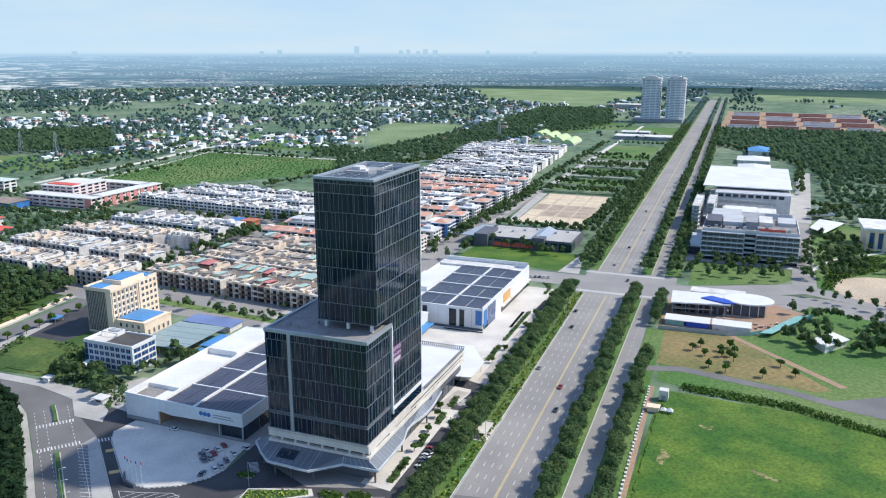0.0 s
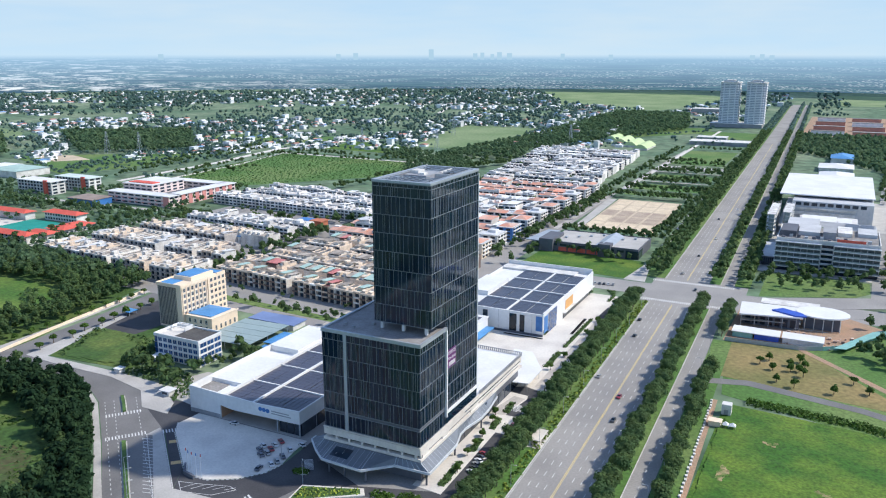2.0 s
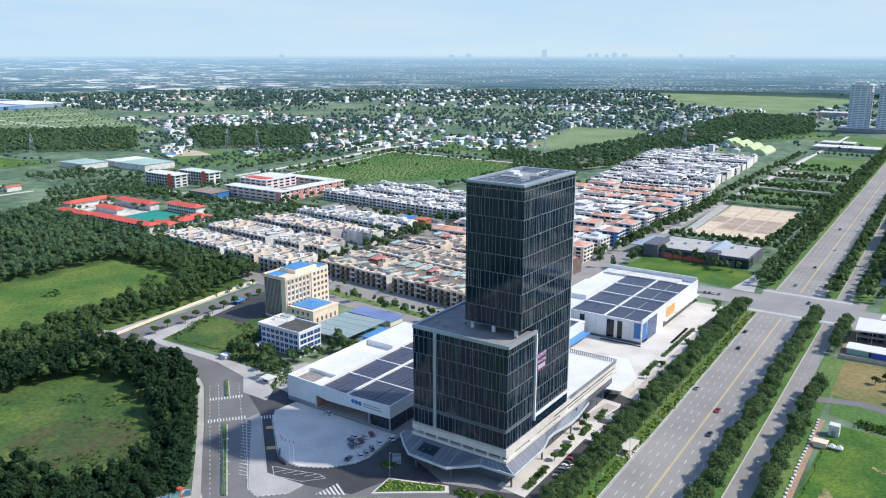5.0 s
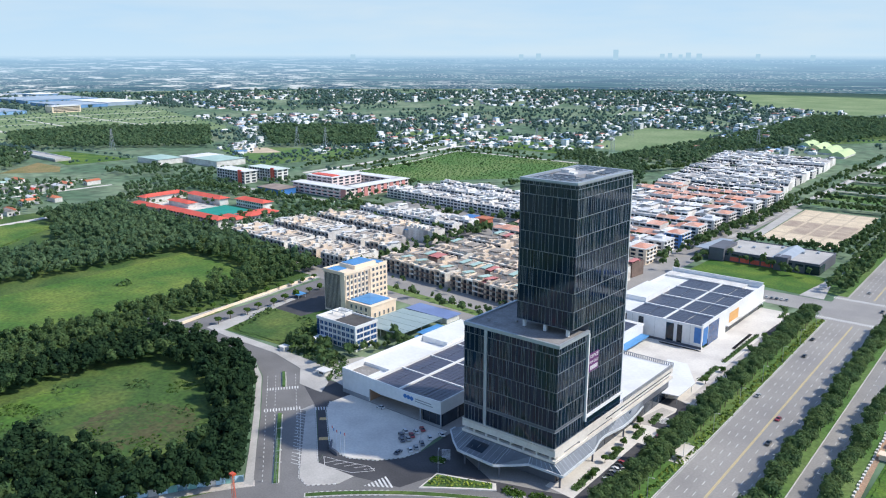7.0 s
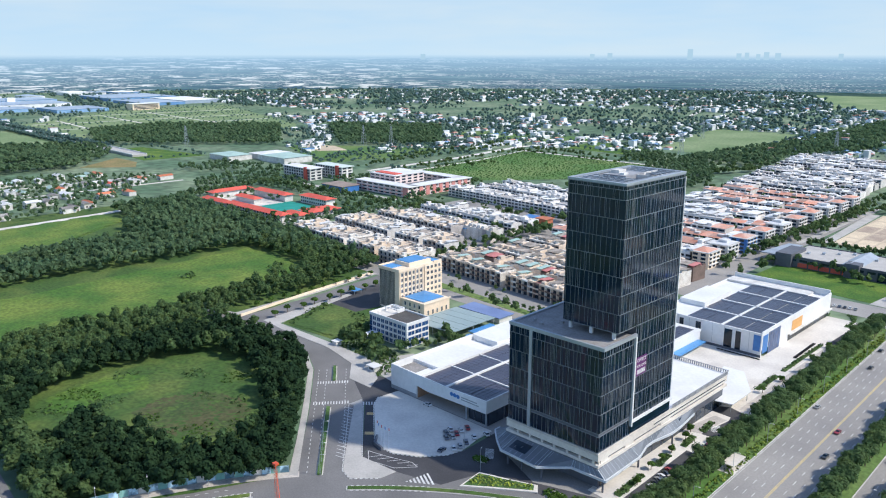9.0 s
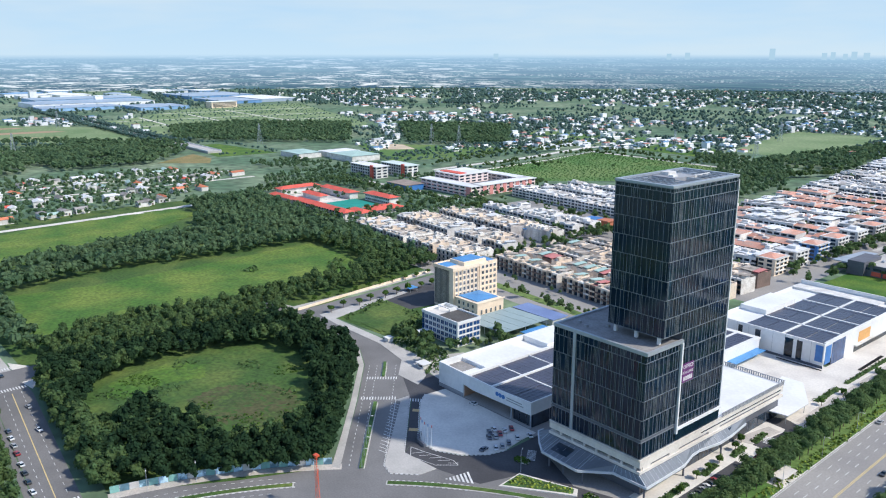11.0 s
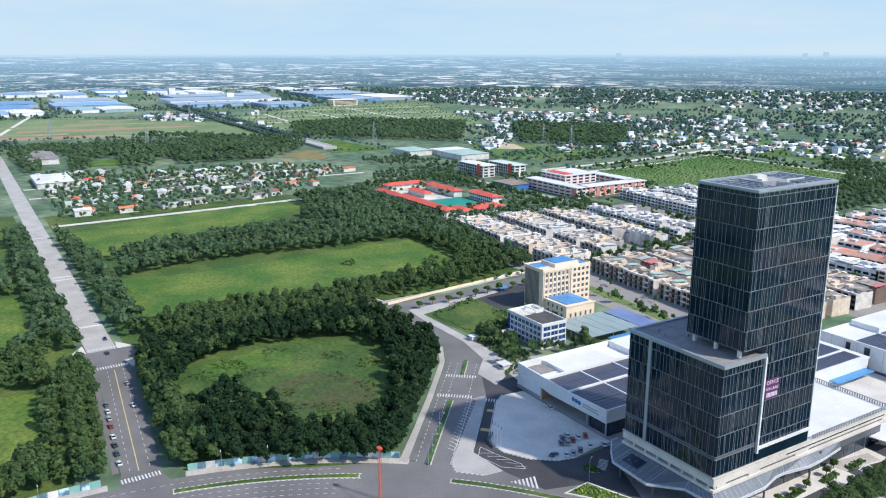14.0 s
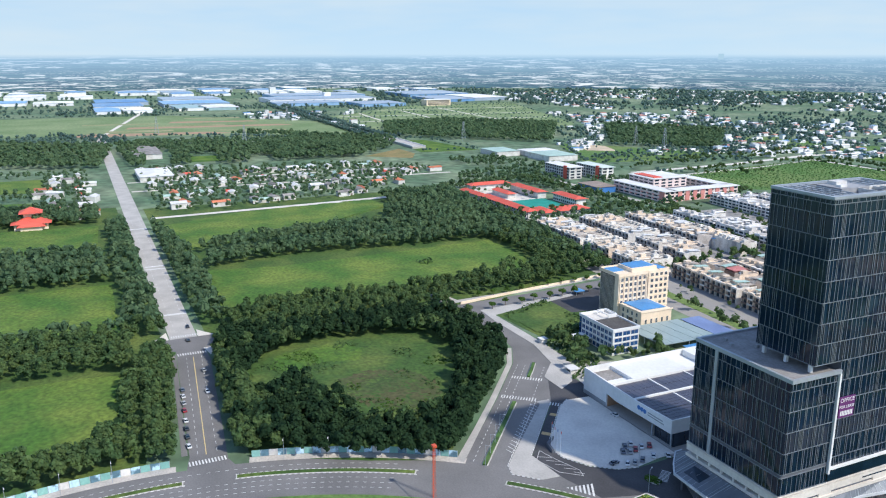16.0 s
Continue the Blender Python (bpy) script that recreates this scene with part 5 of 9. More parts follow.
# ---- schools ----
def wing(parent, x0, y0, x1, y1, h, roof, wallmat, n, glass=GLASS, south=True, east=True, over=1.0):
    part("wall", Acc().box(x0, y0, .1, x1, y1, h), wallmat, parent)
    part("roof", Acc().box(x0 - over, y0 - over, h, x1 + over, y1 + over, h + .7), roof, parent)
    fl, n = max(1, round(h / 3.4)), max(2, n // 2)
    if south:
        window_grid(parent, (x0, y0), (x1, y0), fl, n, glass, .7, .42, .2, h / fl, sill=False)
    if east:
        window_grid(parent, (x1, y0), (x1, y1), fl, max(2, round(n * (y1 - y0) / (x1 - x0))), glass, .6, .55, .2, h / fl, sill=False)


def galleries(parent, x0, y0, x1, y1, h, fl, east=True):
    """Access galleries with pale parapets and dark openings on the south and east faces."""
    st = h / fl
    for f in range(fl):
        part("gallery", Acc().box(x0, y0 - 1.4, st * f + .1, x1, y0, st * f + 1.1), OFFWHITE, parent)
        part("gallery_opening", Acc().box(x0 + .5, y0 - .12, st * f + 1.2, x1 - .5, y0 - .02, st * f + st - .3), GLASS, parent)
        if east:
            part("gallery", Acc().box(x1, y0, st * f + .1, x1 + 1.2, y1, st * f + 1.1), OFFWHITE, parent)
    n = max(3, int((x1 - x0) / 5))
    for i in range(n + 1):
        x = x0 + (x1 - x0 - .5) * i / n
        part("pier", Acc().box(x, y0 - 1.5, .1, x + .5, y0 - .13, h), OFFWHITE, parent)


def hip(parent, x0, y0, x1, y1, z0, z1, m, name="roof"):
    """A long hipped roof."""
    k = min(x1 - x0, y1 - y0) / 2
    if x1 - x0 >= y1 - y0:
        a, b = (x0 + k, (y0 + y1) / 2, z1), (x1 - k, (y0 + y1) / 2, z1)
        fs = [(0, 1, 5, 4), (1, 2, 5), (2, 3, 4, 5), (3, 0, 4), (3, 2, 1, 0)]
    else:
        a, b = ((x0 + x1) / 2, y0 + k, z1), ((x0 + x1) / 2, y1 - k, z1)
        fs = [(0, 1, 4), (1, 2, 5, 4), (2, 3, 5), (3, 0, 4, 5), (3, 2, 1, 0)]
    return part(name, Acc().add([(x0, y0, z0), (x1, y0, z0), (x1, y1, z0), (x0, y1, z0), a, b], fs), m, parent)


PALE_PINK = mat("pale_pink_paint", (0.82, 0.68, 0.64), 0.75, (0.74, 0.6, 0.56), 0.1, 0.8, 0.15)
sc = thing("school", (-545, 415, 0), "long white and salmon school round a courtyard", "school")
wing(sc, -590, 362, -500, 376, 11.6, WHITE, PALE_PINK, 18, over=1.8)
wing(sc, -514, 376.2, -500, 466, 11.6, WHITE, PALE_PINK, 3, south=False, over=1.6)
wing(sc, -590, 452, -514.2, 466, 11.6, WHITE, PALE_PINK, 16, south=True)
wing(sc, -590, 384, -546, 432, 17.5, WHITE, PALE_PINK, 10)
part("inner_roof", Acc().box(-545, 378, 6, -516, 450, 7), GREY_WALL, sc, "dark courtyard roof")
for i in range(8):
    y = 380 + i * 10.6
    part("salmon_panel", Acc().box(-499.8, y, .5, -499.4, y + 5.5, 11.4), PINK, sc)
for i in range(9):
    for z in (2.2, 6.2):
        part("salmon_panel", Acc().box(-589 + i * 9.8, 361.5, z, -585.5 + i * 9.8, 361.85, z + 1.2), PINK, sc)
part("salmon_panel", Acc().box(-508, 361.4, .5, -500.2, 361.85, 11.4), PINK, sc)
part("red_roof", Acc().box(-586, 388, 18.3, -550, 400, 18.9), ROOF_RED, sc)
SHEET_PALE = mat("pale_mint_sheet", (0.66, 0.74, 0.7), 0.6, (0.56, 0.64, 0.6), 0.1, 1.0, 0.15)
s2 = thing("school", (-700, 380, 0), "white school with red stair towers", "school")
wing(s2, -735, 359, -679, 378, 15, WHITE, OFFWHITE, 12, over=1.8)
wing(s2, -716, 396, -661, 414, 15, SHEET_PALE, OFFWHITE, 12, over=1.8)
galleries(s2, -735, 359, -692, 374, 15, 4, False)
galleries(s2, -716, 396, -674, 411, 15, 4, False)
part("stair_tower", Acc().box(-690, 357, .1, -684.5, 358.9, 17), ROOF_RED, s2, "red stair tower")
part("stair_tower", Acc().box(-672, 394, .1, -666.5, 395.9, 17), ROOF_RED, s2, "red stair tower")
b3 = thing("sports_hall", (-592, 348, 0), "low hall with blue wall panels and brown roof", "hall")
part("wall", Acc().box(-616, 330, .1, -578, 356, 7), BLUE_SIGN, b3)
part("roof", Acc().box(-617, 329, 7, -577, 357, 7.6), mat("brown_roofing", (0.34, 0.27, 0.23), 0.85, (0.25, 0.2, 0.17), 0.1, 1.0, 0.3), b3, "brown flat roof")
for i in range(5):
    part("white_panel", Acc().box(-614 + i * 7, 329.6, 1, -610 + i * 7, 329.9, 3), OFFWHITE, b3)
rs = thing("red_school", (-575, 225, 0), "red-roofed school round a teal sports court", "school")
for x0, y0, x1, y1, z in ((-588, 183, -486, 196, 7.4), (-644, 187, -592, 197, 5.2), (-662, 204, -648, 256, 7.4), (-640, 250, -578, 263, 7.4), (-628, 219, -590, 230, 5.6), (-567, 262, -520, 276, 8.0), (-516, 204, -487, 218, 4.4), (-512, 222, -488, 258, 4.8)):
    part("wall", Acc().box(x0 + 1, y0 + 1, .1, x1 - 1, y1 - 1, z), OFFWHITE, rs)
    hip(rs, x0 - 1, y0 - 1, x1 + 1, y1 + 1, z, z + 2.6, ROOF_RED)
galleries(rs, -586, 184, -488, 195, 7.4, 2, False)
window_grid(rs, (-566, 263), (-521, 263), 2, 12, GLASS, .6, .5, .3, 3.8, sill=False)
window_grid(rs, (-487.9, 223), (-487.9, 257), 1, 7, GLASS, .6, .5, .5, 3.6, sill=False)
part("sports_court", Acc().box(-577, 204, .1, -520, 257, .4), ROOF_TEAL, rs, "teal sports court")
part("courtyard", Acc().box(-646, 198, .05, -578, 249, .25), PALE, rs)

# warehouses behind the schools
for x0, y0, x1, y1, h, m in ((-972, 384, -916, 424, 8, ROOF_GREEN), (-892, 424, -830, 474, 9, ROOF_GREEN), (-934, 430, -894, 482, 8, WHITE), (-1230, -130, -1110, -90, 8, ROOF_GREY), (-960, -140, -880, -100, 7, WHITE)):
    t = thing("warehouse", ((x0 + x1) / 2, (y0 + y1) / 2, 0), "pale metal-clad warehouse with a low gable", "warehouse", "warehouses")
    part("wall", Acc().box(x0, y0, .1, x1, y1, h), OFFWHITE, t)
    hip(t, x0 - 1, y0 - 1, x1 + 1, y1 + 1, h, h + 2.5, m)


# ---- east of the boulevard ----
RAIL_GLASS = mat("grey_green_glass", (0.34, 0.4, 0.39), 0.25, (0.22, 0.27, 0.27), 0.15, 0.6, 0.3)
ho = thing("hotel", (130, 396, 0), "six-storey grey hotel with white horizontal balcony bands", "hotel")
HOTEL_GLASS = mat("grey_hotel_glass", (0.13, 0.16, 0.165), 0.15, (0.08, 0.1, 0.105), 0.3, 0.8, 0.4)
LIGHT_GREY = mat("light_grey_paint", (0.56, 0.57, 0.58), 0.7, (0.46, 0.47, 0.48), 0.08, 0.6, 0.15)
part("wall", Acc().box(95, 386, .1, 165, 440, 24.4), LIGHT_GREY, ho)
part("lobby", Acc().box(95, 385.6, .3, 165, 385.95, 3.4), GLASS_DARK, ho)
for f in range(6):
    z = 3.7 + f * 3.8
    for x0, x1 in ((94.4, 126), (134.5, 165.6)):
        part("balcony_slab", Acc().box(x0, 383.4, z - .5, x1, 386, z + .1), WHITE, ho)
        if f < 5:
            part("balcony_rail", Acc().box(x0 + .1, 383.5, z + .1, x1 - .1, 383.6, z + 1.0), RAIL_GLASS, ho)
            part("window_band", Acc().box(x0 + .6, 385.75, z + .3, x1 - .5, 385.97, z + 3.1), HOTEL_GLASS, ho)
            piers = Acc()
            for i in range(8):
                x = x0 + .2 + i * (x1 - x0 - .6) / 7
                piers.box(x, 384.4, z + .1, x + .2, 385.7, z + 3.3)
            part("pier_row", piers, LIGHT_GREY, ho)
    if f < 5:
        part("stair_slab", Acc().box(126.4, 384.6, z + .2, 134.1, 386, z + 1.1), LIGHT_GREY, ho)
        part("stair_opening", Acc().box(126.4, 385.7, z + 1.2, 134.1, 385.96, z + 3.2), GLASS_DARK, ho)
part("side_window", Acc().box(165.02, 390, 5, 165.1, 436, 7).box(165.02, 390, 9, 165.1, 436, 11).box(165.02, 390, 13, 165.1, 436, 15), GLASS, ho)
part("parapet", Acc().box(95, 386, 24.4, 165, 386.6, 25.4).box(164.4, 386.6, 24.4, 165, 440, 25.4).box(95, 386.6, 24.4, 95.6, 440, 25.4), OFFWHITE, ho)
part("roof_deck", Acc().box(95.6, 386.6, 24.4, 164.4, 439, 24.55), ROOF_GREY, ho)
for x0, y0, x1, y1, h, m in ((97, 396, 108, 424, 29, GREY_WALL), (109, 404, 124, 434, 27.6, LIGHT_GREY), (126, 396, 135, 420, 30, MID_GREY), (136, 410, 146, 436, 27.5, OFFWHITE), (150, 414, 163, 437, 27.2, LIGHT_GREY)):
    part("roof_block", Acc().box(x0, y0, 24.5, x1, y1, h), m, ho)
for i in range(12):
    part("roof_unit", Acc().box(98 + i * 5.3, 389 + (i * 5) % 6, 24.5, 100.4 + i * 5.3, 391.5 + (i * 5) % 6, 26 + i % 3 * .5), METAL if i % 2 else GREY_WALL, ho)
part("roof_garden", Acc().box(124, 441, 18.6, 141, 470, 19), SCRUB, ho, "green roof garden")
part("roof_sign", Acc().box(136, 386.1, 25.4, 155, 386.5, 27.4), ROOF_RED, ho, "red roof sign")
part("rear_wing", Acc().box(97, 440, .1, 165, 500, 18), LIGHT_GREY, ho)
part("rear_roof", Acc().box(97.5, 440.5, 18, 164.5, 499.5, 18.3), MID_GREY, ho)
part("rear_block", Acc().box(98, 452, 18.3, 122, 490, 22), LIGHT_GREY, ho)
part("link_block", Acc().box(104, 500, .1, 152, 558, 12), OFFWHITE, ho)
part("link_roof", Acc().box(106, 520, 12, 135, 550, 14).box(136, 508, 12, 147, 540, 14.4), WHITE, ho, "white flat roofs")
solar_cells(ho, [(142, 446, 152, 494), (153, 446, 163, 494)], lambda x: 19, 3, 4, False)
lo = thing("hotel_annex", (89, 420, 0), "low dark glazed annex beside the hotel", "building")
part("wall", Acc().box(84, 396, .1, 94, 446, 7), GREY_WALL, lo)
part("roof", Acc().box(83.5, 395.5, 7, 94.4, 446.5, 7.5), LIGHT_GREY, lo)
for i in range(6):
    part("window", Acc().box(85 + i * 1.5, 395.8, 1, 86.2 + i * 1.5, 395.95, 6), GLASS, lo)
ar = thing("conference_hall", (125, 650, 0), "large grey hall under a broad white roof", "hall")
part("wall", Acc().box(95, 562, .1, 165, 712, 22), LIGHT_GREY, ar)
for i in range(14):
    part("wall_rib", Acc().box(96 + i * 5, 561.6, .1, 96.5 + i * 5, 561.98, 9).box(96 + i * 5, 561.6, 12.1, 96.5 + i * 5, 561.98, 14.9), METAL, ar)
part("front_band", Acc().box(94, 560, 9, 150, 562, 12).box(94, 560, 15, 150, 562, 16.5), OFFWHITE, ar)
part("roof", Acc().add([(82, 582, 24.2), (166, 582, 24.2), (166, 716, 24.2), (82, 716, 24.2), (82, 582, 25.2), (166, 582, 25.2), (166, 716, 27.5), (82, 716, 27.5)], [(3, 2, 1, 0), (4, 5, 6, 7), (0, 1, 5, 4), (1, 2, 6, 5), (2, 3, 7, 6), (3, 0, 4, 7)]), WHITE, ar, "broad white roof")
for i in range(9):
    part("slat_window", Acc().box(98 + i * 7, 561.5, 18, 103 + i * 7, 561.9, 21), GLASS_DARK, ar)
ar.location.y += 14
gl = thing("glass_stair_tower", (88, 530, 0), "pale steel and glass stair towers", "building")
for x0, y0, y1 in ((79, 496, 556), (91, 512, 560)):
    part("glass_core", Acc().box(x0 + 1.4, y0 + 1, .1, x0 + 6, y1 - 1, 21), RAIL_GLASS, gl)
    for f in range(6):
        part("slab", Acc().box(x0, y0, 3.4 + f * 3.6, x0 + 7.4, y1, 3.75 + f * 3.6), OFFWHITE, gl)
    for i in range(6):
        y = y0 + (y1 - y0 - .4) * i / 5
        part("post", Acc().box(x0, y, .1, x0 + .3, y + .35, 24).box(x0 + 7.1, y, .1, x0 + 7.4, y + .35, 24), OFFWHITE, gl)
        part("brace", Acc().beam((x0 + .15, y, 21.6), (x0 + 7.2, y, 24), .2), OFFWHITE, gl)
pv = thing("pavilion", (115, 250, 0), "white-roofed pavilion under construction with an oval roof", "pavilion")
part("roof", Acc().prism([(85.5, 262), (122, 264), (122, 243), (87, 236)], 7.4, 8.2), WHITE, pv)
part("oval_roof", Acc().prism([(132 + 15 * math.cos(a * .3142), 258 + 12 * math.sin(a * .3142)) for a in range(20)], 7.8, 8.6), WHITE, pv, "white oval roof")
part("frame", Acc().box(88, 243, .1, 120, 260, 7.4).box(122, 250, .1, 142, 266, 7.8), GREY_WALL, pv)
for i in range(5):
    part("column", Acc().box(88 + i * 7.6, 236 + i * 1.7, .1, 88.3 + i * 7.6, 236.3 + i * 1.7, 7.4), METAL, pv)
part("floor_slab", Acc().prism([(87.5, 238), (121, 244.5), (121, 250), (87.5, 250)], 3.5, 3.9), CONCRETE, pv)
for i in range(7):
    part("window", Acc().box(90 + i * 4.2, 242.8, 1, 92.8 + i * 4.2, 242.95, 5.8), GLASS_DARK, pv)
for x in (123, 128, 133, 138, 142):
    part("column", Acc().tube((x, 248.6, .1), (x, 248.6, 7.8), .3, .3, 6), OFFWHITE, pv)
for i in range(6):
    part("scaffold", Acc().beam((118 + i * 3, 232, .1), (118 + i * 3, 232, 5), .12).beam((118 + i * 3, 232, 2.4), (121 + i * 3, 232, 2.4), .12).beam((118 + i * 3, 232, 4.8), (121 + i * 3, 232, 4.8), .12), METAL, pv)
part("cover", Acc().prism([(104, 250), (110, 256), (121, 250), (124, 244), (118, 243)], 8.2, 9.0), BLUE_TARP, pv, "blue tarpaulin")
part("back_roof", Acc().box(96, 270, 6, 130, 282, 6.5), OFFWHITE, pv)
for x0, x1, m in ((86, 97, TEAL_PAINT), (98, 111, BLUE_TARP), (113, 134, OFFWHITE)):
    part("site_cabin", Acc().box(x0, 216, .1, x1, 226, 3.2), m, pv)
    part("cabin_roof", Acc().box(x0 - .5, 215.5, 3.2, x1 + .5, 227, 3.6), WHITE, pv)
flat("site_ground", [[(82, 207), (122, 209), (146, 222), (171, 262), (140, 285), (84, 272)]], 0.14, SOIL, "bare reddish soil of a building site", "ground")
ho2 = thing("site_hoarding", (120, 215, 0), "grey and teal site hoarding", "fence")
pts = [(83, 206), (102, 207), (122, 208.3), (134, 213), (144, 220), (157, 240), (170, 260)]
for i in range(6):
    a, b = Vector((*pts[i], 1.3)), Vector((*pts[i + 1], 1.3))
    part("fence_panel", Acc().beam(tuple(a), tuple(b), .12, 2.4), METAL if i < 3 else TEAL_PAINT, ho2)
part("walkway_roof", Acc().prism([(139, 212.5), (159, 251), (165, 257.5), (169.4, 256), (157, 236), (145.5, 213.5)], 2.55, 2.75), TEAL_PAINT, ho2, "teal walkway roof")
rubble = Acc()
for i in range(60):
    x, y = rng.uniform(112, 152), rng.uniform(214, 240)
    if y > 212 + max(0, x - 144) * 1.6:
        w_ = rng.uniform(.6, 2.4)
        rubble.box(x, y, .15, x + w_, y + rng.uniform(.5, 2), rng.uniform(.4, 1.6))
solid("site_rubble", rubble, mat("mixed_rubble", (0.5, 0.42, 0.36), 0.9, (0.35, 0.24, 0.19), 0.3, 1.5, 0.5, island=0.4), "heaps of building material on bare soil", "rubble", "stuff")
sd = thing("park_shed", (176, 208, 0), "small white park shed", "shed")
part("wall", Acc().prism([(167, 208), (178, 222), (184, 214), (172, 198)], .1, 4), OFFWHITE, sd)
part("roof", Acc().prism([(166, 208), (178, 224), (185.5, 214), (172, 196.5)], 4, 4.4), WHITE, sd)
flat("round_plaza", [[(222 + 36 * math.cos(i * .2618), 338 + 36 * math.sin(i * .2618)) for i in range(24)]], 0.18, SAND, "round pinkish paved plaza", "pavement")
flat("east_road", [[(88, 300), (165, 336), (230, 300), (330, 240), (330, 225), (226, 285), (168, 312), (90, 272)], [(160, 330), (176, 330), (182, 560), (168, 560)]], 0.16, ASPHALT_OLD, "grey curved road through a park", "road")
flat("east_carriageway", [[(148, 281), (168, 302), (214, 279), (330, 214), (330, 202), (210, 263), (166, 285)]], 0.175, ASPHALT_OLD, "grey carriageway beyond a planted median", "road")
flat("east_park_lawn", [[(178, 318), (262, 262), (330, 262), (330, 470), (262, 500), (236, 458), (184, 430), (172, 366)]], 0.11, GRASS, "sloping green park lawn round a plaza", "grass")
flat("park_walk", [[(170, 362), (193, 416), (234, 456), (232, 459), (191, 419), (167, 364)]], 0.2, PALE, "pale curved park walk", "path")
flat("junction_park_lawn", [[(92, 306), (150, 330), (160, 344), (160, 372), (92, 372)]], 0.13, GRASS, "lawn under the trees before the hotel", "grass")
pg = thing("pergola", (196, 600, 0), "long slatted grey-green pergola roof on posts", "pergola")
for i in range(9):
    part("slat", Acc().prism([(183 + i * .4, 575 + i * 5.4), (208 - i * .8, 584 + i * 5.4), (208 - i * .8, 587 + i * 5.4), (183 + i * .4, 578 + i * 5.4)], 4, 4.3), RAIL_GLASS, pg)
for x, y in ((185, 578), (205, 586), (187, 618), (201, 630)):
    part("post", Acc().tube((x, y, .1), (x, y, 4), .2, .2, 6), METAL, pg)
mu = thing("museum", (238, 480, 0), "cream stone hall with tall columns", "museum")
part("wall", Acc().box(219, 462, .1, 262, 500, 17), CREAM, mu)
part("roof", Acc().box(216, 459, 17, 265, 503, 19), OFFWHITE, mu)
for i in range(7):
    part("pier", Acc().box(219 + i * 6.5, 460.5, .1, 221 + i * 6.5, 462, 17), CREAM, mu)
    part("tall_window", Acc().box(221.6 + i * 6.5, 461.7, 2, 224.8 + i * 6.5, 461.95, 15), GLASS_BLUE, mu)
tri = thing("tent_roof", (193, 530, 0), "white fabric tent roof", "tent")
part("cover", Acc().prism([(180, 518), (190.8, 561), (211, 550), (191, 498)], 4, 4.5), WHITE, tri)
for x, y in ((182, 518), (191, 501), (209, 549)):
    part("post", Acc().tube((x, y, .1), (x, y, 4), .2, .2, 6), METAL, tri)
for x0, y0, x1, y1, h, m in ((107, 960, 150, 1010, 9, WHITE), (110, 850, 150, 920, 9, WHITE), (120, 1060, 150, 1120, 11, ROOF_BLUE)):
    t = thing("marquee", ((x0 + x1) / 2, y0, 0), "long marquee-like hall with a pitched roof", "hall", "far halls")
    part("wall", Acc().box(x0, y0, .1, x1, y1, h - 3), OFFWHITE, t)
    hip(t, x0 - 1, y0 - 1, x1 + 1, y1 + 1, h - 3, h + 1, m)
ct = thing("white_container", (97, 107, 0), "white site container beside a dirt track", "container")
part("body", Acc().box(95, 104.5, .3, 99.2, 108.5, 5.2), OFFWHITE, ct)
part("skid", Acc().box(95.2, 104.7, .1, 99, 108.3, .3), MID_GREY, ct)
part("door", Acc().box(96.2, 104.42, .4, 98, 104.49, 2.8), MID_GREY, ct)
c2 = thing("site_hut", (96, 92, 0), "low yellow site hut beside white tents", "hut")
part("wall", Acc().box(91.5, 90.5, .1, 96.5, 94, 2.4), CREAM, c2)
part("roof", Acc().box(91, 90, 2.4, 97, 94.5, 2.7), CREAM, c2)
for x in (98.5, 101.5):
    t = thing("small_tent", (x, 92, 0), "small white peaked tent", "tent", "small tents")
    part("cover", Acc().add([(x - 1.4, 90.5, 1.6), (x + 1.4, 90.5, 1.6), (x + 1.4, 93.3, 1.6), (x - 1.4, 93.3, 1.6), (x, 91.9, 3)], [(0, 1, 4), (1, 2, 4), (2, 3, 4), (3, 0, 4), (3, 2, 1, 0)]), WHITE, t)
    part("leg_frame", Acc().box(x - 1.4, 90.5, .1, x - 1.3, 90.6, 1.6).box(x + 1.3, 90.5, .1, x + 1.4, 90.6, 1.6).box(x - 1.4, 93.2, .1, x - 1.3, 93.3, 1.6).box(x + 1.3, 93.2, .1, x + 1.4, 93.3, 1.6), METAL, t)

# grey building by the junction lawn
gb = thing("showroom", (-48, 385, 0), "dark grey flat-roofed showroom with red panels", "showroom")
part("wall", Acc().box(-80, 366, .1, -4, 412, 7.5), GREY_WALL, gb)
part("roof", Acc().box(-79.4, 366.6, 7.5, -4.6, 411.4, 7.9), CONCRETE, gb)
part("parapet", Acc().box(-80, 365.9, 7.5, -4, 366.5, 8.5).box(-80, 411.5, 7.5, -4, 412.1, 8.5).box(-4.6, 366.5, 7.5, -3.9, 411.5, 8.5), GREY_WALL, gb)
for i in range(7):
    part("roof_unit", Acc().box(-70 + i * 9, 382 + (i * 7) % 22, 7.9, -68 + i * 9, 385 + (i * 7) % 22, 9.3), METAL, gb)
for i in range(9):
    part("window", Acc().box(-77 + i * 8, 365.7, 4.9, -71.5 + i * 8, 365.95, 6.6), GLASS, gb)
part("tower_block", Acc().box(-86, 362, .1, -74, 392, 10.5), GREY_WALL, gb)
part("porch_roof", Acc().prism([(-100, 368), (-86, 368), (-84, 412), (-95, 412)], 6.5, 7.2), METAL, gb)
part("entrance_block", Acc().box(-36, 362.5, .1, -26, 372, 10.6), GREY_WALL, gb)
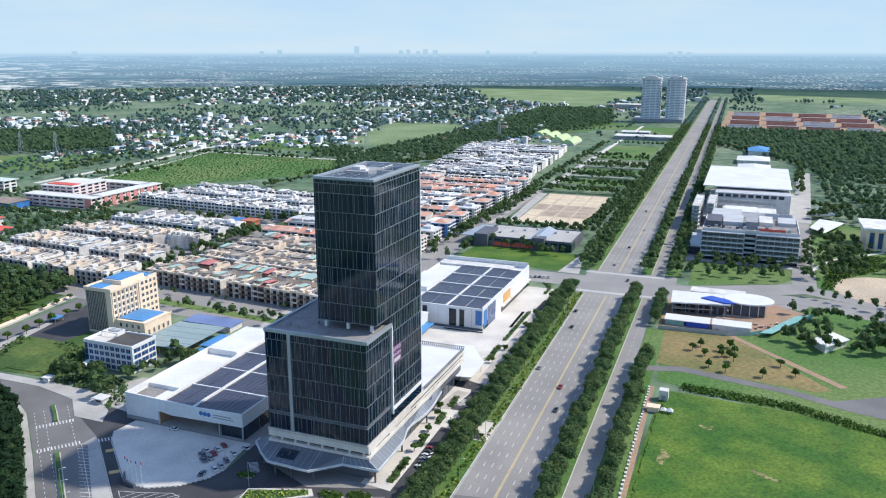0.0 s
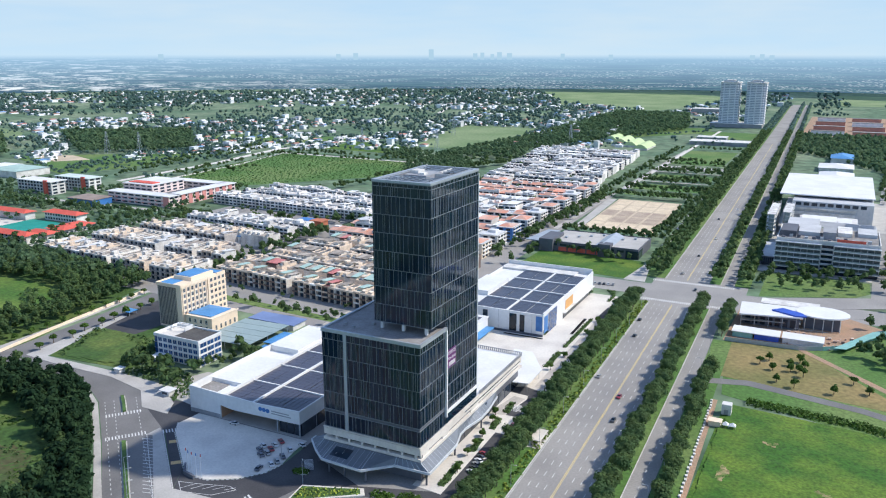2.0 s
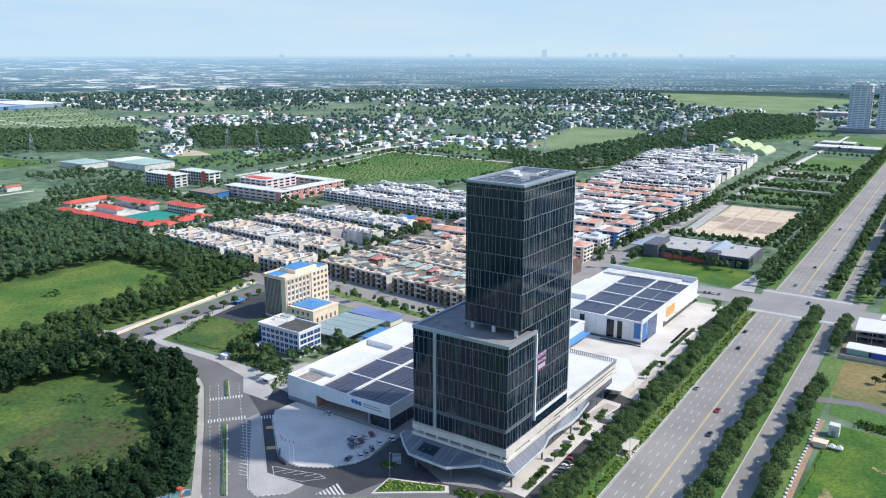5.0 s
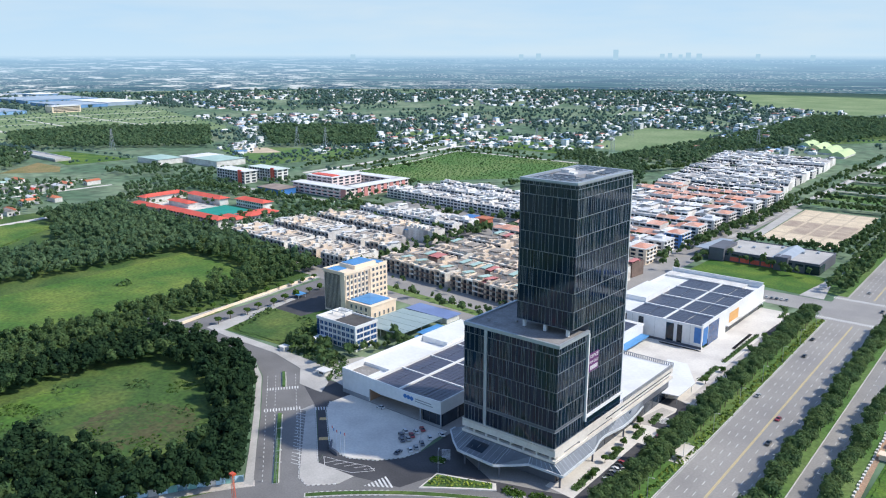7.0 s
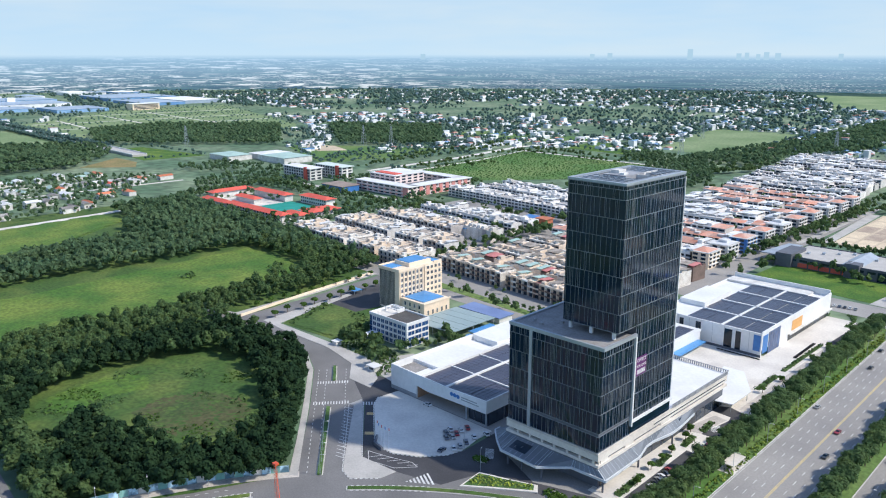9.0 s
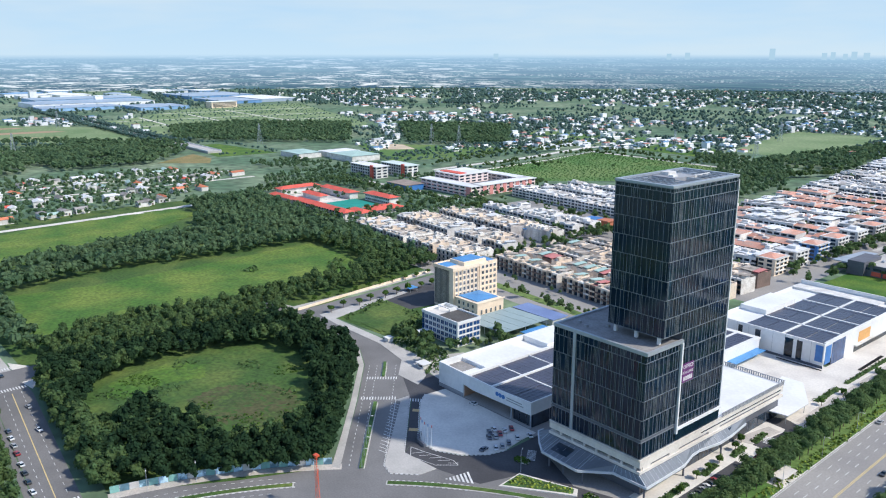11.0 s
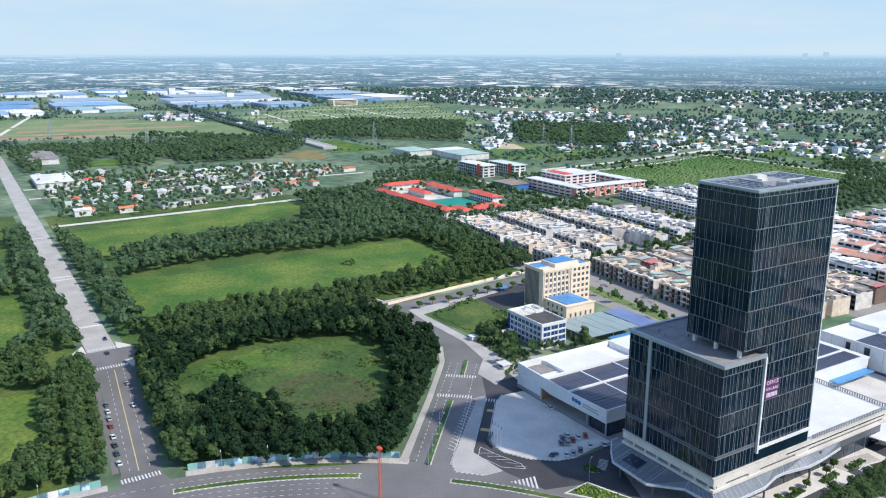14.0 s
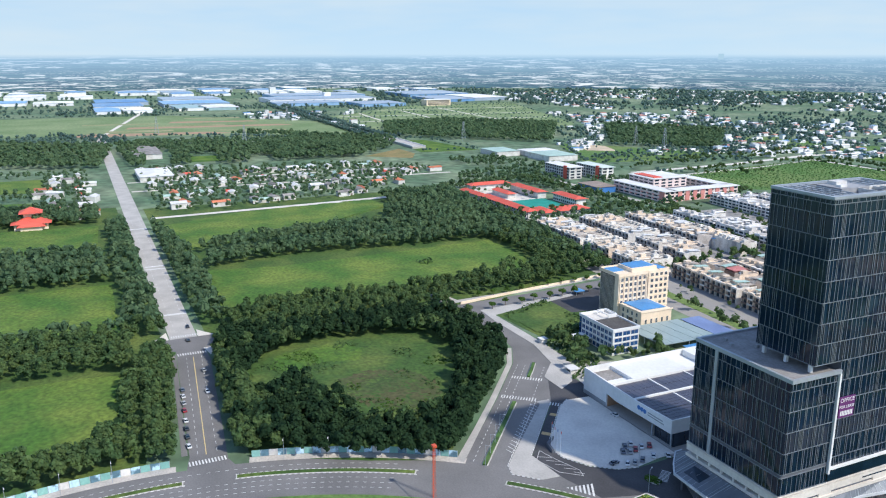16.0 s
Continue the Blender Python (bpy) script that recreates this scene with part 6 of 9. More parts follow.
part("roof_ridge", Acc().add([(-40, 366.5, 7.9), (-26, 366.5, 7.9), (-26, 410, 7.9), (-40, 410, 7.9), (-33, 366.5, 10.8), (-33, 410, 10.8)], [(0, 1, 4), (1, 2, 5, 4), (2, 3, 5), (3, 0, 4, 5), (3, 2, 1, 0)]), METAL, gb, "grey pitched rooflight")
part("glass_corner", Acc().box(-14, 365.5, .3, -4, 365.9, 6.8).box(-3.9, 366.5, .3, -3.6, 380, 6.8), GLASS_DARK, gb)
for i in range(5):
    x = -70 + i * 8
    part("red_panel", Acc().box(x, 365.6, .8, x + 6.8, 365.9, 4.0), ROOF_RED, gb)
# twin apartment towers
# Pale towers; haze is also put into their glass and wall colours.
HAZE_BAND = mat("pale_balcony_glass", (0.3, 0.36, 0.43), 0.25, (0.22, 0.27, 0.33), 0.1, 0.5, 0.2)
PALE_RENDER = mat("pale_grey_render", (0.78, 0.79, 0.8), 0.8, (0.7, 0.71, 0.73), 0.05, 0.3, 0.15)


def bowed(cx, w, y0, y1, k):
    """Plan of a tower with a bowed south front."""
    return [(cx + w * math.cos(a), y0 + k - k * math.sin(-a)) for a in [math.pi + math.pi * i / 10 for i in range(11)]] + [(cx + w, y1), (cx - w, y1)]


for cx in (-98, -44):
    t = thing("apartment_tower", (cx, 1625, 0), "tall pale grey apartment tower with a bowed front", "apartment tower", "twin towers")
    part("shaft", Acc().prism(bowed(cx, 20, 1606, 1645, 12), 8, 95), PALE_RENDER, t)
    part("crown", Acc().prism(bowed(cx, 21, 1604, 1646, 12), 95, 97.5), OFFWHITE, t)
    part("roof_block", Acc().box(cx - 9, 1616, 97.5, cx + 9, 1636, 102), OFFWHITE, t)
    part("roof_mast", Acc().box(cx - 14, 1612, 97.5, cx + 14, 1613, 100.5), METAL, t)
    for f in range(24):
        part("window_band", Acc().prism(bowed(cx, 20.15, 1605.8, 1644, 12), 10 + f * 3.55, 11.5 + f * 3.55), HAZE_BAND, t)
    for i in range(5):
        a = math.pi * (1.1 + .2 * i)
        part("pier", Acc().box(cx + 20 * math.cos(a) - .9, 1617.4 + 12 * math.sin(a), 8, cx + 20 * math.cos(a) + .9, 1619.5 + 12 * math.sin(a), 95.4), PALE_RENDER, t)
pd = thing("tower_podium", (-80, 1625, 0), "shared pale podium of the twin towers", "building")
part("wall", Acc().box(-134, 1603, .1, -26, 1660, 8), MID_GREY, pd)
part("roof", Acc().box(-135, 1602, 8, -25, 1661, 8.8), OFFWHITE, pd)
for x0, y0, x1, y1, h in ((-112, 1225, -12, 1262, 7), (-112, 1300, -60, 1330, 7), (-260, 1700, -200, 1760, 6), (-240, 2010, -150, 2060, 12)):
    t = thing("low_building", ((x0 + x1) / 2, y0, 0), "long low pale building", "building", "far low buildings")
    part("wall", Acc().box(x0, y0, .1, x1, y1, h - 1), MID_GREY, t)
    part("roof", Acc().box(x0 - 1, y0 - 1, h - 1, x1 + 1, y1 + 1, h), OFFWHITE, t)
PALE_GREEN_SHEET = mat("lime_green_sheet", (0.55, 0.68, 0.34), 0.6, (0.48, 0.6, 0.3), 0.03, 0.3, 0.15)
for i in range(4):
    t = thing("sports_dome", (-250 + i * 28, 1200 - i * 30, 0), "lime green arched sports hall", "sports hall", "sports halls")
    x0, y0 = -264 + i * 27, 1210 - i * 38
    ac = Acc()
    prof = [(x0 + 24 * k / 8, 3 + 7 * math.sin(math.pi * k / 8)) for k in range(9)]
    n = len(prof)
    ac.add([(x, y0, z) for x, z in prof] + [(x, y0 + 70, z) for x, z in prof], [(k, k + 1, k + 1 + n, k + n) for k in range(n - 1)] + [tuple(range(n)), tuple(reversed(range(n, 2 * n)))])
    part("roof", ac, PALE_GREEN_SHEET, t)
    part("wall", Acc().box(x0 + .5, y0 + .5, .1, x0 + 23.5, y0 + 69.5, 3), OFFWHITE, t)



# ---- town houses ----
GREY_RENDER = mat("grey_render", (0.46, 0.43, 0.41), 0.85, (0.34, 0.31, 0.29), 0.2, 1.2, 0.3, objvar=0.15)
BEIGE_RENDER = mat("beige_render", (0.82, 0.68, 0.54), 0.85, (0.64, 0.52, 0.41), 0.2, 1.2, 0.3, objvar=0.15)
WARM_WHITE = mat("stained_cream_render", (0.8, 0.77, 0.71), 0.85, (0.6, 0.55, 0.49), 0.25, 1.4, 0.35, objvar=0.2)
DECK = mat("stained_roof_deck", (0.42, 0.37, 0.32), 0.9, (0.22, 0.19, 0.16), 0.22, 1.4, 0.4, objvar=0.3)
BROWN_RENDER = mat("brown_render", (0.2, 0.14, 0.115), 0.85, (0.15, 0.11, 0.09), 0.2, 1.2, 0.3, objvar=0.15)
SHEET_WHITE = mat("white_roof_sheet", (0.74, 0.74, 0.74), 0.6, (0.6, 0.6, 0.6), 0.2, 1.0, 0.2, objvar=0.1)
SHEET_RED = mat("faded_red_sheet", (0.6, 0.22, 0.2), 0.7, (0.5, 0.18, 0.17), 0.2, 1.0, 0.2)
W = 5.2


def town_house(wall, trim, deck, extra, h=10.2, d=16.0, label="narrow three-storey town house with balconies and a flat roof"):
    """A house of a terrace: front on y = 0, towards -y."""
    t = thing("town_house", (0, 0, 0), label, "house", "terraced town houses")
    st = h / 3
    body = Acc().box(.04, 1.3, 0, W - .04, d, h - .1)
    body.box(.04, 0, 0, .4, 1.3, h - .4).box(W - .4, 0, 0, W - .04, 1.3, h - .4)
    part("wall", body, wall, t)
    part("roof_deck", Acc().box(.3, 1.5, h - .1, W - .3, d - .3, h + .05), deck, t)
    part("parapet", Acc().box(.04, 0, h - .4, W - .04, 1.5, h + .75).box(.04, d - .3, h - .1, W - .04, d, h + .6).box(.04, 1.5, h - .1, .3, d - .3, h + .6).box(W - .3, 1.5, h - .1, W - .04, d - .3, h + .6), wall, t)
    for f in (1, 2):
        part("balcony", Acc().box(.4, -.55, st * f - .25, W - .4, 1.3, st * f).box(.4, -.55, st * f, W - .4, -.4, st * f + .9), trim, t)
        part("window", Acc().box(1.0, 1.2, st * f + .2, W - 1.0, 1.32, st * f + 2.5), GLASS, t)
    part("shop_door", Acc().box(.7, 1.2, .1, W - .7, 1.32, 2.9), GLASS, t)
    if extra == "hood":
        part("stair_head", Acc().box(.8, 1.6, h, W - 1.6, 4.2, h + 1.9).box(.6, 1.4, h + 1.9, W - 1.4, 4.4, h + 2.15), wall, t)
    elif extra == "sheet":
        part("roof_sheet", Acc().add([(0.1, 5, h + 2.2), (W - .1, 5, h + 2.2), (W - .1, d - .5, h + 1.5), (.1, d - .5, h + 1.5), (.1, 5, h + 2.1), (W - .1, 5, h + 2.1), (W - .1, d - .5, h + 1.4), (.1, d - .5, h + 1.4)], [(0, 1, 2, 3), (7, 6, 5, 4), (0, 4, 5, 1), (1, 5, 6, 2), (2, 6, 7, 3), (3, 7, 4, 0)]), deck, t)
        part("stair_head", Acc().box(1, 5.5, h, W - 1, 11, h + 1.7), wall, t)
    else:
        part("stair_head", Acc().box(1, 8, h, W - 1, 12.5, h + 2.4), wall, t)
        part("water_tank", Acc().tube((W / 2 - .8, 13.5, h + 1.0), (W / 2 + .8, 13.5, h + 1.0), .55, .55, 8).box(W / 2 - .7, 13, h, W / 2 + .7, 14, h + .5), METAL, t)
    return t


KINDS = {
    "white": [town_house(WARM_WHITE, GREY_RENDER, DECK, "hood", label="narrow white town house with a hooded stair head"), town_house(GREY_RENDER, OFFWHITE, DECK, "hood", 10.4, label="narrow grey town house with a white stair hood"), town_house(WARM_WHITE, GREY_RENDER, ROOF_GREY, "tank", label="narrow white town house with a roof tank"), town_house(BEIGE_RENDER, GREY_RENDER, DECK, "tank", 11.4, label="narrow beige town house with a stained roof"), town_house(OFFWHITE, GREY_RENDER, SHEET_WHITE, "sheet", label="narrow white town house under pale roof sheets")],
    "brown": [town_house(BEIGE_RENDER, BROWN_RENDER, DECK, "tank", label="narrow beige town house with brown balconies"), town_house(WARM_WHITE, BROWN_RENDER, DECK, "sheet", label="narrow white town house with brown balconies and grey roof"), town_house(BEIGE_RENDER, OFFWHITE, ROOF_GREEN, "sheet", 10.8, label="narrow beige town house with pale green roof sheets"), town_house(BROWN_RENDER, BEIGE_RENDER, SHEET_RED, "sheet", label="narrow brown town house with faded red roof sheets"), town_house(BEIGE_RENDER, BROWN_RENDER, ROOF_GREY, "hood", label="narrow beige town house with brown balconies and stair hood")],
}
used = set()
hr = random.Random(5)


def put_house(kind, pick, m):
    t = KINDS[kind][pick]
    if t.name in used:
        return copy_thing(t, m)
    used.add(t.name)
    t.matrix_basis = m
    return t


def turned(cx, cy, deg):
    return Matrix.Translation((cx, cy, 0)) @ Matrix.Rotation(radians(deg), 4, "Z") @ Matrix.Translation((-cx, -cy, 0))


def terrace(kind, weights, x0, x1, y, back, frame_m, gaps=()):
    x = x0
    n = len(KINDS[kind])
    while x < x1:
        if not any(a < x < b for a, b in gaps):
            pick = hr.choices(range(n), weights)[0]
            m = pose(x + W, y, 0, 0, 0, 180) if back else pose(x, y, 0)
            put_house(kind, pick, frame_m @ m)
        x += W


WM = turned(-360, 165, -3.2)
for y, back, x0, x1 in ((156, 0, -440, -284), (188, 1, -440, -284), (203, 0, -436, -288), (235, 1, -436, -300), (250, 0, -432, -330), (282, 1, -420, -296)):
    terrace("white", (5, 3, 3, 2, 1), x0, x1, y, back, WM, ((-360, -352), (-318, -313)) if y < 240 else ())
CM = turned(-190, 200, -5.0)
for y, back, x0, x1 in ((166, 0, -262, -112), (206, 1, -262, -112), (212, 0, -256, -112), (250, 1, -256, -112), (258, 0, -258, -116), (296, 1, -250, -120)):
    terrace("brown", (5, 5, 1.4, .8, 4), x0, x1, y, back, CM, ((-199, -193),) if y < 170 else ((-222, -216),))


def plain_terraces(name, rows, wallm, roofm, label, frame_m, w=5.2, d=15, h=10.0, seed=3, gable=0.0, spread=1.4, block=1):
    """Terraces farther off: walls with balconies and windows, and roofs, each in one mesh."""
    g = random.Random(seed)
    wa, ro, gl, pale = Acc(), Acc(), Acc(), Acc()
    for y, x0, x1 in rows:
        x, left = x0, 0
        while x < x1:
            ww = w * g.uniform(.8, 1.25)
            if left <= 0:
                left = g.randint(1, block) if block > 1 else 1
                top, deep, q = h + g.uniform(-spread, spread), d * g.uniform(.8, 1.05), g.random()
            left -= 1
            if g.random() < (.97 if block > 1 else .9):
                hh, dd = top, deep
                wa.box(x, y, .1, x + ww - .1, y + dd, hh)
                if g.random() < (.5 if q < gable else .65):
                    k = g.uniform(2, dd * .5)
                    wa.box(x + .5, y + k, hh, x + ww - g.uniform(.6, 2), y + k + g.uniform(2.5, 5), hh + g.uniform(1.4, 2.8))
                for f in (3.2, 6.5):
                    if g.random() < .7:
                        wa.box(x, y - .9, f, x + ww - .1, y, f + .8)
                if q < gable:
                    e = [y - .6, y + dd * .5, y + dd + .6]
                    ro.add([(x - .1, e[0], hh), (x + ww, e[0], hh), (x + ww, e[2], hh), (x - .1, e[2], hh), (x - .1, e[1], hh + 1.3), (x + ww, e[1], hh + 1.3)], [(0, 1, 5, 4), (1, 2, 5), (2, 3, 4, 5), (3, 0, 4), (3, 2, 1, 0)])
                elif q < gable + .3:
                    z = hh + g.uniform(.4, 2.4)
                    pale.box(x + .1, y + g.uniform(.2, 5), z, x + ww - .2, y + dd - .3, z + .2)
                    wa.box(x + .4, y + dd - 1.2, hh, x + ww - .5, y + dd - .8, z).box(x + .4, y + 5.2, hh, x + ww - .5, y + 5.5, z)
                else:
                    ro.box(x + .3, y + .3, hh - .02, x + ww - .4, y + dd - .3, hh + .1)
                    pale.box(x, y, hh + .1, x + ww - .1, y + .3, hh + .8)
                for f in range(3):
                    gl.box(x + .8, y - .06, 1 + f * 3.2, x + ww - .9, y + .02, 2.8 + f * 3.2)
                    gl.box(x + 1, y + dd - .02, 1 + f * 3.2, x + ww - 1.1, y + dd + .06, 2.7 + f * 3.2)
            x += ww
    t = []
    for nm, acc, m in ((name, wa, wallm), (name + "_roof", ro, roofm), (name + "_sheet", pale, SHEET_ISLE), (name + "_window", gl, GLASS)):
        if not acc.v:
            continue
        ob = new(nm, mesh_of(nm, acc, m))
        ob.matrix_basis = frame_m
        t.append(tagged(ob, label, "houses", kind="stuff"))
    return t


SHEET_ISLE = mat("mixed_pale_sheets", (0.82, 0.82, 0.81), 0.7, (0.62, 0.63, 0.64), 0.1, 1.0, 0.25, island=0.2)
WHITE_ISLE = mat("white_house_paint", (0.8, 0.78, 0.75), 0.75, (0.62, 0.59, 0.56), 0.12, 1.0, 0.3, island=0.22)
ROOF_ISLE = mat("mixed_grey_roofs", (0.6, 0.575, 0.55), 0.85, (0.4, 0.37, 0.34), 0.12, 1.0, 0.35, island=0.35)
ORANGE_ISLE = mat("mixed_orange_roofs", (0.62, 0.26, 0.17), 0.8, (0.55, 0.38, 0.31), 0.08, 1.0, 0.3, island=0.3)
plain_terraces("far_terrace", [(y, -476 + (y - 398) * .1, -272) for y in (398, 414, 438, 454, 478)], WHITE_ISLE, ROOF_ISLE, "dense far terraces of white houses", turned(-370, 430, -4), h=9.0, seed=4, block=4)
plain_terraces("near_terrace", [(302, -420, -300), (322, -400, -300)], WHITE_ISLE, ROOF_ISLE, "white terraces behind the first rows", turned(-360, 300, -3), seed=8)
plain_terraces("orange_terrace", [(y, -262, -132) for y in (312, 346, 380, 414, 450, 484, 520, 556, 592, 626)], WHITE_ISLE, ORANGE_ISLE, "white terraces with orange tiled roofs", Matrix.Identity(4), 6.2, 21, 10.4, 6, .6, 1.4, 5)
plain_terraces("white_terrace", [(y, -270 - (y - 660) * .13, -134 - (y - 660) * .06) for y in range(660, 1010, 24)], WHITE_ISLE, ROOF_ISLE, "pale terraces far off beside the boulevard", Matrix.Identity(4), 6.5, 18.5, 8.8, 7, .14, 1.8, 5)

# corner houses facing the boulevard side
for i, (y, m) in enumerate(((318, CREAM), (350, OFFWHITE), (384, BLUE_SIGN), (420, OFFWHITE), (456, OFFWHITE), (492, GREY_RENDER), (530, OFFWHITE), (566, OFFWHITE), (602, OFFWHITE), (638, OFFWHITE))):
    t = thing("corner_house", (-124, y, 0), "four-storey corner house with a balcony on each floor", "house", "corner houses")
    part("wall", Acc().box(-131, y - 6, .1, -116, y + 14, 12.5), m, t)
    part("cornice", Acc().box(-131.5, y - 6.5, 12.5, -115.5, y + 14.5, 13), OFFWHITE, t)
    if i % 3 != 1:
        hip(t, -130, y - 5, -117, y + 13, 13, 14.6, ORANGE_ISLE)
    else:
        part("roof", Acc().box(-130.5, y - 5.5, 13, -116.5, y + 13.5, 13.3).box(-128, y + 2, 13.3, -121, y + 9, 15.4), SHEET_WHITE, t)
    for f in range(4):
        part("balcony", Acc().box(-116, y - 5, 3.1 * f + 3.0, -114.8, y + 13, 3.1 * f + 3.7), OFFWHITE, t)
        window_grid(t, (-116, y - 5), (-116, y + 13), 1, 3, GLASS, .6, .6, 3.1 * f, 3.1, sill=False)
        window_grid(t, (-130, y - 6), (-117, y - 6), 1, 2, GLASS, .6, .6, 3.1 * f, 3.1, sill=False)
solid("boundary_wall", Acc().strip([(-272, 6), (-281, 64), (-289, 128)], .35, .1, 1.7), CREAM, "low cream boundary wall along the side street", "wall", "structure")
# paved lanes of the quarter
flat("school_street", [[(-670, 168), (-486, 163), (-478, 163), (-470, 330), (-476, 330), (-484, 171), (-670, 176)], [(-690, 336), (-500, 342), (-500, 350), (-690, 344)]], 0.1, CONCRETE, "pale street round the school grounds", "road")
flat("quarter_street", [rect(-450, 130, -290, 400), rect(-288, 128, -110, 345), rect(-270, 345, -108, 660)], 0.05, ASPHALT_OLD, "worn grey lanes between the terraces", "road", depth=0.05)
flat("quarter_avenue_road", [[(-290, 126), (-282, 128), (-100, 118), (-100, 132), (-280, 146), (-290, 146)], [(-112, 240), (-90, 240), (-96, 640), (-114, 640)]], 0.09, ASPHALT_OLD, "grey street along the terraces", "road")
flat("bank_lawn", [[(-262, 140), (-110, 130), (-110, 137), (-262, 149)]], 0.14, GRASS, "narrow strip of grass along the street", "grass")



# ---- single trees ----
def tree_template(h, r, seed, leafm, label, count=230, size=0.62, group="boulevard trees"):
    t = thing("tree", (0, 0, 0), label, "tree", group)
    bl = crown_blobs(h, r, seed, 7)
    tr = Acc().tube((0, 0, 0), (0.05, 0, h * .42), .22, .15, 7)
    for x, y, z, rx, ry, rz in bl[1:5]:
        tr.tube((0.05, 0, h * .36), (x * .8, y * .8, z), .1, .04, 5)
    part("trunk", tr, BARK, t)
    v1, f1 = leaf_cloud(bl, count, size, seed + 1)
    v2, f2 = ico_blob(bl, .8)
    cr = new("crown", np_mesh("crown", np.vstack([v1, v2]), np.vstack([f1, f2 + len(v1)]), leafm))
    cr.parent = t
    return t


TREES = [tree_template(10.5 + .8 * k, 4.1 + .3 * k, 200 + 10 * k, LEAF, "round-crowned green street tree on the grass verge", 620, .44) for k in range(4)]
SMALL = [tree_template(4.6 + .5 * k, 1.9 + .2 * k, 300 + 10 * k, LEAF_LIGHT, "small light green tree with a thin trunk", 130, .42, "small park trees") for k in range(2)]
fresh = set()


def plant(t, x, y, s=1.0, z=0.1):
    m = Matrix.Translation((x, y, z)) @ Matrix.Rotation(rng.uniform(0, 6.28), 4, "Z")
    if t.name in fresh:
        o = copy_thing(t, m)
    else:
        fresh.add(t.name)
        t.matrix_basis = m
        o = t
    o.scale = (s * rng.uniform(.9, 1.12), s * rng.uniform(.9, 1.12), s * rng.uniform(.88, 1.15))
    return o


for y in np.arange(-30, 262, 6.0):
    plant(TREES[int(rng.integers(4))], BX(22.0, y) + rng.uniform(-.6, .6), y + rng.uniform(-1, 1), .84)
    plant(TREES[int(rng.integers(4))], BX(26.2, y) + rng.uniform(-.6, .6), y + 3 + rng.uniform(-1, 1), .84)
for y in np.arange(-40, 264, 4.6):
    plant(TREES[int(rng.integers(4))], BX(67.2, y) + rng.uniform(-1.1, 1.1), y + rng.uniform(-1, 1), .95)
for y in np.arange(-40, 150, 4.6):
    plant(TREES[int(rng.integers(4))], BX(86.2, y) + rng.uniform(-1.6, 1.0), y + rng.uniform(-1, 1), .85)
for y in np.arange(212, 262, 5.5):
    plant(TREES[int(rng.integers(4))], BX(84.5, y), y, .85)
spots = []
for y in np.arange(326, 1500, 6.5):
    for u in (19, 25.5, 30, 66, 69.5, 84, 90):
        spots.append((BX(u, y) + rng.uniform(-1.2, 1.2), y + rng.uniform(-1.5, 1.5)))
forest("avenue_tree_row", spots, LEAF, "long rows of street trees along the far boulevard", MID_KINDS, size=1.0)
spots = []
for y in np.arange(1500, 2500, 11):
    for u in (20, 29, 67, 87):
        spots.append((BX(u, y), y))
forest("far_tree_row", spots, LEAF_FAR_HAZE, "far rows of street trees along the boulevard", LIGHT_KINDS, 1.15)
side = []
for k in np.arange(0, 1, .036):
    for o in (-6.5, -11, -15):
        side.append((-138 - 124 * k + rng.uniform(-1, 1), -180.5 + 9.5 * k + o + rng.uniform(-1, 1)))
    for o in (5.5, 9.5):
        side.append((-131 - 114 * k + rng.uniform(-1, 1), -166.5 + 11 * k + o + rng.uniform(-1, 1)))
side += [(-131 - rng.uniform(0, 14), -157 - rng.uniform(0, 5)) for _ in range(14)]
forest("avenue_side_tree", side, LEAF, "street trees close along the west avenue", size=.92)
edge = []
line = [(-91.4, -84.2), (-113, -65.1), (-136.9, -44.6), (-171.4, -16.2), (-191, -5.7)]
for (x0, y0), (x1, y1) in zip(line, line[1:]):
    n = int(math.hypot(x1 - x0, y1 - y0) / 3.4)
    for k in range(n):
        for o in (2.4, 5.2, 8.0):
            edge.append((x0 + (x1 - x0) * k / n - .655 * o + rng.uniform(-.7, .7), y0 + (y1 - y0) * k / n - .756 * o + rng.uniform(-.7, .7)))
forest("street_edge_trees", [p for p in edge if math.hypot(p[0] - 74, p[1] + 206) > 206], LEAF_DARK_SHADE, "dark trees close along the side street", size=.95)
# trees among the houses and around the plots
mixed = []


def tree_lines(*rows):
    """Loose lines of trees: from, to, number."""
    for a, b, n in rows:
        for _ in range(n):
            k = rng.uniform(0, 1)
            mixed.append((a[0] + (b[0] - a[0]) * k + rng.uniform(-4, 4), a[1] + (b[1] - a[1]) * k + rng.uniform(-4, 4)))


tree_lines(((-285, 130), (-285, 330), 26), ((-276, 150), (-270, 330), 22), ((-440, 146), (-290, 138), 16), ((-262, 136), (-110, 126), 18), ((-112, 330), (-104, 650), 46), ((-118, 640), (-300, 655), 22), ((-100, 455), (-98, 640), 30), ((-96, 440), (-5, 440), 18), ((-90, 640), (-10, 645), 24), ((-8, 455), (4, 640), 34), ((-90, 372), (-84, 330), 8), ((-60, 364), (-10, 350), 7))
tree_lines(((-480, 300), (-300, 385), 60), ((-470, 345), (-310, 300), 60), ((-490, 330), (-480, 250), 20), ((-500, 170), (-500, 300), 26), ((-640, 165), (-480, 160), 30), ((-690, 300), (-500, 320), 60), ((-505, 360), (-505, 480), 24), ((-680, 200), (-700, 330), 40), ((-300, 400), (-262, 500), 24), ((-262, 650), (-262, 420), 30), ((0, 700), (-110, 700), 30), ((0, 760), (-110, 765), 34))
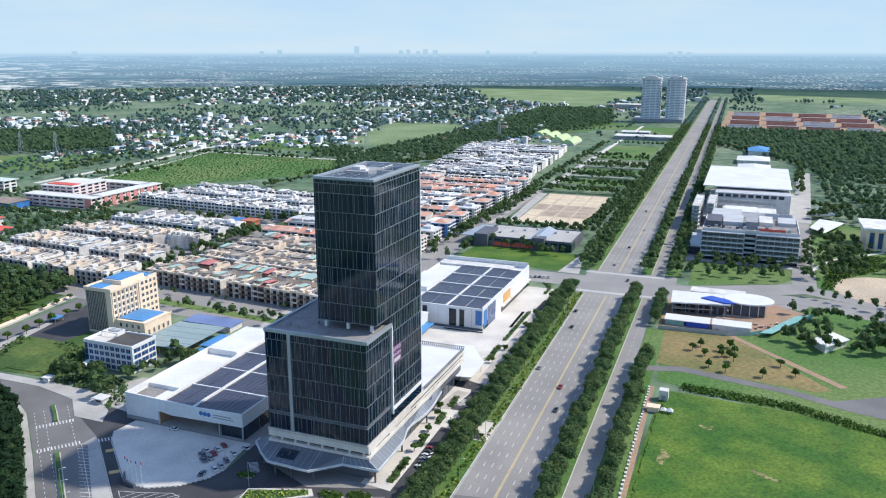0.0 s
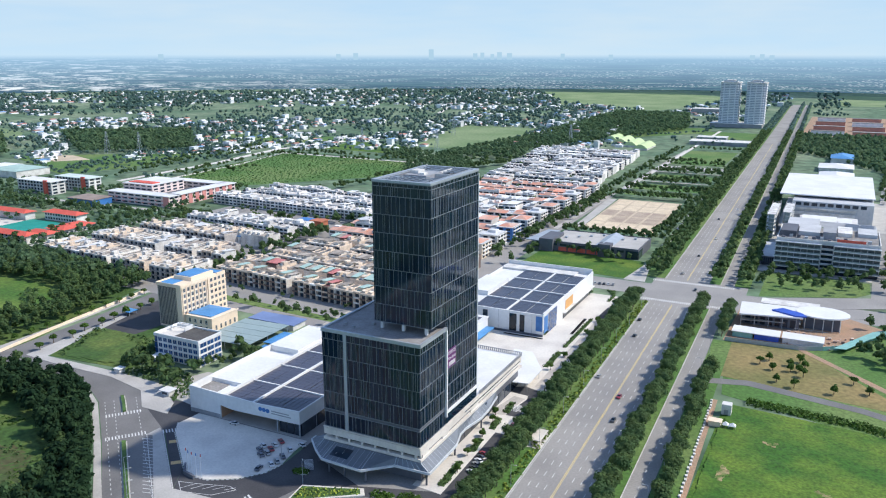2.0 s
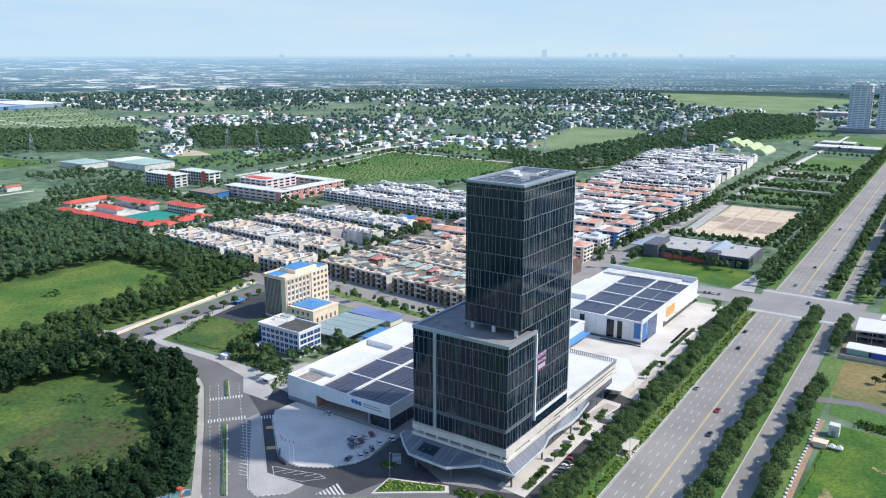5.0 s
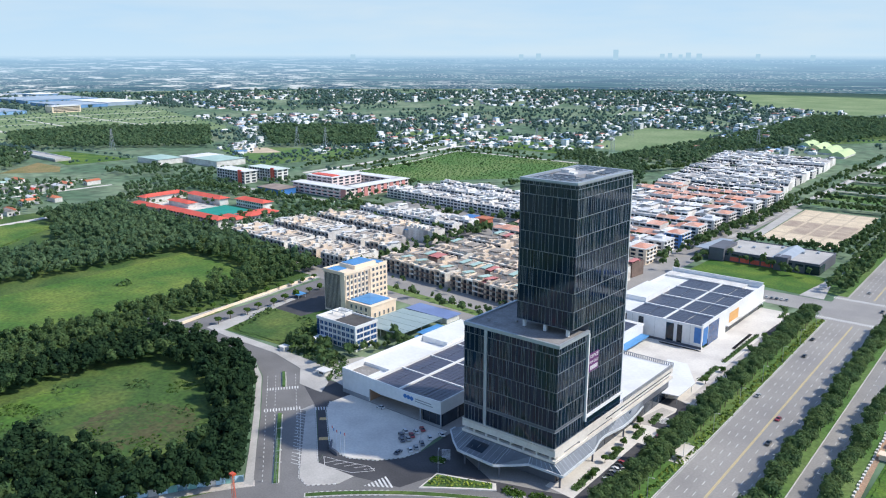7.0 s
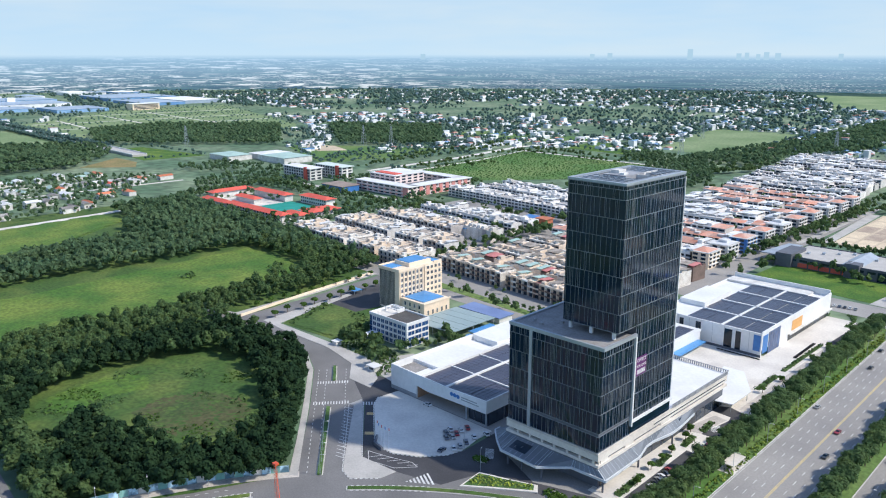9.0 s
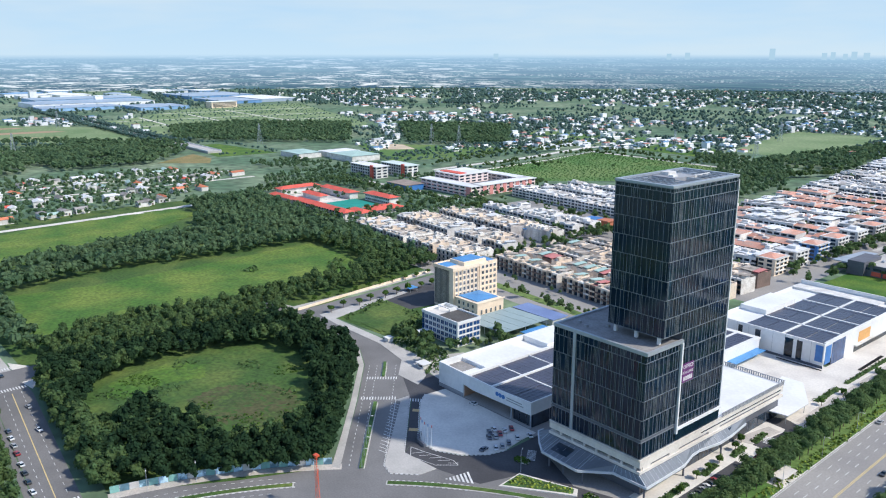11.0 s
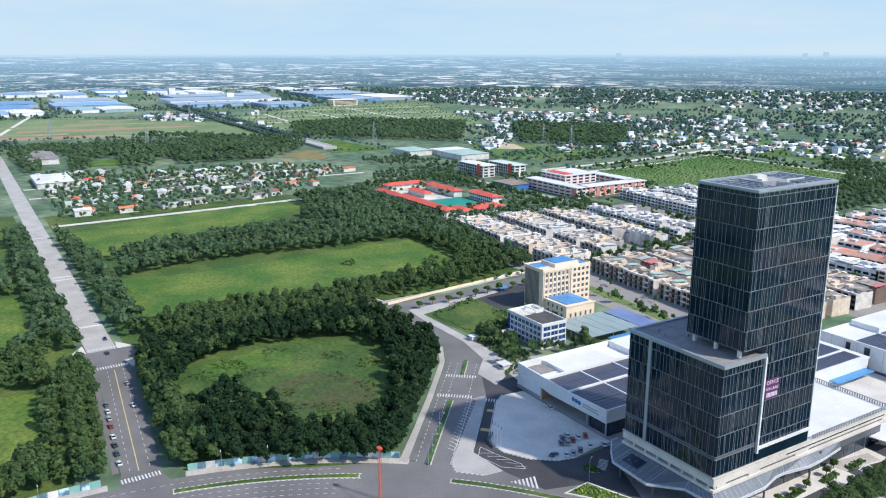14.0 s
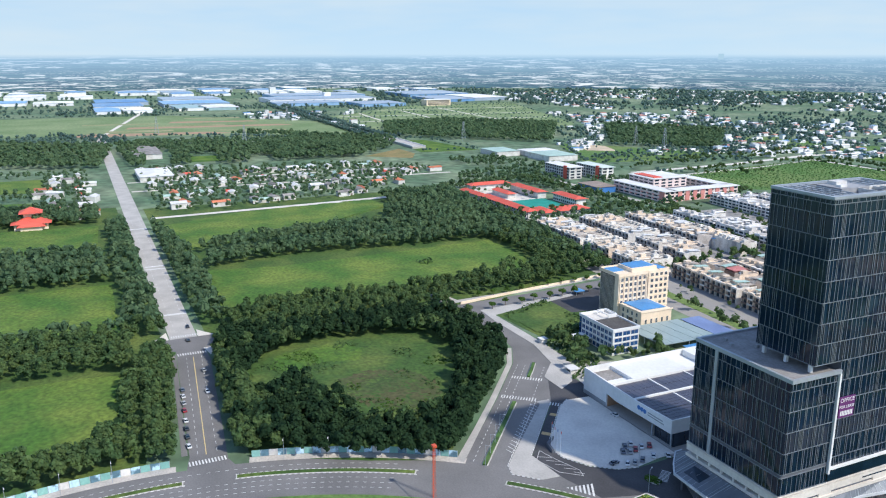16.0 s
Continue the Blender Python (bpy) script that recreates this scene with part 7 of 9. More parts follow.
tree_lines(((0, 860), (-110, 860), 34), ((0, 960), (-110, 965), 30), ((95, 374), (158, 378), 14), ((170, 380), (176, 470), 20), ((186, 420), (214, 400), 16), ((170, 350), (250, 400), 26), ((186, 470), (216, 500), 12), ((190, 230), (230, 250), 22), ((186, 580), (260, 700), 60), ((190, 640), (320, 560), 50))
tree_lines(((180, 420), (300, 540), 40), ((240, 330), (320, 420), 30), ((180, 720), (190, 980), 60), ((92, 730), (160, 830), 24), ((184, 200), (205, 215), 10), ((150, 215), (178, 195), 12), ((155, 262), (200, 250), 10), ((210, 300), (260, 280), 10), ((-150, 60), (-132, 62), 8), ((-152, 66), (-130, 50), 10), ((-155, 38), (-150, 30), 5), ((-192, 22), (-160, 20), 12))
tree_lines(((-195, 30), (-190, 42), 5), ((-240, 96), (-230, 124), 6), ((-120, 122), (-108, 118), 4), ((-330, 150), (-300, 140), 10), ((-160, 20), (-150, 10), 6), ((-175, 26), (-165, 30), 5), ((-600, 640), (-660, 480), 20), ((-670, 812), (-440, 802), 50), ((-720, 470), (-740, 830), 40), ((-560, 640), (-480, 740), 1), ((-400, 640), (-300, 840), 70), ((-410, 620), (-310, 840), 60))
tree_lines(((-300, 330), (-200, 345), 26), ((-288, 300), (-262, 330), 14), ((-300, 372), (-262, 402), 16), ((-440, 296), (-300, 300), 24), ((-100, 300), (-88, 312), 3), ((-660, 532), (-676, 775), 44), ((-676, 778), (-490, 765), 30), ((-490, 765), (-310, 866), 34), ((-720, 500), (-760, 690), 26), ((-760, 690), (-776, 890), 26), ((-735, 500), (-776, 690), 20), ((-430, 480), (-310, 840), 90), ((-600, 440), (-500, 490), 16))
forest("town_trees", mixed, LEAF, "scattered green trees among the buildings", MID_KINDS, size=.88)
rows, tall = [], []
for y in (339, 373, 407, 442, 477, 512, 548, 584, 620):
    tall += [(-262 + rng.uniform(0, 140), y + rng.uniform(-5.5, -1)) for _ in range(15)]
for y in range(652, 1004, 24):
    tall += [(-270 - (y - 660) * .13 + rng.uniform(0, 130), y + rng.uniform(-3, 3)) for _ in range(8)]
tall += [(-290 + rng.uniform(-4, 16), 160 + rng.uniform(0, 170)) for _ in range(34)] + [(-262 + rng.uniform(0, 140), 302 + rng.uniform(-3, 5)) for _ in range(18)]
tall += [(-108 + rng.uniform(-3, 3), 320 + rng.uniform(0, 330)) for _ in range(50)] + [(-80 + i * 9, 372 - i * 2.5 + rng.uniform(-2, 2)) for i in range(9)]
forest("tall_lane_trees", tall, LEAF, "tall trees standing above the terraces", MID_KINDS, size=.92)
for y in (178, 184, 230, 236, 280, 300, 316):
    rows += [(-440 + rng.uniform(0, 150), y + 14 + rng.uniform(-3, 3)) for _ in range(9)]
for y in (158, 234, 308):
    rows += [(-256 + rng.uniform(0, 140), y + rng.uniform(-3, 3)) for _ in range(10)]
rows += [(-470 + rng.uniform(0, 200), 385 + rng.uniform(-12, 12)) for _ in range(40)]
forest("lane_trees", rows, LEAF, "garden trees standing in the lanes between terraces", MID_KINDS, size=.52)
SCHOOL_GREEN = [[(-600, 160), (-480, 168), (-480, 181), (-600, 181)], [(-482, 180), (-446, 170), (-444, 340), (-494, 358), (-482, 280)], [(-668, 280), (-500, 282), (-496, 322), (-574, 324), (-622, 326), (-668, 340)], [(-780, 250), (-672, 200), (-672, 350), (-745, 352), (-780, 340)],
                [(-645, 200), (-630, 200), (-630, 248), (-645, 248)], [(-588, 232), (-578, 210), (-578, 262), (-604, 246)], [(-495, 362), (-480, 362), (-482, 472), (-495, 472)], [(-660, 365), (-622, 362), (-622, 430), (-655, 430)], [(-800, 345), (-745, 360), (-745, 420), (-800, 420)], [(-680, 168), (-660, 190), (-668, 270), (-690, 260)], [(-900, 280), (-820, 300), (-810, 380), (-900, 375)]]
forest("school_trees", scatter(SCHOOL_GREEN, 9.0), LEAF_MID, "dense green trees round the school grounds", MID_KINDS, size=.88)
BROWN_PLOT = mat("brown_plot_soil", (0.36, 0.28, 0.22), 0.95, (0.46, 0.37, 0.28), 0.1, 0.8, 0.3)
PALE_SAND = mat("pale_plot_sand", (0.72, 0.6, 0.43), 0.95, (0.6, 0.49, 0.35), 0.1, 0.8, 0.3)
# lawns, tree rows and a car park west of the boulevard
for x0, y0, x1, y1 in ((-90, 706, -12, 748), (-90, 800, -12, 838), (-92, 950, -18, 1128), (-90, 662, -30, 684)):
    flat("side_lawn", [rect(x0, y0, x1, y1)], .13, GRASS, "mown green lawn between rows of trees", "grass")
rows = []
for y0, y1, step in ((640, 660, 7), (684, 702, 7), (752, 772, 7), (776, 796, 8), (842, 860, 7), (866, 884, 8), (930, 946, 7), (1134, 1150, 8)):
    rows += scatter([rect(-96, y0, -10, y1)], step)
rows += scatter([rect(-118, 640, -104, 1150), rect(-8, 640, 2, 1200)], 7.5)
rows += scatter([[(-96, 432), (4, 432), (4, 446), (-96, 446)], [(-10, 455), (2, 455), (-2, 636), (-12, 636)], [(-112, 455), (-104, 455), (-106, 636), (-114, 636)]], 6.5)
forest("lawn_tree_row", rows, LEAF, "dark green tree rows between the lawns", MID_KINDS, size=.8)
flat("lawn_path", [rect(-98, 770.5, -8, 775.5), rect(-98, 861, -8, 865.5), rect(-103, 448, -98, 1130), rect(-98, 888, -10, 926)], .14, CONCRETE, "pale paths and a car park between lawns", "path")
for i in range(4):
    for j in range(5):
        x, y = -82 + i * 16 - j * .4, 470 + j * 31
        brown = j in (1, 2) and i > 0 or (i, j) == (0, 2)
        flat("yard_square", [rect(x + 1.2, y + 1.5, x + 14.8, y + 29.5)], .17, BROWN_PLOT if brown else PALE_SAND, "marked square of a sandy building plot", "ground")
flat("yard_car_park", [[(-88, 462), (-98, 626), (-88, 626), (-80.5, 467)]], .16, CONCRETE, "pale strip of car park beside the sandy plot", "road")
park_spots = scatter([[(186, 196), (240, 214), (262, 300), (212, 292)], [(150, 224), (172, 262), (180, 200)], [(214, 100), (290, 90), (300, 180), (240, 190)]], 8.5)
park_spots += scatter([[(178, 372), (212, 380), (216, 440), (184, 440)], [(262, 320), (330, 300), (330, 420), (262, 400)], [(184, 455), (214, 455), (214, 500), (186, 500)]], 9)
park_spots += scatter([[(174, 346), (184, 340), (200, 386), (226, 430), (228, 456), (190, 412)]], 12)
park_spots += scatter([[(86, 322), (150, 332), (156, 346), (156, 376), (94, 376)]], 9.5) + [(170 + k * 7.2, 306 - k * 3.7 + rng.uniform(-1, 1)) for k in range(16)]
forest("park_trees", park_spots, LEAF, "tall park trees in loose groups", size=.9)
for x, y in [(104 + rng.uniform(0, 60), 150 + rng.uniform(0, 40)) for _ in range(14)]:
    if y < 205 - .9 * max(0, x - 125):
        plant(SMALL[int(rng.integers(2))], x, y)
for y in np.arange(20, 122, 11):
    plant(SMALL[int(rng.integers(2))], -256 + rng.uniform(-2, 2) - (y - 20) * .05, y, 1.2)
    plant(SMALL[int(rng.integers(2))], -281.5 + rng.uniform(-.6, .6) - (y - 20) * .03, y + 4, 1.0)
for x, y in ((7.2, 18), (6.8, 27), (6.1, 36), (9.4, 4), (5, 50), (3, 58), (-3, 70), (8, 120), (9, 140), (9, 180), (9, 205)):
    plant(SMALL[int(rng.integers(2))], x, y, .8)


# planting beds, hedges and scrub
def tufts(name, polys, step, size, material, label, h=.5, category="shrubs"):
    P = scatter(polys, step)
    g = np.random.default_rng(len(P))
    n = len(P)
    q = []
    for x, y in P:
        v, f = leaf_cloud([(x, y, h * .4, size, size, h)], 5, size * .55, int(g.integers(1e6)))
        q.append(v)
    v = np.vstack(q)
    ob = new(name, np_mesh(name, v, np.arange(len(v)).reshape(-1, 4), material))
    return tagged(ob, label, category, kind="stuff")


bed = [(-39.5, -31.2), (-38, -44), (-30, -38), (-14, -27), (-17, -23), (-29, -27.5)]
solid("bed_kerb", Acc().prism(bed, .05, .5), PALE, "pale raised kerb round a flower bed", "kerb", "structure")
flat("bed_soil", [[(-38.8, -32), (-37.5, -42.6), (-30, -37), (-16, -27), (-18, -24), (-29, -28.5)]], .56, SCRUB, "dark planted soil of a flower bed", "flower bed")
tufts("bed_shrubs", [[(-38, -33), (-37, -41), (-30, -36), (-17, -27), (-18.6, -25), (-29, -29.5)]], 1.3, .8, mat("yellow_green_leaves", (0.3, 0.36, 0.04), 0.8, (0.14, 0.22, 0.03), 0.3, 1.5, 0.5, island=0.3), "yellow-green shrubs in the flower bed", .9)
for x, y, r in ((-46, -23, 2.2), (-8, -24, 3), (2, -21, 3.2)):
    solid("planter_island", Acc().prism([(x + r * 1.6 * math.cos(a * .5236), y + r * math.sin(a * .5236)) for a in range(12)], .05, .3), CONCRETE, "kerbed round planting island", "kerb", "structure")
    tufts("island_shrubs", [[(x + r * 1.5 * math.cos(a * .5236), y + r * .92 * math.sin(a * .5236)) for a in range(12)]], .8, .9, LEAF_LIGHT, "low green shrubs on a planting island", .8)
beds = []
for y0, y1 in ((-8, 12), (22, 34), (44, 56), (62, 74)):
    beds.append([(6.5 - y0 * .02, y0), (9.3 - y0 * .02, y0), (8.6 - y1 * .03, y1), (5.8 - y1 * .03, y1)])
flat("plaza_bed", beds, .34, SCRUB, "narrow planted beds along the plaza", "flower bed", depth=.3)
tufts("plaza_shrubs", beds, 1.2, .8, LEAF, "low green shrubs in the plaza beds", .8)
hedge = [rect(3.2, 122, 5.8, 146), rect(3.4, 154, 5.4, 207), [(-3, 272), (2, 273), (5, 262), (5, 248), (3.2, 248), (3.2, 260), (0, 269)], [(-17, 236), (-13.5, 236), (-11.5, 266), (-15, 274)]]
flat("yard_hedge", hedge, .5, SCRUB, "clipped hedges at the yard edge", "hedge", depth=.5)
tufts("yard_hedge_leaf", hedge, 1.2, .8, LEAF, "clipped hedge leaves at the yard edge", 1.0)
tufts("verge_tufts", [along(28.5, 32, -50, 260)], 1.8, .9, mat("verge_flowers", (0.2, 0.26, 0.03), 0.85, (0.11, 0.2, 0.03), 0.2, 1.5, 0.5, island=0.3), "yellow-green shrubs along the verge", .8)
def rough_grass(name, polys, step, amp, material, label, z0=.18, category="grass"):
    """Uneven sward: a fine net that rises and falls."""
    V, F = [], []
    for p in polys:
        xs, ys = [q[0] for q in p], [q[1] for q in p]
        ax, ay = np.arange(min(xs), max(xs) + step, step), np.arange(min(ys), max(ys) + step, step)
        o, n = len(V), len(ay)
        for x in ax:
            for y in ay:
                v = noise.noise((x * .09, y * .09, 1.0)) * .9 + noise.noise((x * .31, y * .31, 4.0)) + .5 * noise.noise((x * .8, y * .8, 9.0))
                V.append((x + rng.uniform(-.3, .3) * step, y + rng.uniform(-.3, .3) * step, z0 + amp * (.8 + v)))
        for i in range(len(ax) - 1):
            for j in range(n - 1):
                if all(inside(ax[i + a] + 1e-3, ay[j + b] + 1e-3, p) for a in (0, 1) for b in (0, 1)):
                    k = o + i * n + j
                    F.append((k, k + n, k + n + 1, k + 1))
    ob = new(name, np_mesh(name, np.array(V), np.array(F), material))
    return tagged(ob, label, category, kind="stuff")


rough_grass("meadow_sward", [[(94, -80), (96, 116), (152, 111), (300, 68), (300, -118)]], 1.8, .32, GRASS_BRIGHT, "long uneven grass of the green meadow")
rough_grass("clearing_sward", [CLEARING, [(-243, 19), (-257, 60), (-228, 60), (-225, 78), (-206, 76), (-196, 40), (-191, 24)]], 1.8, .35, GRASS_DARK, "rough grass of the clearing and the corner plot")
rough_grass("field_sward", MEADOWS, 3.2, .4, GRASS_YELLOW, "long uneven grass of the meadows")
rough_grass("meadow_scar", [[(120, -20), (123, -6), (121, 8), (117, -4)], [(128, -40), (131, -28), (127, -24)], [(150, 20), (153, 31), (148, 34)], [(103, 40), (106, 52), (102, 58), (100, 46)], [(172, -10), (176, 4), (170, 6)], [(112, 84), (120, 80), (122, 86)], [(108, 0), (111, 14), (107, 16)], [(135, 50), (146, 44), (147, 47), (137, 53)]], .9, .32, mat("trodden_grass", (0.33, 0.26, 0.13), 0.95, (0.12, 0.17, 0.04), 0.35, 1.2, 0.6, fac_lo=0.42, fac_hi=0.58), "trodden bare soil patches in the meadow", .24, "ground")
# Sunlight on the clearing is put in as a patch of brighter grass.
rough_grass("clearing_bright_patch", [[(-238, -100), (-232, -124), (-214, -132), (-204, -120), (-212, -104), (-206, -84), (-222, -76), (-234, -84)]], 1.6, .36, GRASS_YELLOW, "yellow-green grass in the clearing with sunlight put into its colour", .24)
rough_grass("clearing_dry_patch", [[(-188, -104), (-166, -106), (-142, -96), (-136, -80), (-150, -62), (-168, -58), (-186, -66), (-194, -86)]], 1.5, .35, mat("brown_sedge", (0.085, 0.082, 0.032), 0.95, (0.045, 0.085, 0.02), 0.06, 0.5, 0.6, bump=0.7), "dry brownish patches in the clearing", .22)
tufts("plaza_bank_shrubs", [[(178, 330), (184, 326), (196, 362), (226, 400), (232, 440), (222, 440), (190, 400)]], 2.2, 1.2, LEAF_LIGHT, "clipped shrubs on the bank round the plaza", 1.1)
tufts("path_hedge", [[(104, 120), (152, 115), (200, 96), (200, 102), (154, 122), (104, 128)]], 1.3, .9, LEAF_LIGHT, "overgrown hedge beside the meadow", 1.3)
for k, (cx, cy, r) in enumerate(((-225, -112, 9), (-210, -60, 8), (-166, -62, 7), (-150, -90, 8), (-196, -124, 7), (-232, -86, 6), (-140, -76, 8), (-134, -98, 7), (-182, -70, 6), (-176, -98, 5), (-206, -108, 9), (-160, -102, 6), (-190, -48, 7), (-216, -128, 8), (-148, -66, 6))):
    tufts("clearing_scrub", [[(cx + r * (1 + .4 * math.sin(3 * a + k)) * math.cos(a), cy + r * (1 + .3 * math.sin(2 * a + k)) * math.sin(a)) for a in [i * .524 for i in range(12)]]], 2.5, 1.0, LEAF if k % 3 else LEAF_LIGHT, "uneven patches of low scrub in the clearing", .8)
tufts("big_field_crop", [[(-610, 434), (-655, 540), (-688, 796), (-440, 788), (-392, 690), (-420, 640), (-520, 520)]], 5.6, 1.25, mat("sapling_leaves", (0.08, 0.18, 0.046), 0.85, (0.11, 0.21, 0.06), 0.02, 0.4, 0.4, island=0.25), "green saplings planted in rows", .7, "crops")
tufts("lawn_scrub", [[(-228, 62), (-206, 60), (-194, 44), (-196, 24), (-205, 30), (-212, 50), (-230, 56)], [(-243, 20), (-236, 20), (-248, 60), (-256, 60)]], 3.4, 1.3, LEAF, "bushes along the edge of the corner lawn", 1.2)
bank = [(-258 + rng.uniform(0, 150), 139 + rng.uniform(-3, 3)) for _ in range(26)] + [(-126 + rng.uniform(-6, 6), 132 + rng.uniform(-5, 5)) for _ in range(7)]
bank += [(-200 + rng.uniform(0, 14), 24 + rng.uniform(0, 14)) for _ in range(9)] + [(-156 + rng.uniform(0, 10), 44 + rng.uniform(0, 18)) for _ in range(9)]
forest("bank_trees", bank, LEAF, "small trees along the street bank", size=.5)
tufts("street_scrub", [[(-188, 17), (-158, 17), (-140, 4), (-136, 12), (-150, 30), (-190, 34)]], 2.6, 1.4, LEAF, "shrubs beside the office drive", 1.4)
tufts("meadow_edge_scrub", [[(-316, -20), (-322, -112), (-330, -100), (-324, -10)], [(-336, 80), (-360, 100), (-364, 90), (-342, 72)], [(-380, 20), (-384, 34), (-370, 30)]], 4, 2.0, LEAF, "bushes at the meadow's edge", 2.0)



# ---- villages, works and far country ----
vil = random.Random(11)
ROOFS = [ROOF_RED, ROOF_GREY, SHEET_WHITE, ROOF_GREEN, SHEET_WHITE, SHEET_WHITE, SHEET_WHITE, ROOF_ORANGE]
cottages = []
for i, m in enumerate(ROOFS):
    t = thing("cottage", (0, 0, 0), "small village house with a pitched roof and pale walls", "house", "village houses")
    w_, d_, h_ = 7 + i % 3 * 1.5, 11 + i % 4 * 2.5, 3.6 + (i % 3) * 1.3
    part("wall", Acc().box(0, 0, 0, w_, d_, h_), OFFWHITE, t)
    part("roof", Acc().add([(-.5, -.5, h_), (w_ + .5, -.5, h_), (w_ + .5, d_ + .5, h_), (-.5, d_ + .5, h_), (w_ / 2, -.5, h_ + 1.9), (w_ / 2, d_ + .5, h_ + 1.9)], [(0, 1, 4), (1, 2, 5, 4), (2, 3, 5), (3, 0, 4, 5), (3, 2, 1, 0)]), m, t)
    part("window", Acc().box(w_ * .2, -.08, 1.2, w_ * .45, -.01, 2.8), GLASS, t)
    part("door", Acc().box(w_ * .6, -.08, .1, w_ * .8, -.01, 2.4), BROWN_RENDER, t)
    cottages.append(t)
village = [(-1000, -135), (-960, -40), (-930, 170), (-840, 245), (-680, 85), (-655, -36), (-668, -140)]
placed = 0
lanes = (-690, -760, -830, -900, -960)
for x in lanes:
    for y in np.arange(-140, 250, 13.5):
        px, py = x + vil.uniform(-14, 14), y + vil.uniform(-5, 5)
        if inside(px, py, village) and vil.random() < .82:
            t = cottages[vil.randrange(8)]
            m = pose(px, py, 0, 0, 0, vil.choice((80, 90, 100, -90, 5)))
            if t.name in fresh:
                copy_thing(t, m)
            else:
                fresh.add(t.name)
                t.matrix_basis = m
            placed += 1
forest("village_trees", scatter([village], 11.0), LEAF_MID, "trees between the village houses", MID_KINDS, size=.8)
for x, y in ((-640, -240), (-665, -215), (-700, -225), (-730, -240), (-760, -205), (-800, -230), (-850, -215)):
    copy_thing(cottages[vil.randrange(8)], pose(x, y, 0, 0, 0, vil.uniform(0, 180)))
for k, x in enumerate(lanes[2:4]):
    solid("village_lane", Acc().prism([(x + 12, -155), (x + 18, -155), (x + 30 + k * 2, 250), (x + 24 + k * 2, 250)], .02, .1 + k * .006), PALE, "pale concrete village lane", "road", "structure")
flat("front_lane", [[(-648, -150), (-640, -150), (-650, 60), (-664, 185), (-672, 185), (-660, 60)]], .13, PALE, "pale concrete lane before the village", "road")
flat("field_road", [[(-700, 470), (-708, 660), (-735, 840), (-690, 1020), (-680, 1020), (-722, 840), (-696, 660), (-690, 470)], [(-650, 470), (-664, 660), (-690, 806), (-438, 797), (-392, 772), (-394, 764), (-440, 789), (-684, 798), (-657, 660), (-644, 470)],
                    [(-1080, 316), (-1080, 326), (-1574, 342), (-2190, 362), (-2190, 350), (-1574, 330)], [(-2190, -30), (-1500, -165), (-1500, -157), (-2190, -20)], [(-832, 1625), (-1236, 2731), (-1420, 3120), (-1408, 3124), (-1222, 2731), (-820, 1625)],
                    [(-100, 690), (-100, 1500), (-94, 1500), (-94, 690)]], .15, PALE, "pale country roads between fields", "road")

flat("fallow_strip", [[(-1560, -200), (-1520, 40), (-1470, 90), (-1500, -210)], [(-1680, -100), (-1640, 220), (-1600, 240), (-1640, -110)], [(-1800, 0), (-1760, 180), (-1730, 190), (-1760, -10)]], .16, SOIL, "brown fallow strips in the far fields", "field")
flat("stubble_strip", [[(-1700, -60), (-1690, 100), (-1655, 105), (-1665, -60)], [(-1560, 60), (-1515, 200), (-1480, 200), (-1525, 60)], [(-1900, 40), (-1880, 170), (-1850, 170), (-1870, 40)], [(-1610, -150), (-1595, -20), (-1560, -20), (-1572, -150)], [(-1790, -190), (-1770, -30), (-1745, -30), (-1762, -190)]], .17, mat("pale_stubble", (0.33, 0.31, 0.18), 0.95, (0.2, 0.24, 0.1), 0.02, 0.2, 0.5), "pale stubble strips in the far fields", "field")
fg = np.random.default_rng(21)
CAM0 = (140.0, -220.0)


def polar(az, r):
    return CAM0[0] - r * math.sin(radians(az)), CAM0[1] + r * math.cos(radians(az))


PLANTED = [(-1290, 330), (-1800, 385), (-2110, 736), (-2123, 1088), (-1378, 836), (-1295, 770), (-1380, 560)]
WOOD_A = [(-1280, 337), (-1522, 425), (-1549, 590), (-1368, 783), (-1048, 565)]
WOOD_B = [(-1295, 860), (-1081, 1004), (-838, 757), (-976, 640)]
FIELDS_FAR = [[(-545, 985), (-640, 1390), (-440, 1390), (-400, 960)], [(-1197, 3278), (-500, 3500), (-200, 2764), (-340, 2050), (-690, 2219)], [(120, 2500), (1500, 2500), (1500, 3300), (100, 3300)], [(-1543, -600), (-1543, -210), (-1423, 60), (-1190, 324), (-1668, 318), (-1990, 20), (-2060, -700)],
              [(-610, 434), (-655, 540), (-688, 796), (-440, 788), (-392, 690), (-420, 640), (-520, 520)], village, PLANTED, WOOD_A, WOOD_B, [(61, 1980), (374, 2280), (374, 1500), (61, 1490)], [(-2300, -700), (-2300, 700), (-3500, 1100), (-3500, -700)], [(-140, 1590), (-20, 1590), (-20, 1670), (-140, 1670)]]


def free(x, y, margin=0):
    if -15 + margin < x + .021 * y < 100 and y > -100:
        return False
    if -450 < x < -60 and 120 < y < 1050:
        return False
    if -700 < x < -470 and 150 < y < 480:
        return False
    if y < 700 and x > -300 or (x > -670 and y < 180) or (-118 < x < 40 and 440 < y < 1000):
        return False
    if 60 < x < 280 and y < 1150:
        return False
    return not any(inside(x, y, p) for p in FIELDS_FAR)


trees_far, homes = [], []


def settled(x, y, az, r):
    v = noise.noise((x * .0016, y * .0016, 13.0)) + .6 * noise.noise((x * .006, y * .006, 17.0))
    if 8 < az < 50 and r > 1050:
        v += .16
    if x < -1050 and y < 1000:
        v -= .3
    return v


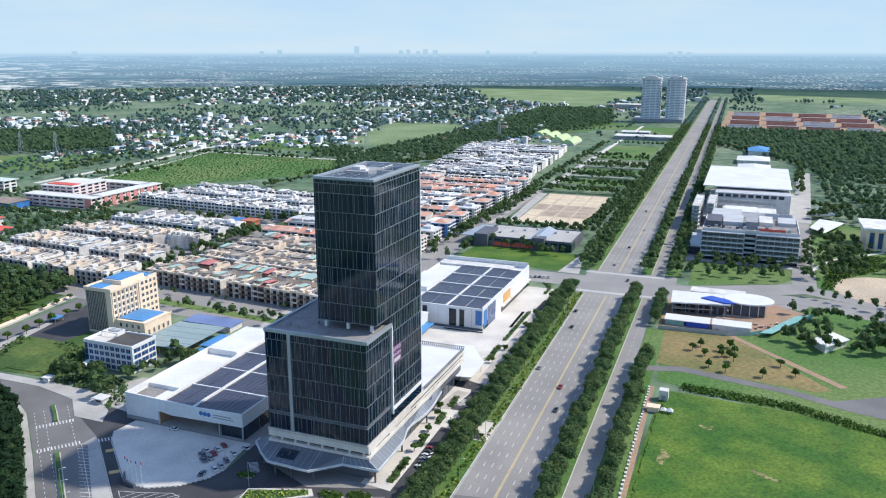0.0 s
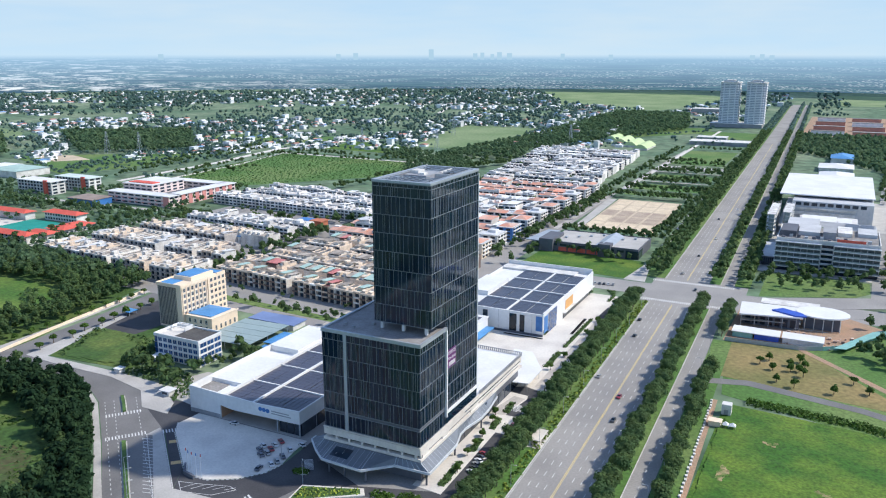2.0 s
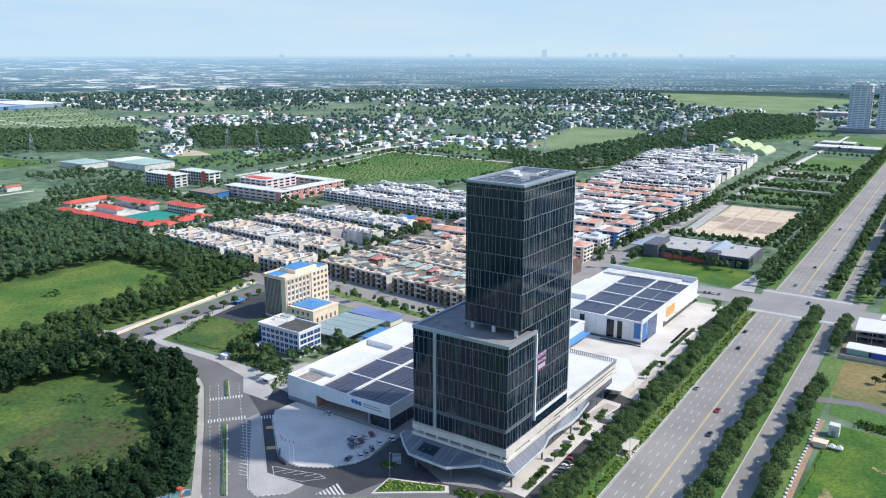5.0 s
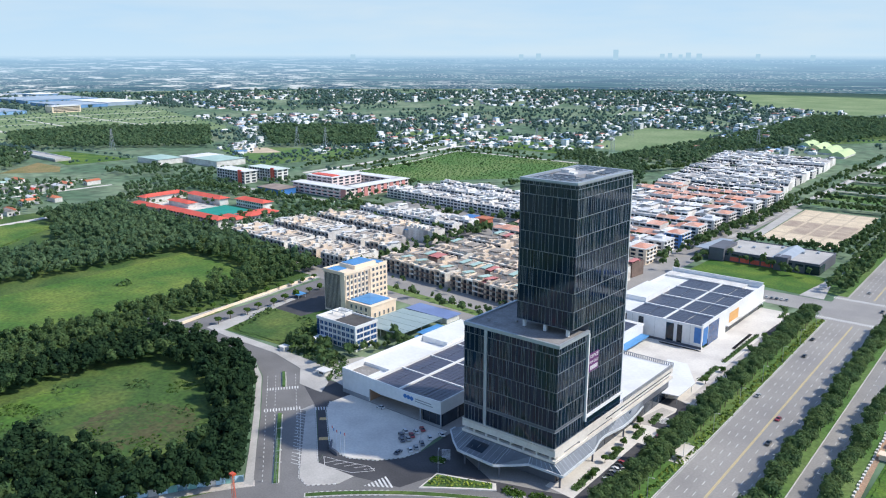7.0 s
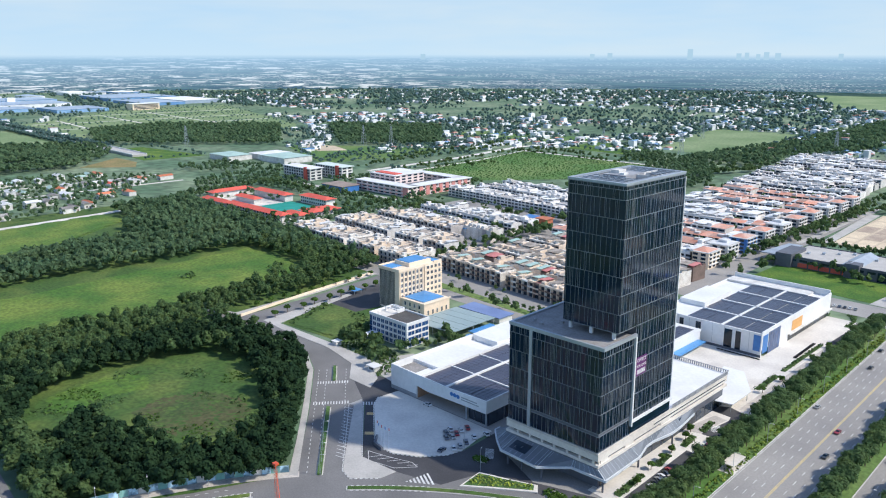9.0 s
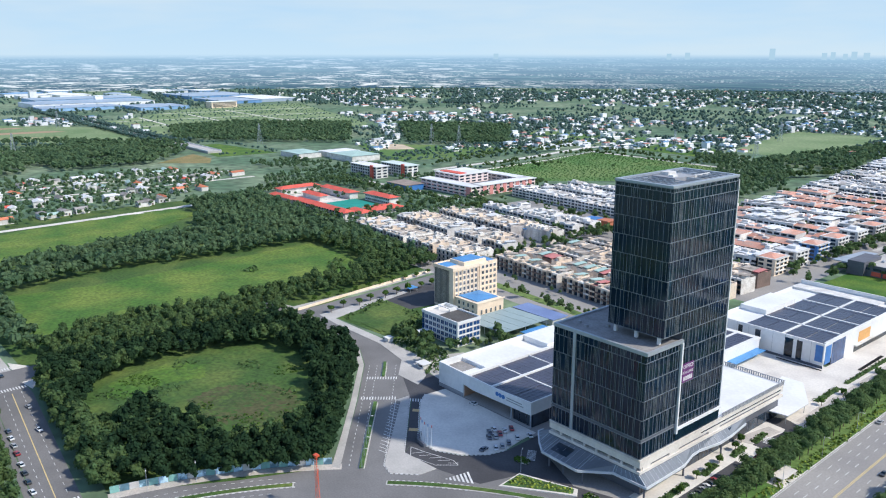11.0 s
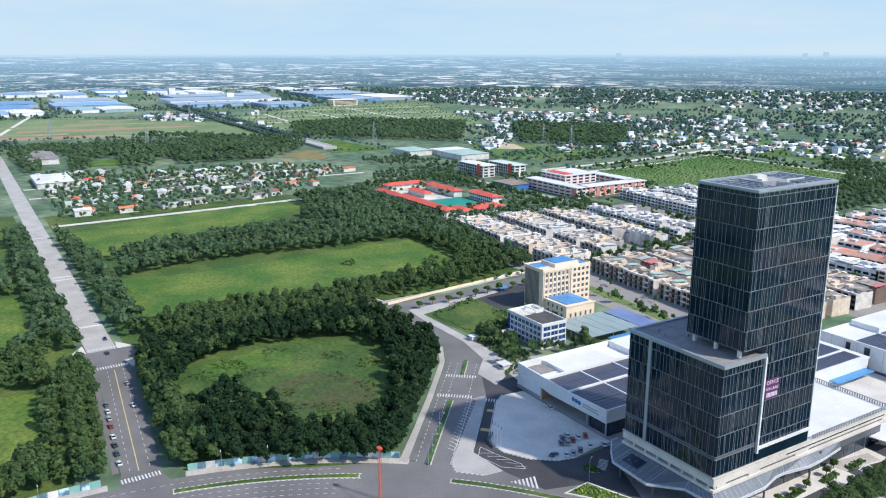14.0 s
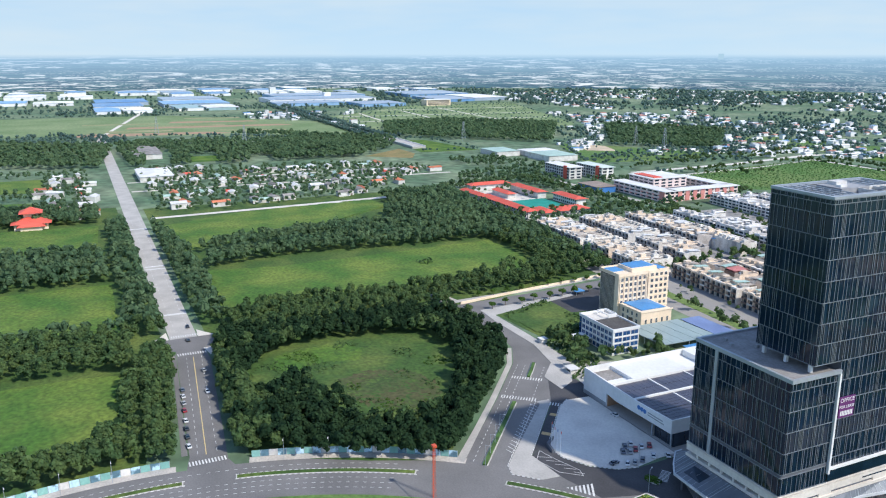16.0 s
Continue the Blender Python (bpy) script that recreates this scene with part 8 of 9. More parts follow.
walls, roofs_w, roofs_r, roofs_b = Acc(), Acc(), Acc(), Acc()
for k in range(13000):
    az, r = fg.uniform(-12, 98), 850 * math.exp(fg.uniform(0, 1) ** .75 * math.log(3500 / 850))
    x, y = polar(az, r)
    near = 1330 if 15 < az < 62 else 2050 if az <= 15 else 1500
    if r < near + 120 * noise.noise((x * .004, y * .004, 2.0)) or settled(x, y, az, r) < (-.06 if 15 < az < 62 else .1) or not free(x, y, 20) or fg.uniform(0, 1) < .42:
        continue
    big = 1.0 + max(0, (r - 1700) / 1800) * fg.uniform(.4, 1.6)
    w_, d_, h_ = fg.uniform(6, 14) * big, fg.uniform(7, 16) * big, fg.choice((3.0, 3.6, 5.4, 8.0, 12.0), p=(.38, .33, .18, .09, .02))
    walls.box(x, y, 0, x + w_, y + d_, h_)
    q = fg.uniform(0, 1)
    acc = roofs_w if q < .7 else roofs_r if q < .86 else roofs_b
    rise = 0.4 if h_ > 6 else 1.5
    acc.add([(x - .5, y - .5, h_), (x + w_ + .5, y - .5, h_), (x + w_ + .5, y + d_ + .5, h_), (x - .5, y + d_ + .5, h_), (x + w_ / 2, y - .5, h_ + rise), (x + w_ / 2, y + d_ + .5, h_ + rise)], [(0, 1, 4), (1, 2, 5, 4), (2, 3, 5), (3, 0, 4, 5), (3, 2, 1, 0)])
    homes.append((x, y, r, w_))
    for _ in range(2):
        a = fg.uniform(0, 6.28)
        trees_far.append((x + w_ / 2 + (w_ * .5 + fg.uniform(4, 22)) * math.cos(a), y + d_ / 2 + (d_ * .5 + fg.uniform(4, 22)) * math.sin(a), r))
for k in range(21000):
    az, r = fg.uniform(-12, 98), 800 * math.exp(fg.uniform(0, 1) ** .8 * math.log(3500 / 800))
    x, y = polar(az, r)
    v = noise.noise((x * .0024, y * .0024, 3.0)) + .5 * noise.noise((x * .008, y * .008, 7.0))
    if v > (.3 if r < 1450 else -.04) and free(x, y):
        trees_far.append((x, y, r))
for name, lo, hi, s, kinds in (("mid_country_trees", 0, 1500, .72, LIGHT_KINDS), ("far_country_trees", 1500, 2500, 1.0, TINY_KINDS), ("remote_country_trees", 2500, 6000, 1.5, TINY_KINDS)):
    forest(name, [(x, y) for x, y, r in trees_far if lo <= r < hi], LEAF_FAR_HAZE, "scattered trees and hedges of the far country", kinds, s)
hedge_spots = []
for p in ([(-800, 470), (-1040, 570), (-960, 640), (-800, 740), (-775, 600)], [(-700, 900), (-1000, 900), (-960, 1010), (-700, 1060)], [(-660, 880), (-480, 870), (-560, 980), (-680, 1000)], [(-545, 985), (-640, 1390), (-440, 1390), (-400, 960)], [(-900, 760), (-780, 800), (-800, 890)], [(-1020, 300), (-1010, 400), (-1190, 380), (-1200, 320)], [(-330, 1180), (-120, 1440), (-120, 1560), (-330, 1500)], [(-1500, -200), (-1400, 60), (-1200, 310)], [(-1660, 320), (-1980, 20), (-2040, -400)], [(-820, 500), (-900, 700), (-1020, 860), (-1180, 1020)]):
    for i in range(len(p) - 1):
        (x0, y0), (x1, y1) = p[i], p[i + 1]
        n = int(math.hypot(x1 - x0, y1 - y0) / 8)
        hedge_spots += [(x0 + (x1 - x0) * k / n + fg.uniform(-4, 4), y0 + (y1 - y0) * k / n + fg.uniform(-4, 4)) for k in range(n) if fg.uniform(0, 1) < .8]
forest("field_hedges", hedge_spots, LEAF_FAR_HAZE, "hedges and tree lines along the far fields", LIGHT_KINDS, .75)
# planted ground with lanes and rows of young trees
flat("planted_field", [PLANTED], .13, PALE_FIELD, "pale green planted ground far off", "field")
rows = []
for i in range(22):
    x = -1320 - i * 38
    for y in np.arange(320, 1090, 13.0):
        px, py = x + (y - 600) * .12 + fg.uniform(-2, 2), y + fg.uniform(-3, 3)
        if inside(px, py, PLANTED) and not inside(px, py, WOOD_A) and (i * 5) % 7 < 5 and fg.uniform(0, 1) < .85:
            rows.append((px, py))
forest("planted_row", rows, LEAF_FAR_HAZE, "rows of young trees across far planted ground", LIGHT_KINDS, .62)
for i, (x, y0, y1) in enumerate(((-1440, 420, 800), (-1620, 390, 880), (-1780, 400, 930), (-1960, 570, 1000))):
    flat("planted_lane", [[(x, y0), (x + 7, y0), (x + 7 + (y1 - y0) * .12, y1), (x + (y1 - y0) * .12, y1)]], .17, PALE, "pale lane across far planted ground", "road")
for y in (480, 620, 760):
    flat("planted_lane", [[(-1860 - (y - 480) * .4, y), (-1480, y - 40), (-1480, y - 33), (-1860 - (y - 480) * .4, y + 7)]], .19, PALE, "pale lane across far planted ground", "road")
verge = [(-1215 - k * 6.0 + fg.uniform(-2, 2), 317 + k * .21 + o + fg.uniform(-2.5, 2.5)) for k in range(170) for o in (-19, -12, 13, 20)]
forest("road_side_tree", verge, LEAF_FAR_HAZE, "tree rows along a far country road", TINY_KINDS, .95)
bridge = thing("road_bridge", (-1140, 318, 0), "pale concrete road bridge with white parapets", "bridge")
part("deck", Acc().prism([(-1070, 306), (-1070, 330), (-1215, 334), (-1215, 310)], .1, 3.2), CONCRETE, bridge)
for o in (306, 329):
    part("parapet", Acc().prism([(-1070, o), (-1070, o + 1), (-1215, o + 5), (-1215, o + 4)], 3.2, 4.6), WHITE, bridge)
FAR_WHITE = mat("far_white_walls", (0.8, 0.81, 0.82), 0.8, (0.66, 0.68, 0.7), 0.01, 0.1, 0.2, island=0.25)
FAR_ROOF = mat("far_pale_roofs", (0.82, 0.83, 0.84), 0.8, (0.62, 0.64, 0.66), 0.01, 0.1, 0.2, island=0.2)
FAR_RED = mat("far_red_roofs", (0.5, 0.24, 0.18), 0.8, (0.42, 0.2, 0.17), 0.01, 0.1, 0.2, island=0.3)
FAR_BLUE = mat("far_blue_roofs", (0.12, 0.27, 0.5), 0.7, (0.2, 0.34, 0.52), 0.01, 0.1, 0.2, island=0.3)
for nm, acc, m, lb in (("far_house_wall", walls, FAR_WHITE, "pale walls of countless far houses"), ("far_house_roof", roofs_w, FAR_ROOF, "pale roofs of countless far houses"), ("far_house_red_roof", roofs_r, FAR_RED, "reddish roofs of countless far houses"), ("far_house_blue_roof", roofs_b, FAR_BLUE, "blue roofs of countless far houses")):
    solid(nm, acc, m, lb, "houses", "stuff")
tm = thing("temple", (-650, -252, 0), "small temple with tiered red roofs", "temple")
part("wall", Acc().box(-667, -267, .1, -635, -239, 6), CREAM, tm)
hip(tm, -670, -270, -632, -236, 6, 12, ROOF_RED)
part("upper_wall", Acc().box(-657, -259, 10, -645, -247, 14), CREAM, tm)
hip(tm, -661, -263, -641, -243, 14, 19, ROOF_RED, "upper_roof")
part("gate_wall", Acc().box(-634, -262, .1, -630, -244, 4), CREAM, tm)
hip(tm, -636, -265, -628, -241, 4, 7, ROOF_RED, "gate_roof")
west = [[(-650, -330), (-640, -200), (-1000, -195), (-1010, -330)]]
west_green = [[(-690, -300), (-690, -262), (-780, -255), (-790, -300)], [(-860, -310), (-850, -250), (-960, -250), (-960, -310)]]
for i, p in enumerate(west_green):
    flat("garden_field", [p], .12 + .004 * i, GRASS_YELLOW, "small green field among village gardens", "field")
forest("west_village_trees", scatter(west, 10.5, west_green), LEAF_MID, "garden trees west of the avenue", MID_KINDS, size=.75)
for i in range(16):
    copy_thing(cottages[vil.randrange(8)], pose(-690 - (i % 8) * 38 + vil.uniform(-8, 8), -212 - (i // 8) * 28 + vil.uniform(-6, 6), 0, 0, 0, vil.choice((85, 95, 0, 178))))
# works with long sheds
wg = random.Random(4)


def shed(x, y, w_, d_, h_, roofm, wallm):
    t = thing("factory_shed", (x, y, 0), "long industrial shed with a low pitched roof", "factory", "factory sheds")
    part("wall", Acc().box(x, y, 0, x + w_, y + d_, h_), wallm, t)
    hip(t, x - 1, y - 1, x + w_ + 1, y + d_ + 1, h_, h_ + 4, roofm)


SHED_BLUE = mat("pale_blue_sheet", (0.2, 0.4, 0.66), 0.6, (0.3, 0.47, 0.68), 0.01, 0.1, 0.2)
SHED_GREY = mat("blue_grey_sheet", (0.36, 0.44, 0.53), 0.7, (0.28, 0.36, 0.46), 0.01, 0.1, 0.2)
SHED_TEAL = mat("pale_teal_sheet", (0.34, 0.5, 0.52), 0.7, (0.3, 0.44, 0.47), 0.01, 0.1, 0.2)
shed(-2330, 350, 110, 215, 9, SHED_GREY, SHED_BLUE)
shed(-2250, 575, 150, 140, 9, SHED_GREY, SHED_BLUE)
shed(-2520, 360, 170, 350, 13, SHED_GREY, FAR_WHITE)
shed(-2740, 420, 170, 330, 13, SHED_GREY, SHED_BLUE)
shed(-2450, 880, 230, 130, 9, SHED_GREY, FAR_BLUE)
shed(-2480, 1020, 240, 130, 10, FAR_ROOF, SHED_GREY)
shed(-2780, 900, 250, 240, 11, SHED_GREY, FAR_BLUE)
shed(-2250, -152, 150, 62, 8, SHED_BLUE, FAR_WHITE)
shed(-2440, -150, 170, 130, 10, FAR_BLUE, FAR_WHITE)
shed(-2240, -82, 120, 74, 8, FAR_ROOF, FAR_WHITE)
shed(-2660, -140, 190, 150, 10, FAR_BLUE, SHED_GREY)
shed(-2290, 55, 140, 72, 8, SHED_TEAL, FAR_WHITE)
shed(-2270, 134, 130, 90, 8, FAR_ROOF, SHED_TEAL)
shed(-2500, 40, 180, 190, 10, SHED_BLUE, SHED_GREY)
shed(-2720, 60, 190, 180, 11, SHED_GREY, FAR_WHITE)
shed(-2640, -310, 110, 110, 8, FAR_ROOF, FAR_WHITE)
shed(-2700, -470, 140, 140, 9, SHED_BLUE, FAR_WHITE)
for i in range(50):
    x, y = -2980 - (i % 4) * 150 + wg.uniform(-30, 30), -560 + (i // 4) * 165 + wg.uniform(-25, 25)
    if 300 < y < 390 or -185 < y < -60 and i % 4 == 0 or wg.random() < .12 or math.hypot(x - 100, y + 200) > 3480:
        continue
    shed(x, y, wg.uniform(60, 130), wg.uniform(60, 140), wg.uniform(8, 13), wg.choice((FAR_BLUE, FAR_ROOF, FAR_ROOF, FAR_WHITE, SHED_GREY)), wg.choice((FAR_WHITE, FAR_WHITE, FAR_BLUE)))
ob_ = thing("works_office", (-2080, 800, 0), "cream and red works office of five storeys", "office building")
part("wall", Acc().box(-2110, 770, 0, -2070, 850, 17), CREAM, ob_)
part("roof", Acc().box(-2111, 769, 17, -2069, 851, 18), FAR_WHITE, ob_)
for f in range(4):
    part("window_band", Acc().box(-2069.9, 774, 3 + f * 3.6, -2069.5, 846, 4.8 + f * 3.6), GLASS, ob_)
sheds_t = []
for i in range(900):
    x, y = -2340 + wg.uniform(-1000, 240), -560 + wg.uniform(0, 2100)
    sheds_t.append((x, y))
forest("works_tree", sheds_t, LEAF_FAR_HAZE, "trees between the factory sheds", TINY_KINDS, 1.2)
for i, (x, y) in enumerate(((-2460, 560), (-2860, 470))):
    t = thing("factory_tower", (x, y, 0), "pale concrete works tower above the sheds", "factory", "factory towers")
    part("shaft", Acc().box(x, y, 0, x + 24, y + 22, 26 + 3 * i), FAR_WHITE, t)
    part("cap", Acc().box(x - 1, y - 1, 26 + 3 * i, x + 25, y + 23, 28 + 3 * i), FAR_ROOF, t)
for i in range(16):
    x, y = 75 + (i % 4) * 74, 1500 + (i // 4) * 120
    t = thing("site_row", (x, y, 0), "unfinished row of houses on red soil", "house", "unfinished rows")
    part("wall", Acc().box(x, y, 0, x + 60, y + 16, 9), FAR_RED if i % 3 else FAR_WHITE, t)
    part("roof", Acc().box(x - .5, y - .5, 9, x + 60.5, y + 16.5, 9.6), ROOF_GREY, t)
flat("far_site_soil", [rect(58, 1485, 380, 2010)], .12, SOIL, "bare red soil of a far building site", "ground")
# pylons
for x, y in ((-1143, 437), (-941, 668), (-888, 686), (-1500, -60), (-1240, 60), (-600, 905), (-470, 930), (-560, 1180), (-300, 1120), (-1700, 250)):
    t = thing("pylon", (x, y, 0), "grey steel lattice power pylon", "pylon", "power pylons")
    a = Acc()
    for sx, sy in ((-1, -1), (1, -1), (1, 1), (-1, 1)):
        a.beam((x + sx * 3.5, y + sy * 3.5, 0), (x + sx * .7, y + sy * .7, 36), .35)
    part("leg_frame", a, METAL, t)
    b = Acc()
    for z in range(4, 34, 5):
        k, k2 = 3.5 - z * .078, 3.5 - (z + 5) * .078
        b.beam((x - k, y - k, z), (x + k2, y - k2, z + 5), .18).beam((x + k, y - k, z), (x - k2, y - k2, z + 5), .18).beam((x + k, y - k, z), (x + k2, y + k2, z + 5), .18)
    part("bracing", b, METAL, t)
    for z in (24, 29, 34):
        part("cross_arm", Acc().beam((x - 5, y + 3, z), (x + 5, y - 3, z), .35), METAL, t)
# backdrop of the hazy distance and the low sky, haze painted into its glow
bd = bpy.data.materials.new("hazy_distance")
bd.use_nodes = True
n_, l_ = bd.node_tree.nodes, bd.node_tree.links
n_.remove(n_["Principled BSDF"])
geo = n_.new("ShaderNodeNewGeometry")
sep = n_.new("ShaderNodeSeparateXYZ")
l_.new(geo.outputs["Position"], sep.inputs[0])


def calc(op, a, b):
    m = n_.new("ShaderNodeMath")
    m.operation = op
    for i, v in enumerate((a, b)):
        if isinstance(v, (int, float)):
            m.inputs[i].default_value = v
        else:
            l_.new(v, m.inputs[i])
    return m.outputs[0]


def ramp_of(v, lo, hi, o0=0.0, o1=1.0):
    m = n_.new("ShaderNodeMapRange")
    for i, k in enumerate((lo, hi, o0, o1)):
        m.inputs[i + 1].default_value = k
    l_.new(v, m.inputs[0])
    return m.outputs[0]


def blend(f, a, b):
    m = n_.new("ShaderNodeMix")
    m.data_type = "RGBA"
    for i, v in ((6, a), (7, b)):
        if isinstance(v, tuple):
            m.inputs[i].default_value = (*v, 1)
        else:
            l_.new(v, m.inputs[i])
    l_.new(f, m.inputs[0])
    return m.outputs[2]


def streaks(kx, kz, detail, off):
    c = n_.new("ShaderNodeCombineXYZ")
    ang = calc("ARCTAN2", calc("ADD", sep.outputs[0], -100), calc("ADD", sep.outputs[1], 200))
    l_.new(calc("MULTIPLY", ang, kx), c.inputs[0])
    l_.new(calc("MULTIPLY", sep.outputs[2], kz), c.inputs[1])
    c.inputs[2].default_value = off
    t = n_.new("ShaderNodeTexNoise")
    t.inputs["Scale"].default_value, t.inputs["Detail"].default_value, t.inputs["Roughness"].default_value = 1.0, detail, 0.62
    l_.new(c.outputs[0], t.inputs["Vector"])
    return t.outputs["Fac"]


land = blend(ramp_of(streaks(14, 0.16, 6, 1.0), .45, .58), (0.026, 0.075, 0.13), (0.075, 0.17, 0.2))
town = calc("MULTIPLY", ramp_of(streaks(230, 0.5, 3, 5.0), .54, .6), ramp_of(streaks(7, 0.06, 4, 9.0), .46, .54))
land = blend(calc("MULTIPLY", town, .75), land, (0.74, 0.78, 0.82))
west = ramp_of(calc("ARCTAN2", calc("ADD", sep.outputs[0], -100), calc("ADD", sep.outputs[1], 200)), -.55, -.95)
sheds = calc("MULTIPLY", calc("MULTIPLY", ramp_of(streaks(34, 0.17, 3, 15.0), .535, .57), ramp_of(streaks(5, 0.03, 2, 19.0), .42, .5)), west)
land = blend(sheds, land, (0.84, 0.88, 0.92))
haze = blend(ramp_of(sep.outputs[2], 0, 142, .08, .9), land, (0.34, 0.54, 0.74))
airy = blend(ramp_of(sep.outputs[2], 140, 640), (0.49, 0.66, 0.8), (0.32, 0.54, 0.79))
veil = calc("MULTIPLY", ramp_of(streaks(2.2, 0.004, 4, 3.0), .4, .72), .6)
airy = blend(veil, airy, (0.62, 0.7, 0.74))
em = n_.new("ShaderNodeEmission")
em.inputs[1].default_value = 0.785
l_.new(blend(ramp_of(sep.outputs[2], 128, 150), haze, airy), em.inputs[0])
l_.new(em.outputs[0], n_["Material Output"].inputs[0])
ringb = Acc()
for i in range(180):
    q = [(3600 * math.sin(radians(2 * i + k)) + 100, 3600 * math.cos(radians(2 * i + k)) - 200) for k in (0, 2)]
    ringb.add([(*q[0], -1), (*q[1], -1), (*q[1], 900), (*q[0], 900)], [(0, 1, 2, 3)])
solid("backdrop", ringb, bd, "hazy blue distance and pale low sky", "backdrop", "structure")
# Skyline towers hold the haze as one flat glowing colour.
TOWER_HAZE = bpy.data.materials.new("haze_tower")
TOWER_HAZE.use_nodes = True
tn = TOWER_HAZE.node_tree
tn.nodes.remove(tn.nodes["Principled BSDF"])
te = tn.nodes.new("ShaderNodeEmission")
te.inputs[0].default_value = (0.29, 0.43, 0.54, 1)
tn.links.new(te.outputs[0], tn.nodes["Material Output"].inputs[0])
for az, w_, h_ in ((27.7, 14, 172), (24.6, 12, 155), (24.1, 10, 158), (22.9, 14, 160), (22.2, 16, 156), (23.4, 9, 152), (6.0, 18, 148), (5.4, 16, 152), (4.8, 18, 148), (33, 12, 156), (34.2, 10, 152), (46, 10, 152), (18.5, 12, 154), (15.2, 14, 150)):
    x, y = polar(az, 3540)
    solid("backdrop_tower", Acc().box(x - w_ / 2, y - 10, 128, x + w_ / 2, y + 10, h_), TOWER_HAZE, "hazy far tower on the skyline", "backdrop", "structure")



# ---- cars and street things ----
def car_template(col, name):
    """A saloon car, nose towards +y."""
    pm = mat("car_paint_" + name, col, 0.3, tuple(v * .85 for v in col), 0.5, 2.0, 0.1, coat=0.5)
    t = thing("car", (0, 0, 0), "parked " + name + " car with dark windows", "car", "cars")
    b = Acc()
    prof = [(-2.2, .35), (2.2, .35), (2.25, .75), (1.1, .95), (-2.0, 1.0), (-2.25, .8)]
    for s, half in ((0, .88),):
        k = len(prof)
        b.add([(-half, y, z) for y, z in prof] + [(half, y, z) for y, z in prof], [tuple(range(k)), tuple(reversed(range(k, 2 * k)))] + [(i + k, (i + 1) % k + k, (i + 1) % k, i) for i in range(k)])
    part("body", b, pm, t)
    part("cabin", Acc().add([(-.8, -1.8, .95), (.8, -1.8, .95), (.8, 1.0, .95), (-.8, 1.0, .95), (-.62, -1.2, 1.42), (.62, -1.2, 1.42), (.62, .25, 1.42), (-.62, .25, 1.42)], [(3, 2, 1, 0), (4, 5, 6, 7), (0, 1, 5, 4), (1, 2, 6, 5), (2, 3, 7, 6), (3, 0, 4, 7)]), GLASS_DARK, t)
    part("roof", Acc().box(-.6, -1.15, 1.42, .6, .2, 1.47), pm, t)
    for x in (-.82, .82):
        for y in (-1.4, 1.4):
            part("wheel", Acc().tube((x - .1, y, .33), (x + .1, y, .33), .33, .33, 10), TYRE, t)
    return t


CARS = [car_template(c, n) for c, n in (((.75, .76, .77), "white"), ((.05, .055, .06), "black"), ((.35, .04, .05), "dark red"), ((.12, .14, .18), "dark blue"), ((.4, .41, .42), "silver"))]


def park(k, x, y, deg, z=.1):
    t = CARS[k]
    m = pose(x, y, z, 0, 0, deg)
    if t.name in fresh:
        return copy_thing(t, m)
    fresh.add(t.name)
    t.matrix_basis = m
    return t


for k, x, y, a in ((3, -71.6, -16.7, 60), (0, -72.5, -13.2, 60), (2, -68.1, -7.0, 55), (0, -68.7, -10.5, 55), (2, -67.8, -14.2, 55), (3, -68.4, -20.0, 60), (4, -67.1, -17.6, 60), (3, -62.2, -29.0, 10), (0, -59.8, -24.3, 50), (4, -59.2, -21.2, 50), (3, -59.6, -17.1, 50), (0, -60.4, -11.1, 50), (0, -58.3, -5.6, 60), (0, -97.5, -2.6, 90)):
    park(k, x, y, a, .24)
for i, (k, x, y) in enumerate(((3, -207, -174.6), (0, -199, -175.3), (4, -191, -176), (2, -183, -176.7), (0, -172, -177.6), (1, -164, -178.3), (1, -156, -179), (0, -147, -179.6))):
    park(k, x, y, 93)
for k, u, y, a in ((1, 35.3, 220, 0), (1, 38.6, 190, 0), (4, 35.0, 122, 0), (2, 50.2, 102, 180), (1, 53.6, 76, 180), (4, 42, 340, 0), (1, 45.4, 400, 0), (0, 50, 470, 180), (1, 57, 300, 180), (3, 42, 560, 0), (0, 54, 620, 180)):
    park(k, BX(u, y), y, a)
for i in range(6):
    park((0, 1, 4, 0, 1, 2)[i], 14.6 - .3 * i, 6 + 3.1 * i, 62, .24)
for i in range(4):
    park((1, 2, 0, 1)[i], 14.2, 45 + 6 * i, 5, .18)
for i in range(7):
    park((1, 4, 0, 3, 1, 0, 4)[i], -22 + 3.1 * i, 285 + .5 * i, 8, .1)
park(1, -276, -163, 100), park(4, -228, -161.5, 95), park(0, -200, -164, 276), park(1, -300, -160, 270)
bikes = Acc()
for i in range(26):
    for x, y in ((1.6 - .02 * i, 176 + 1.15 * i), (-34 + .9 * i, 160)):
        bikes.beam((x - .8, y, .75), (x + .8, y + .25, .75), .28, .5).beam((x - .7, y, .5), (x - .6, y, 1.15), .1)
solid("motorbike_rows", bikes, TYRE, "rows of parked dark motorbikes on the yard", "motorbikes", "stuff")


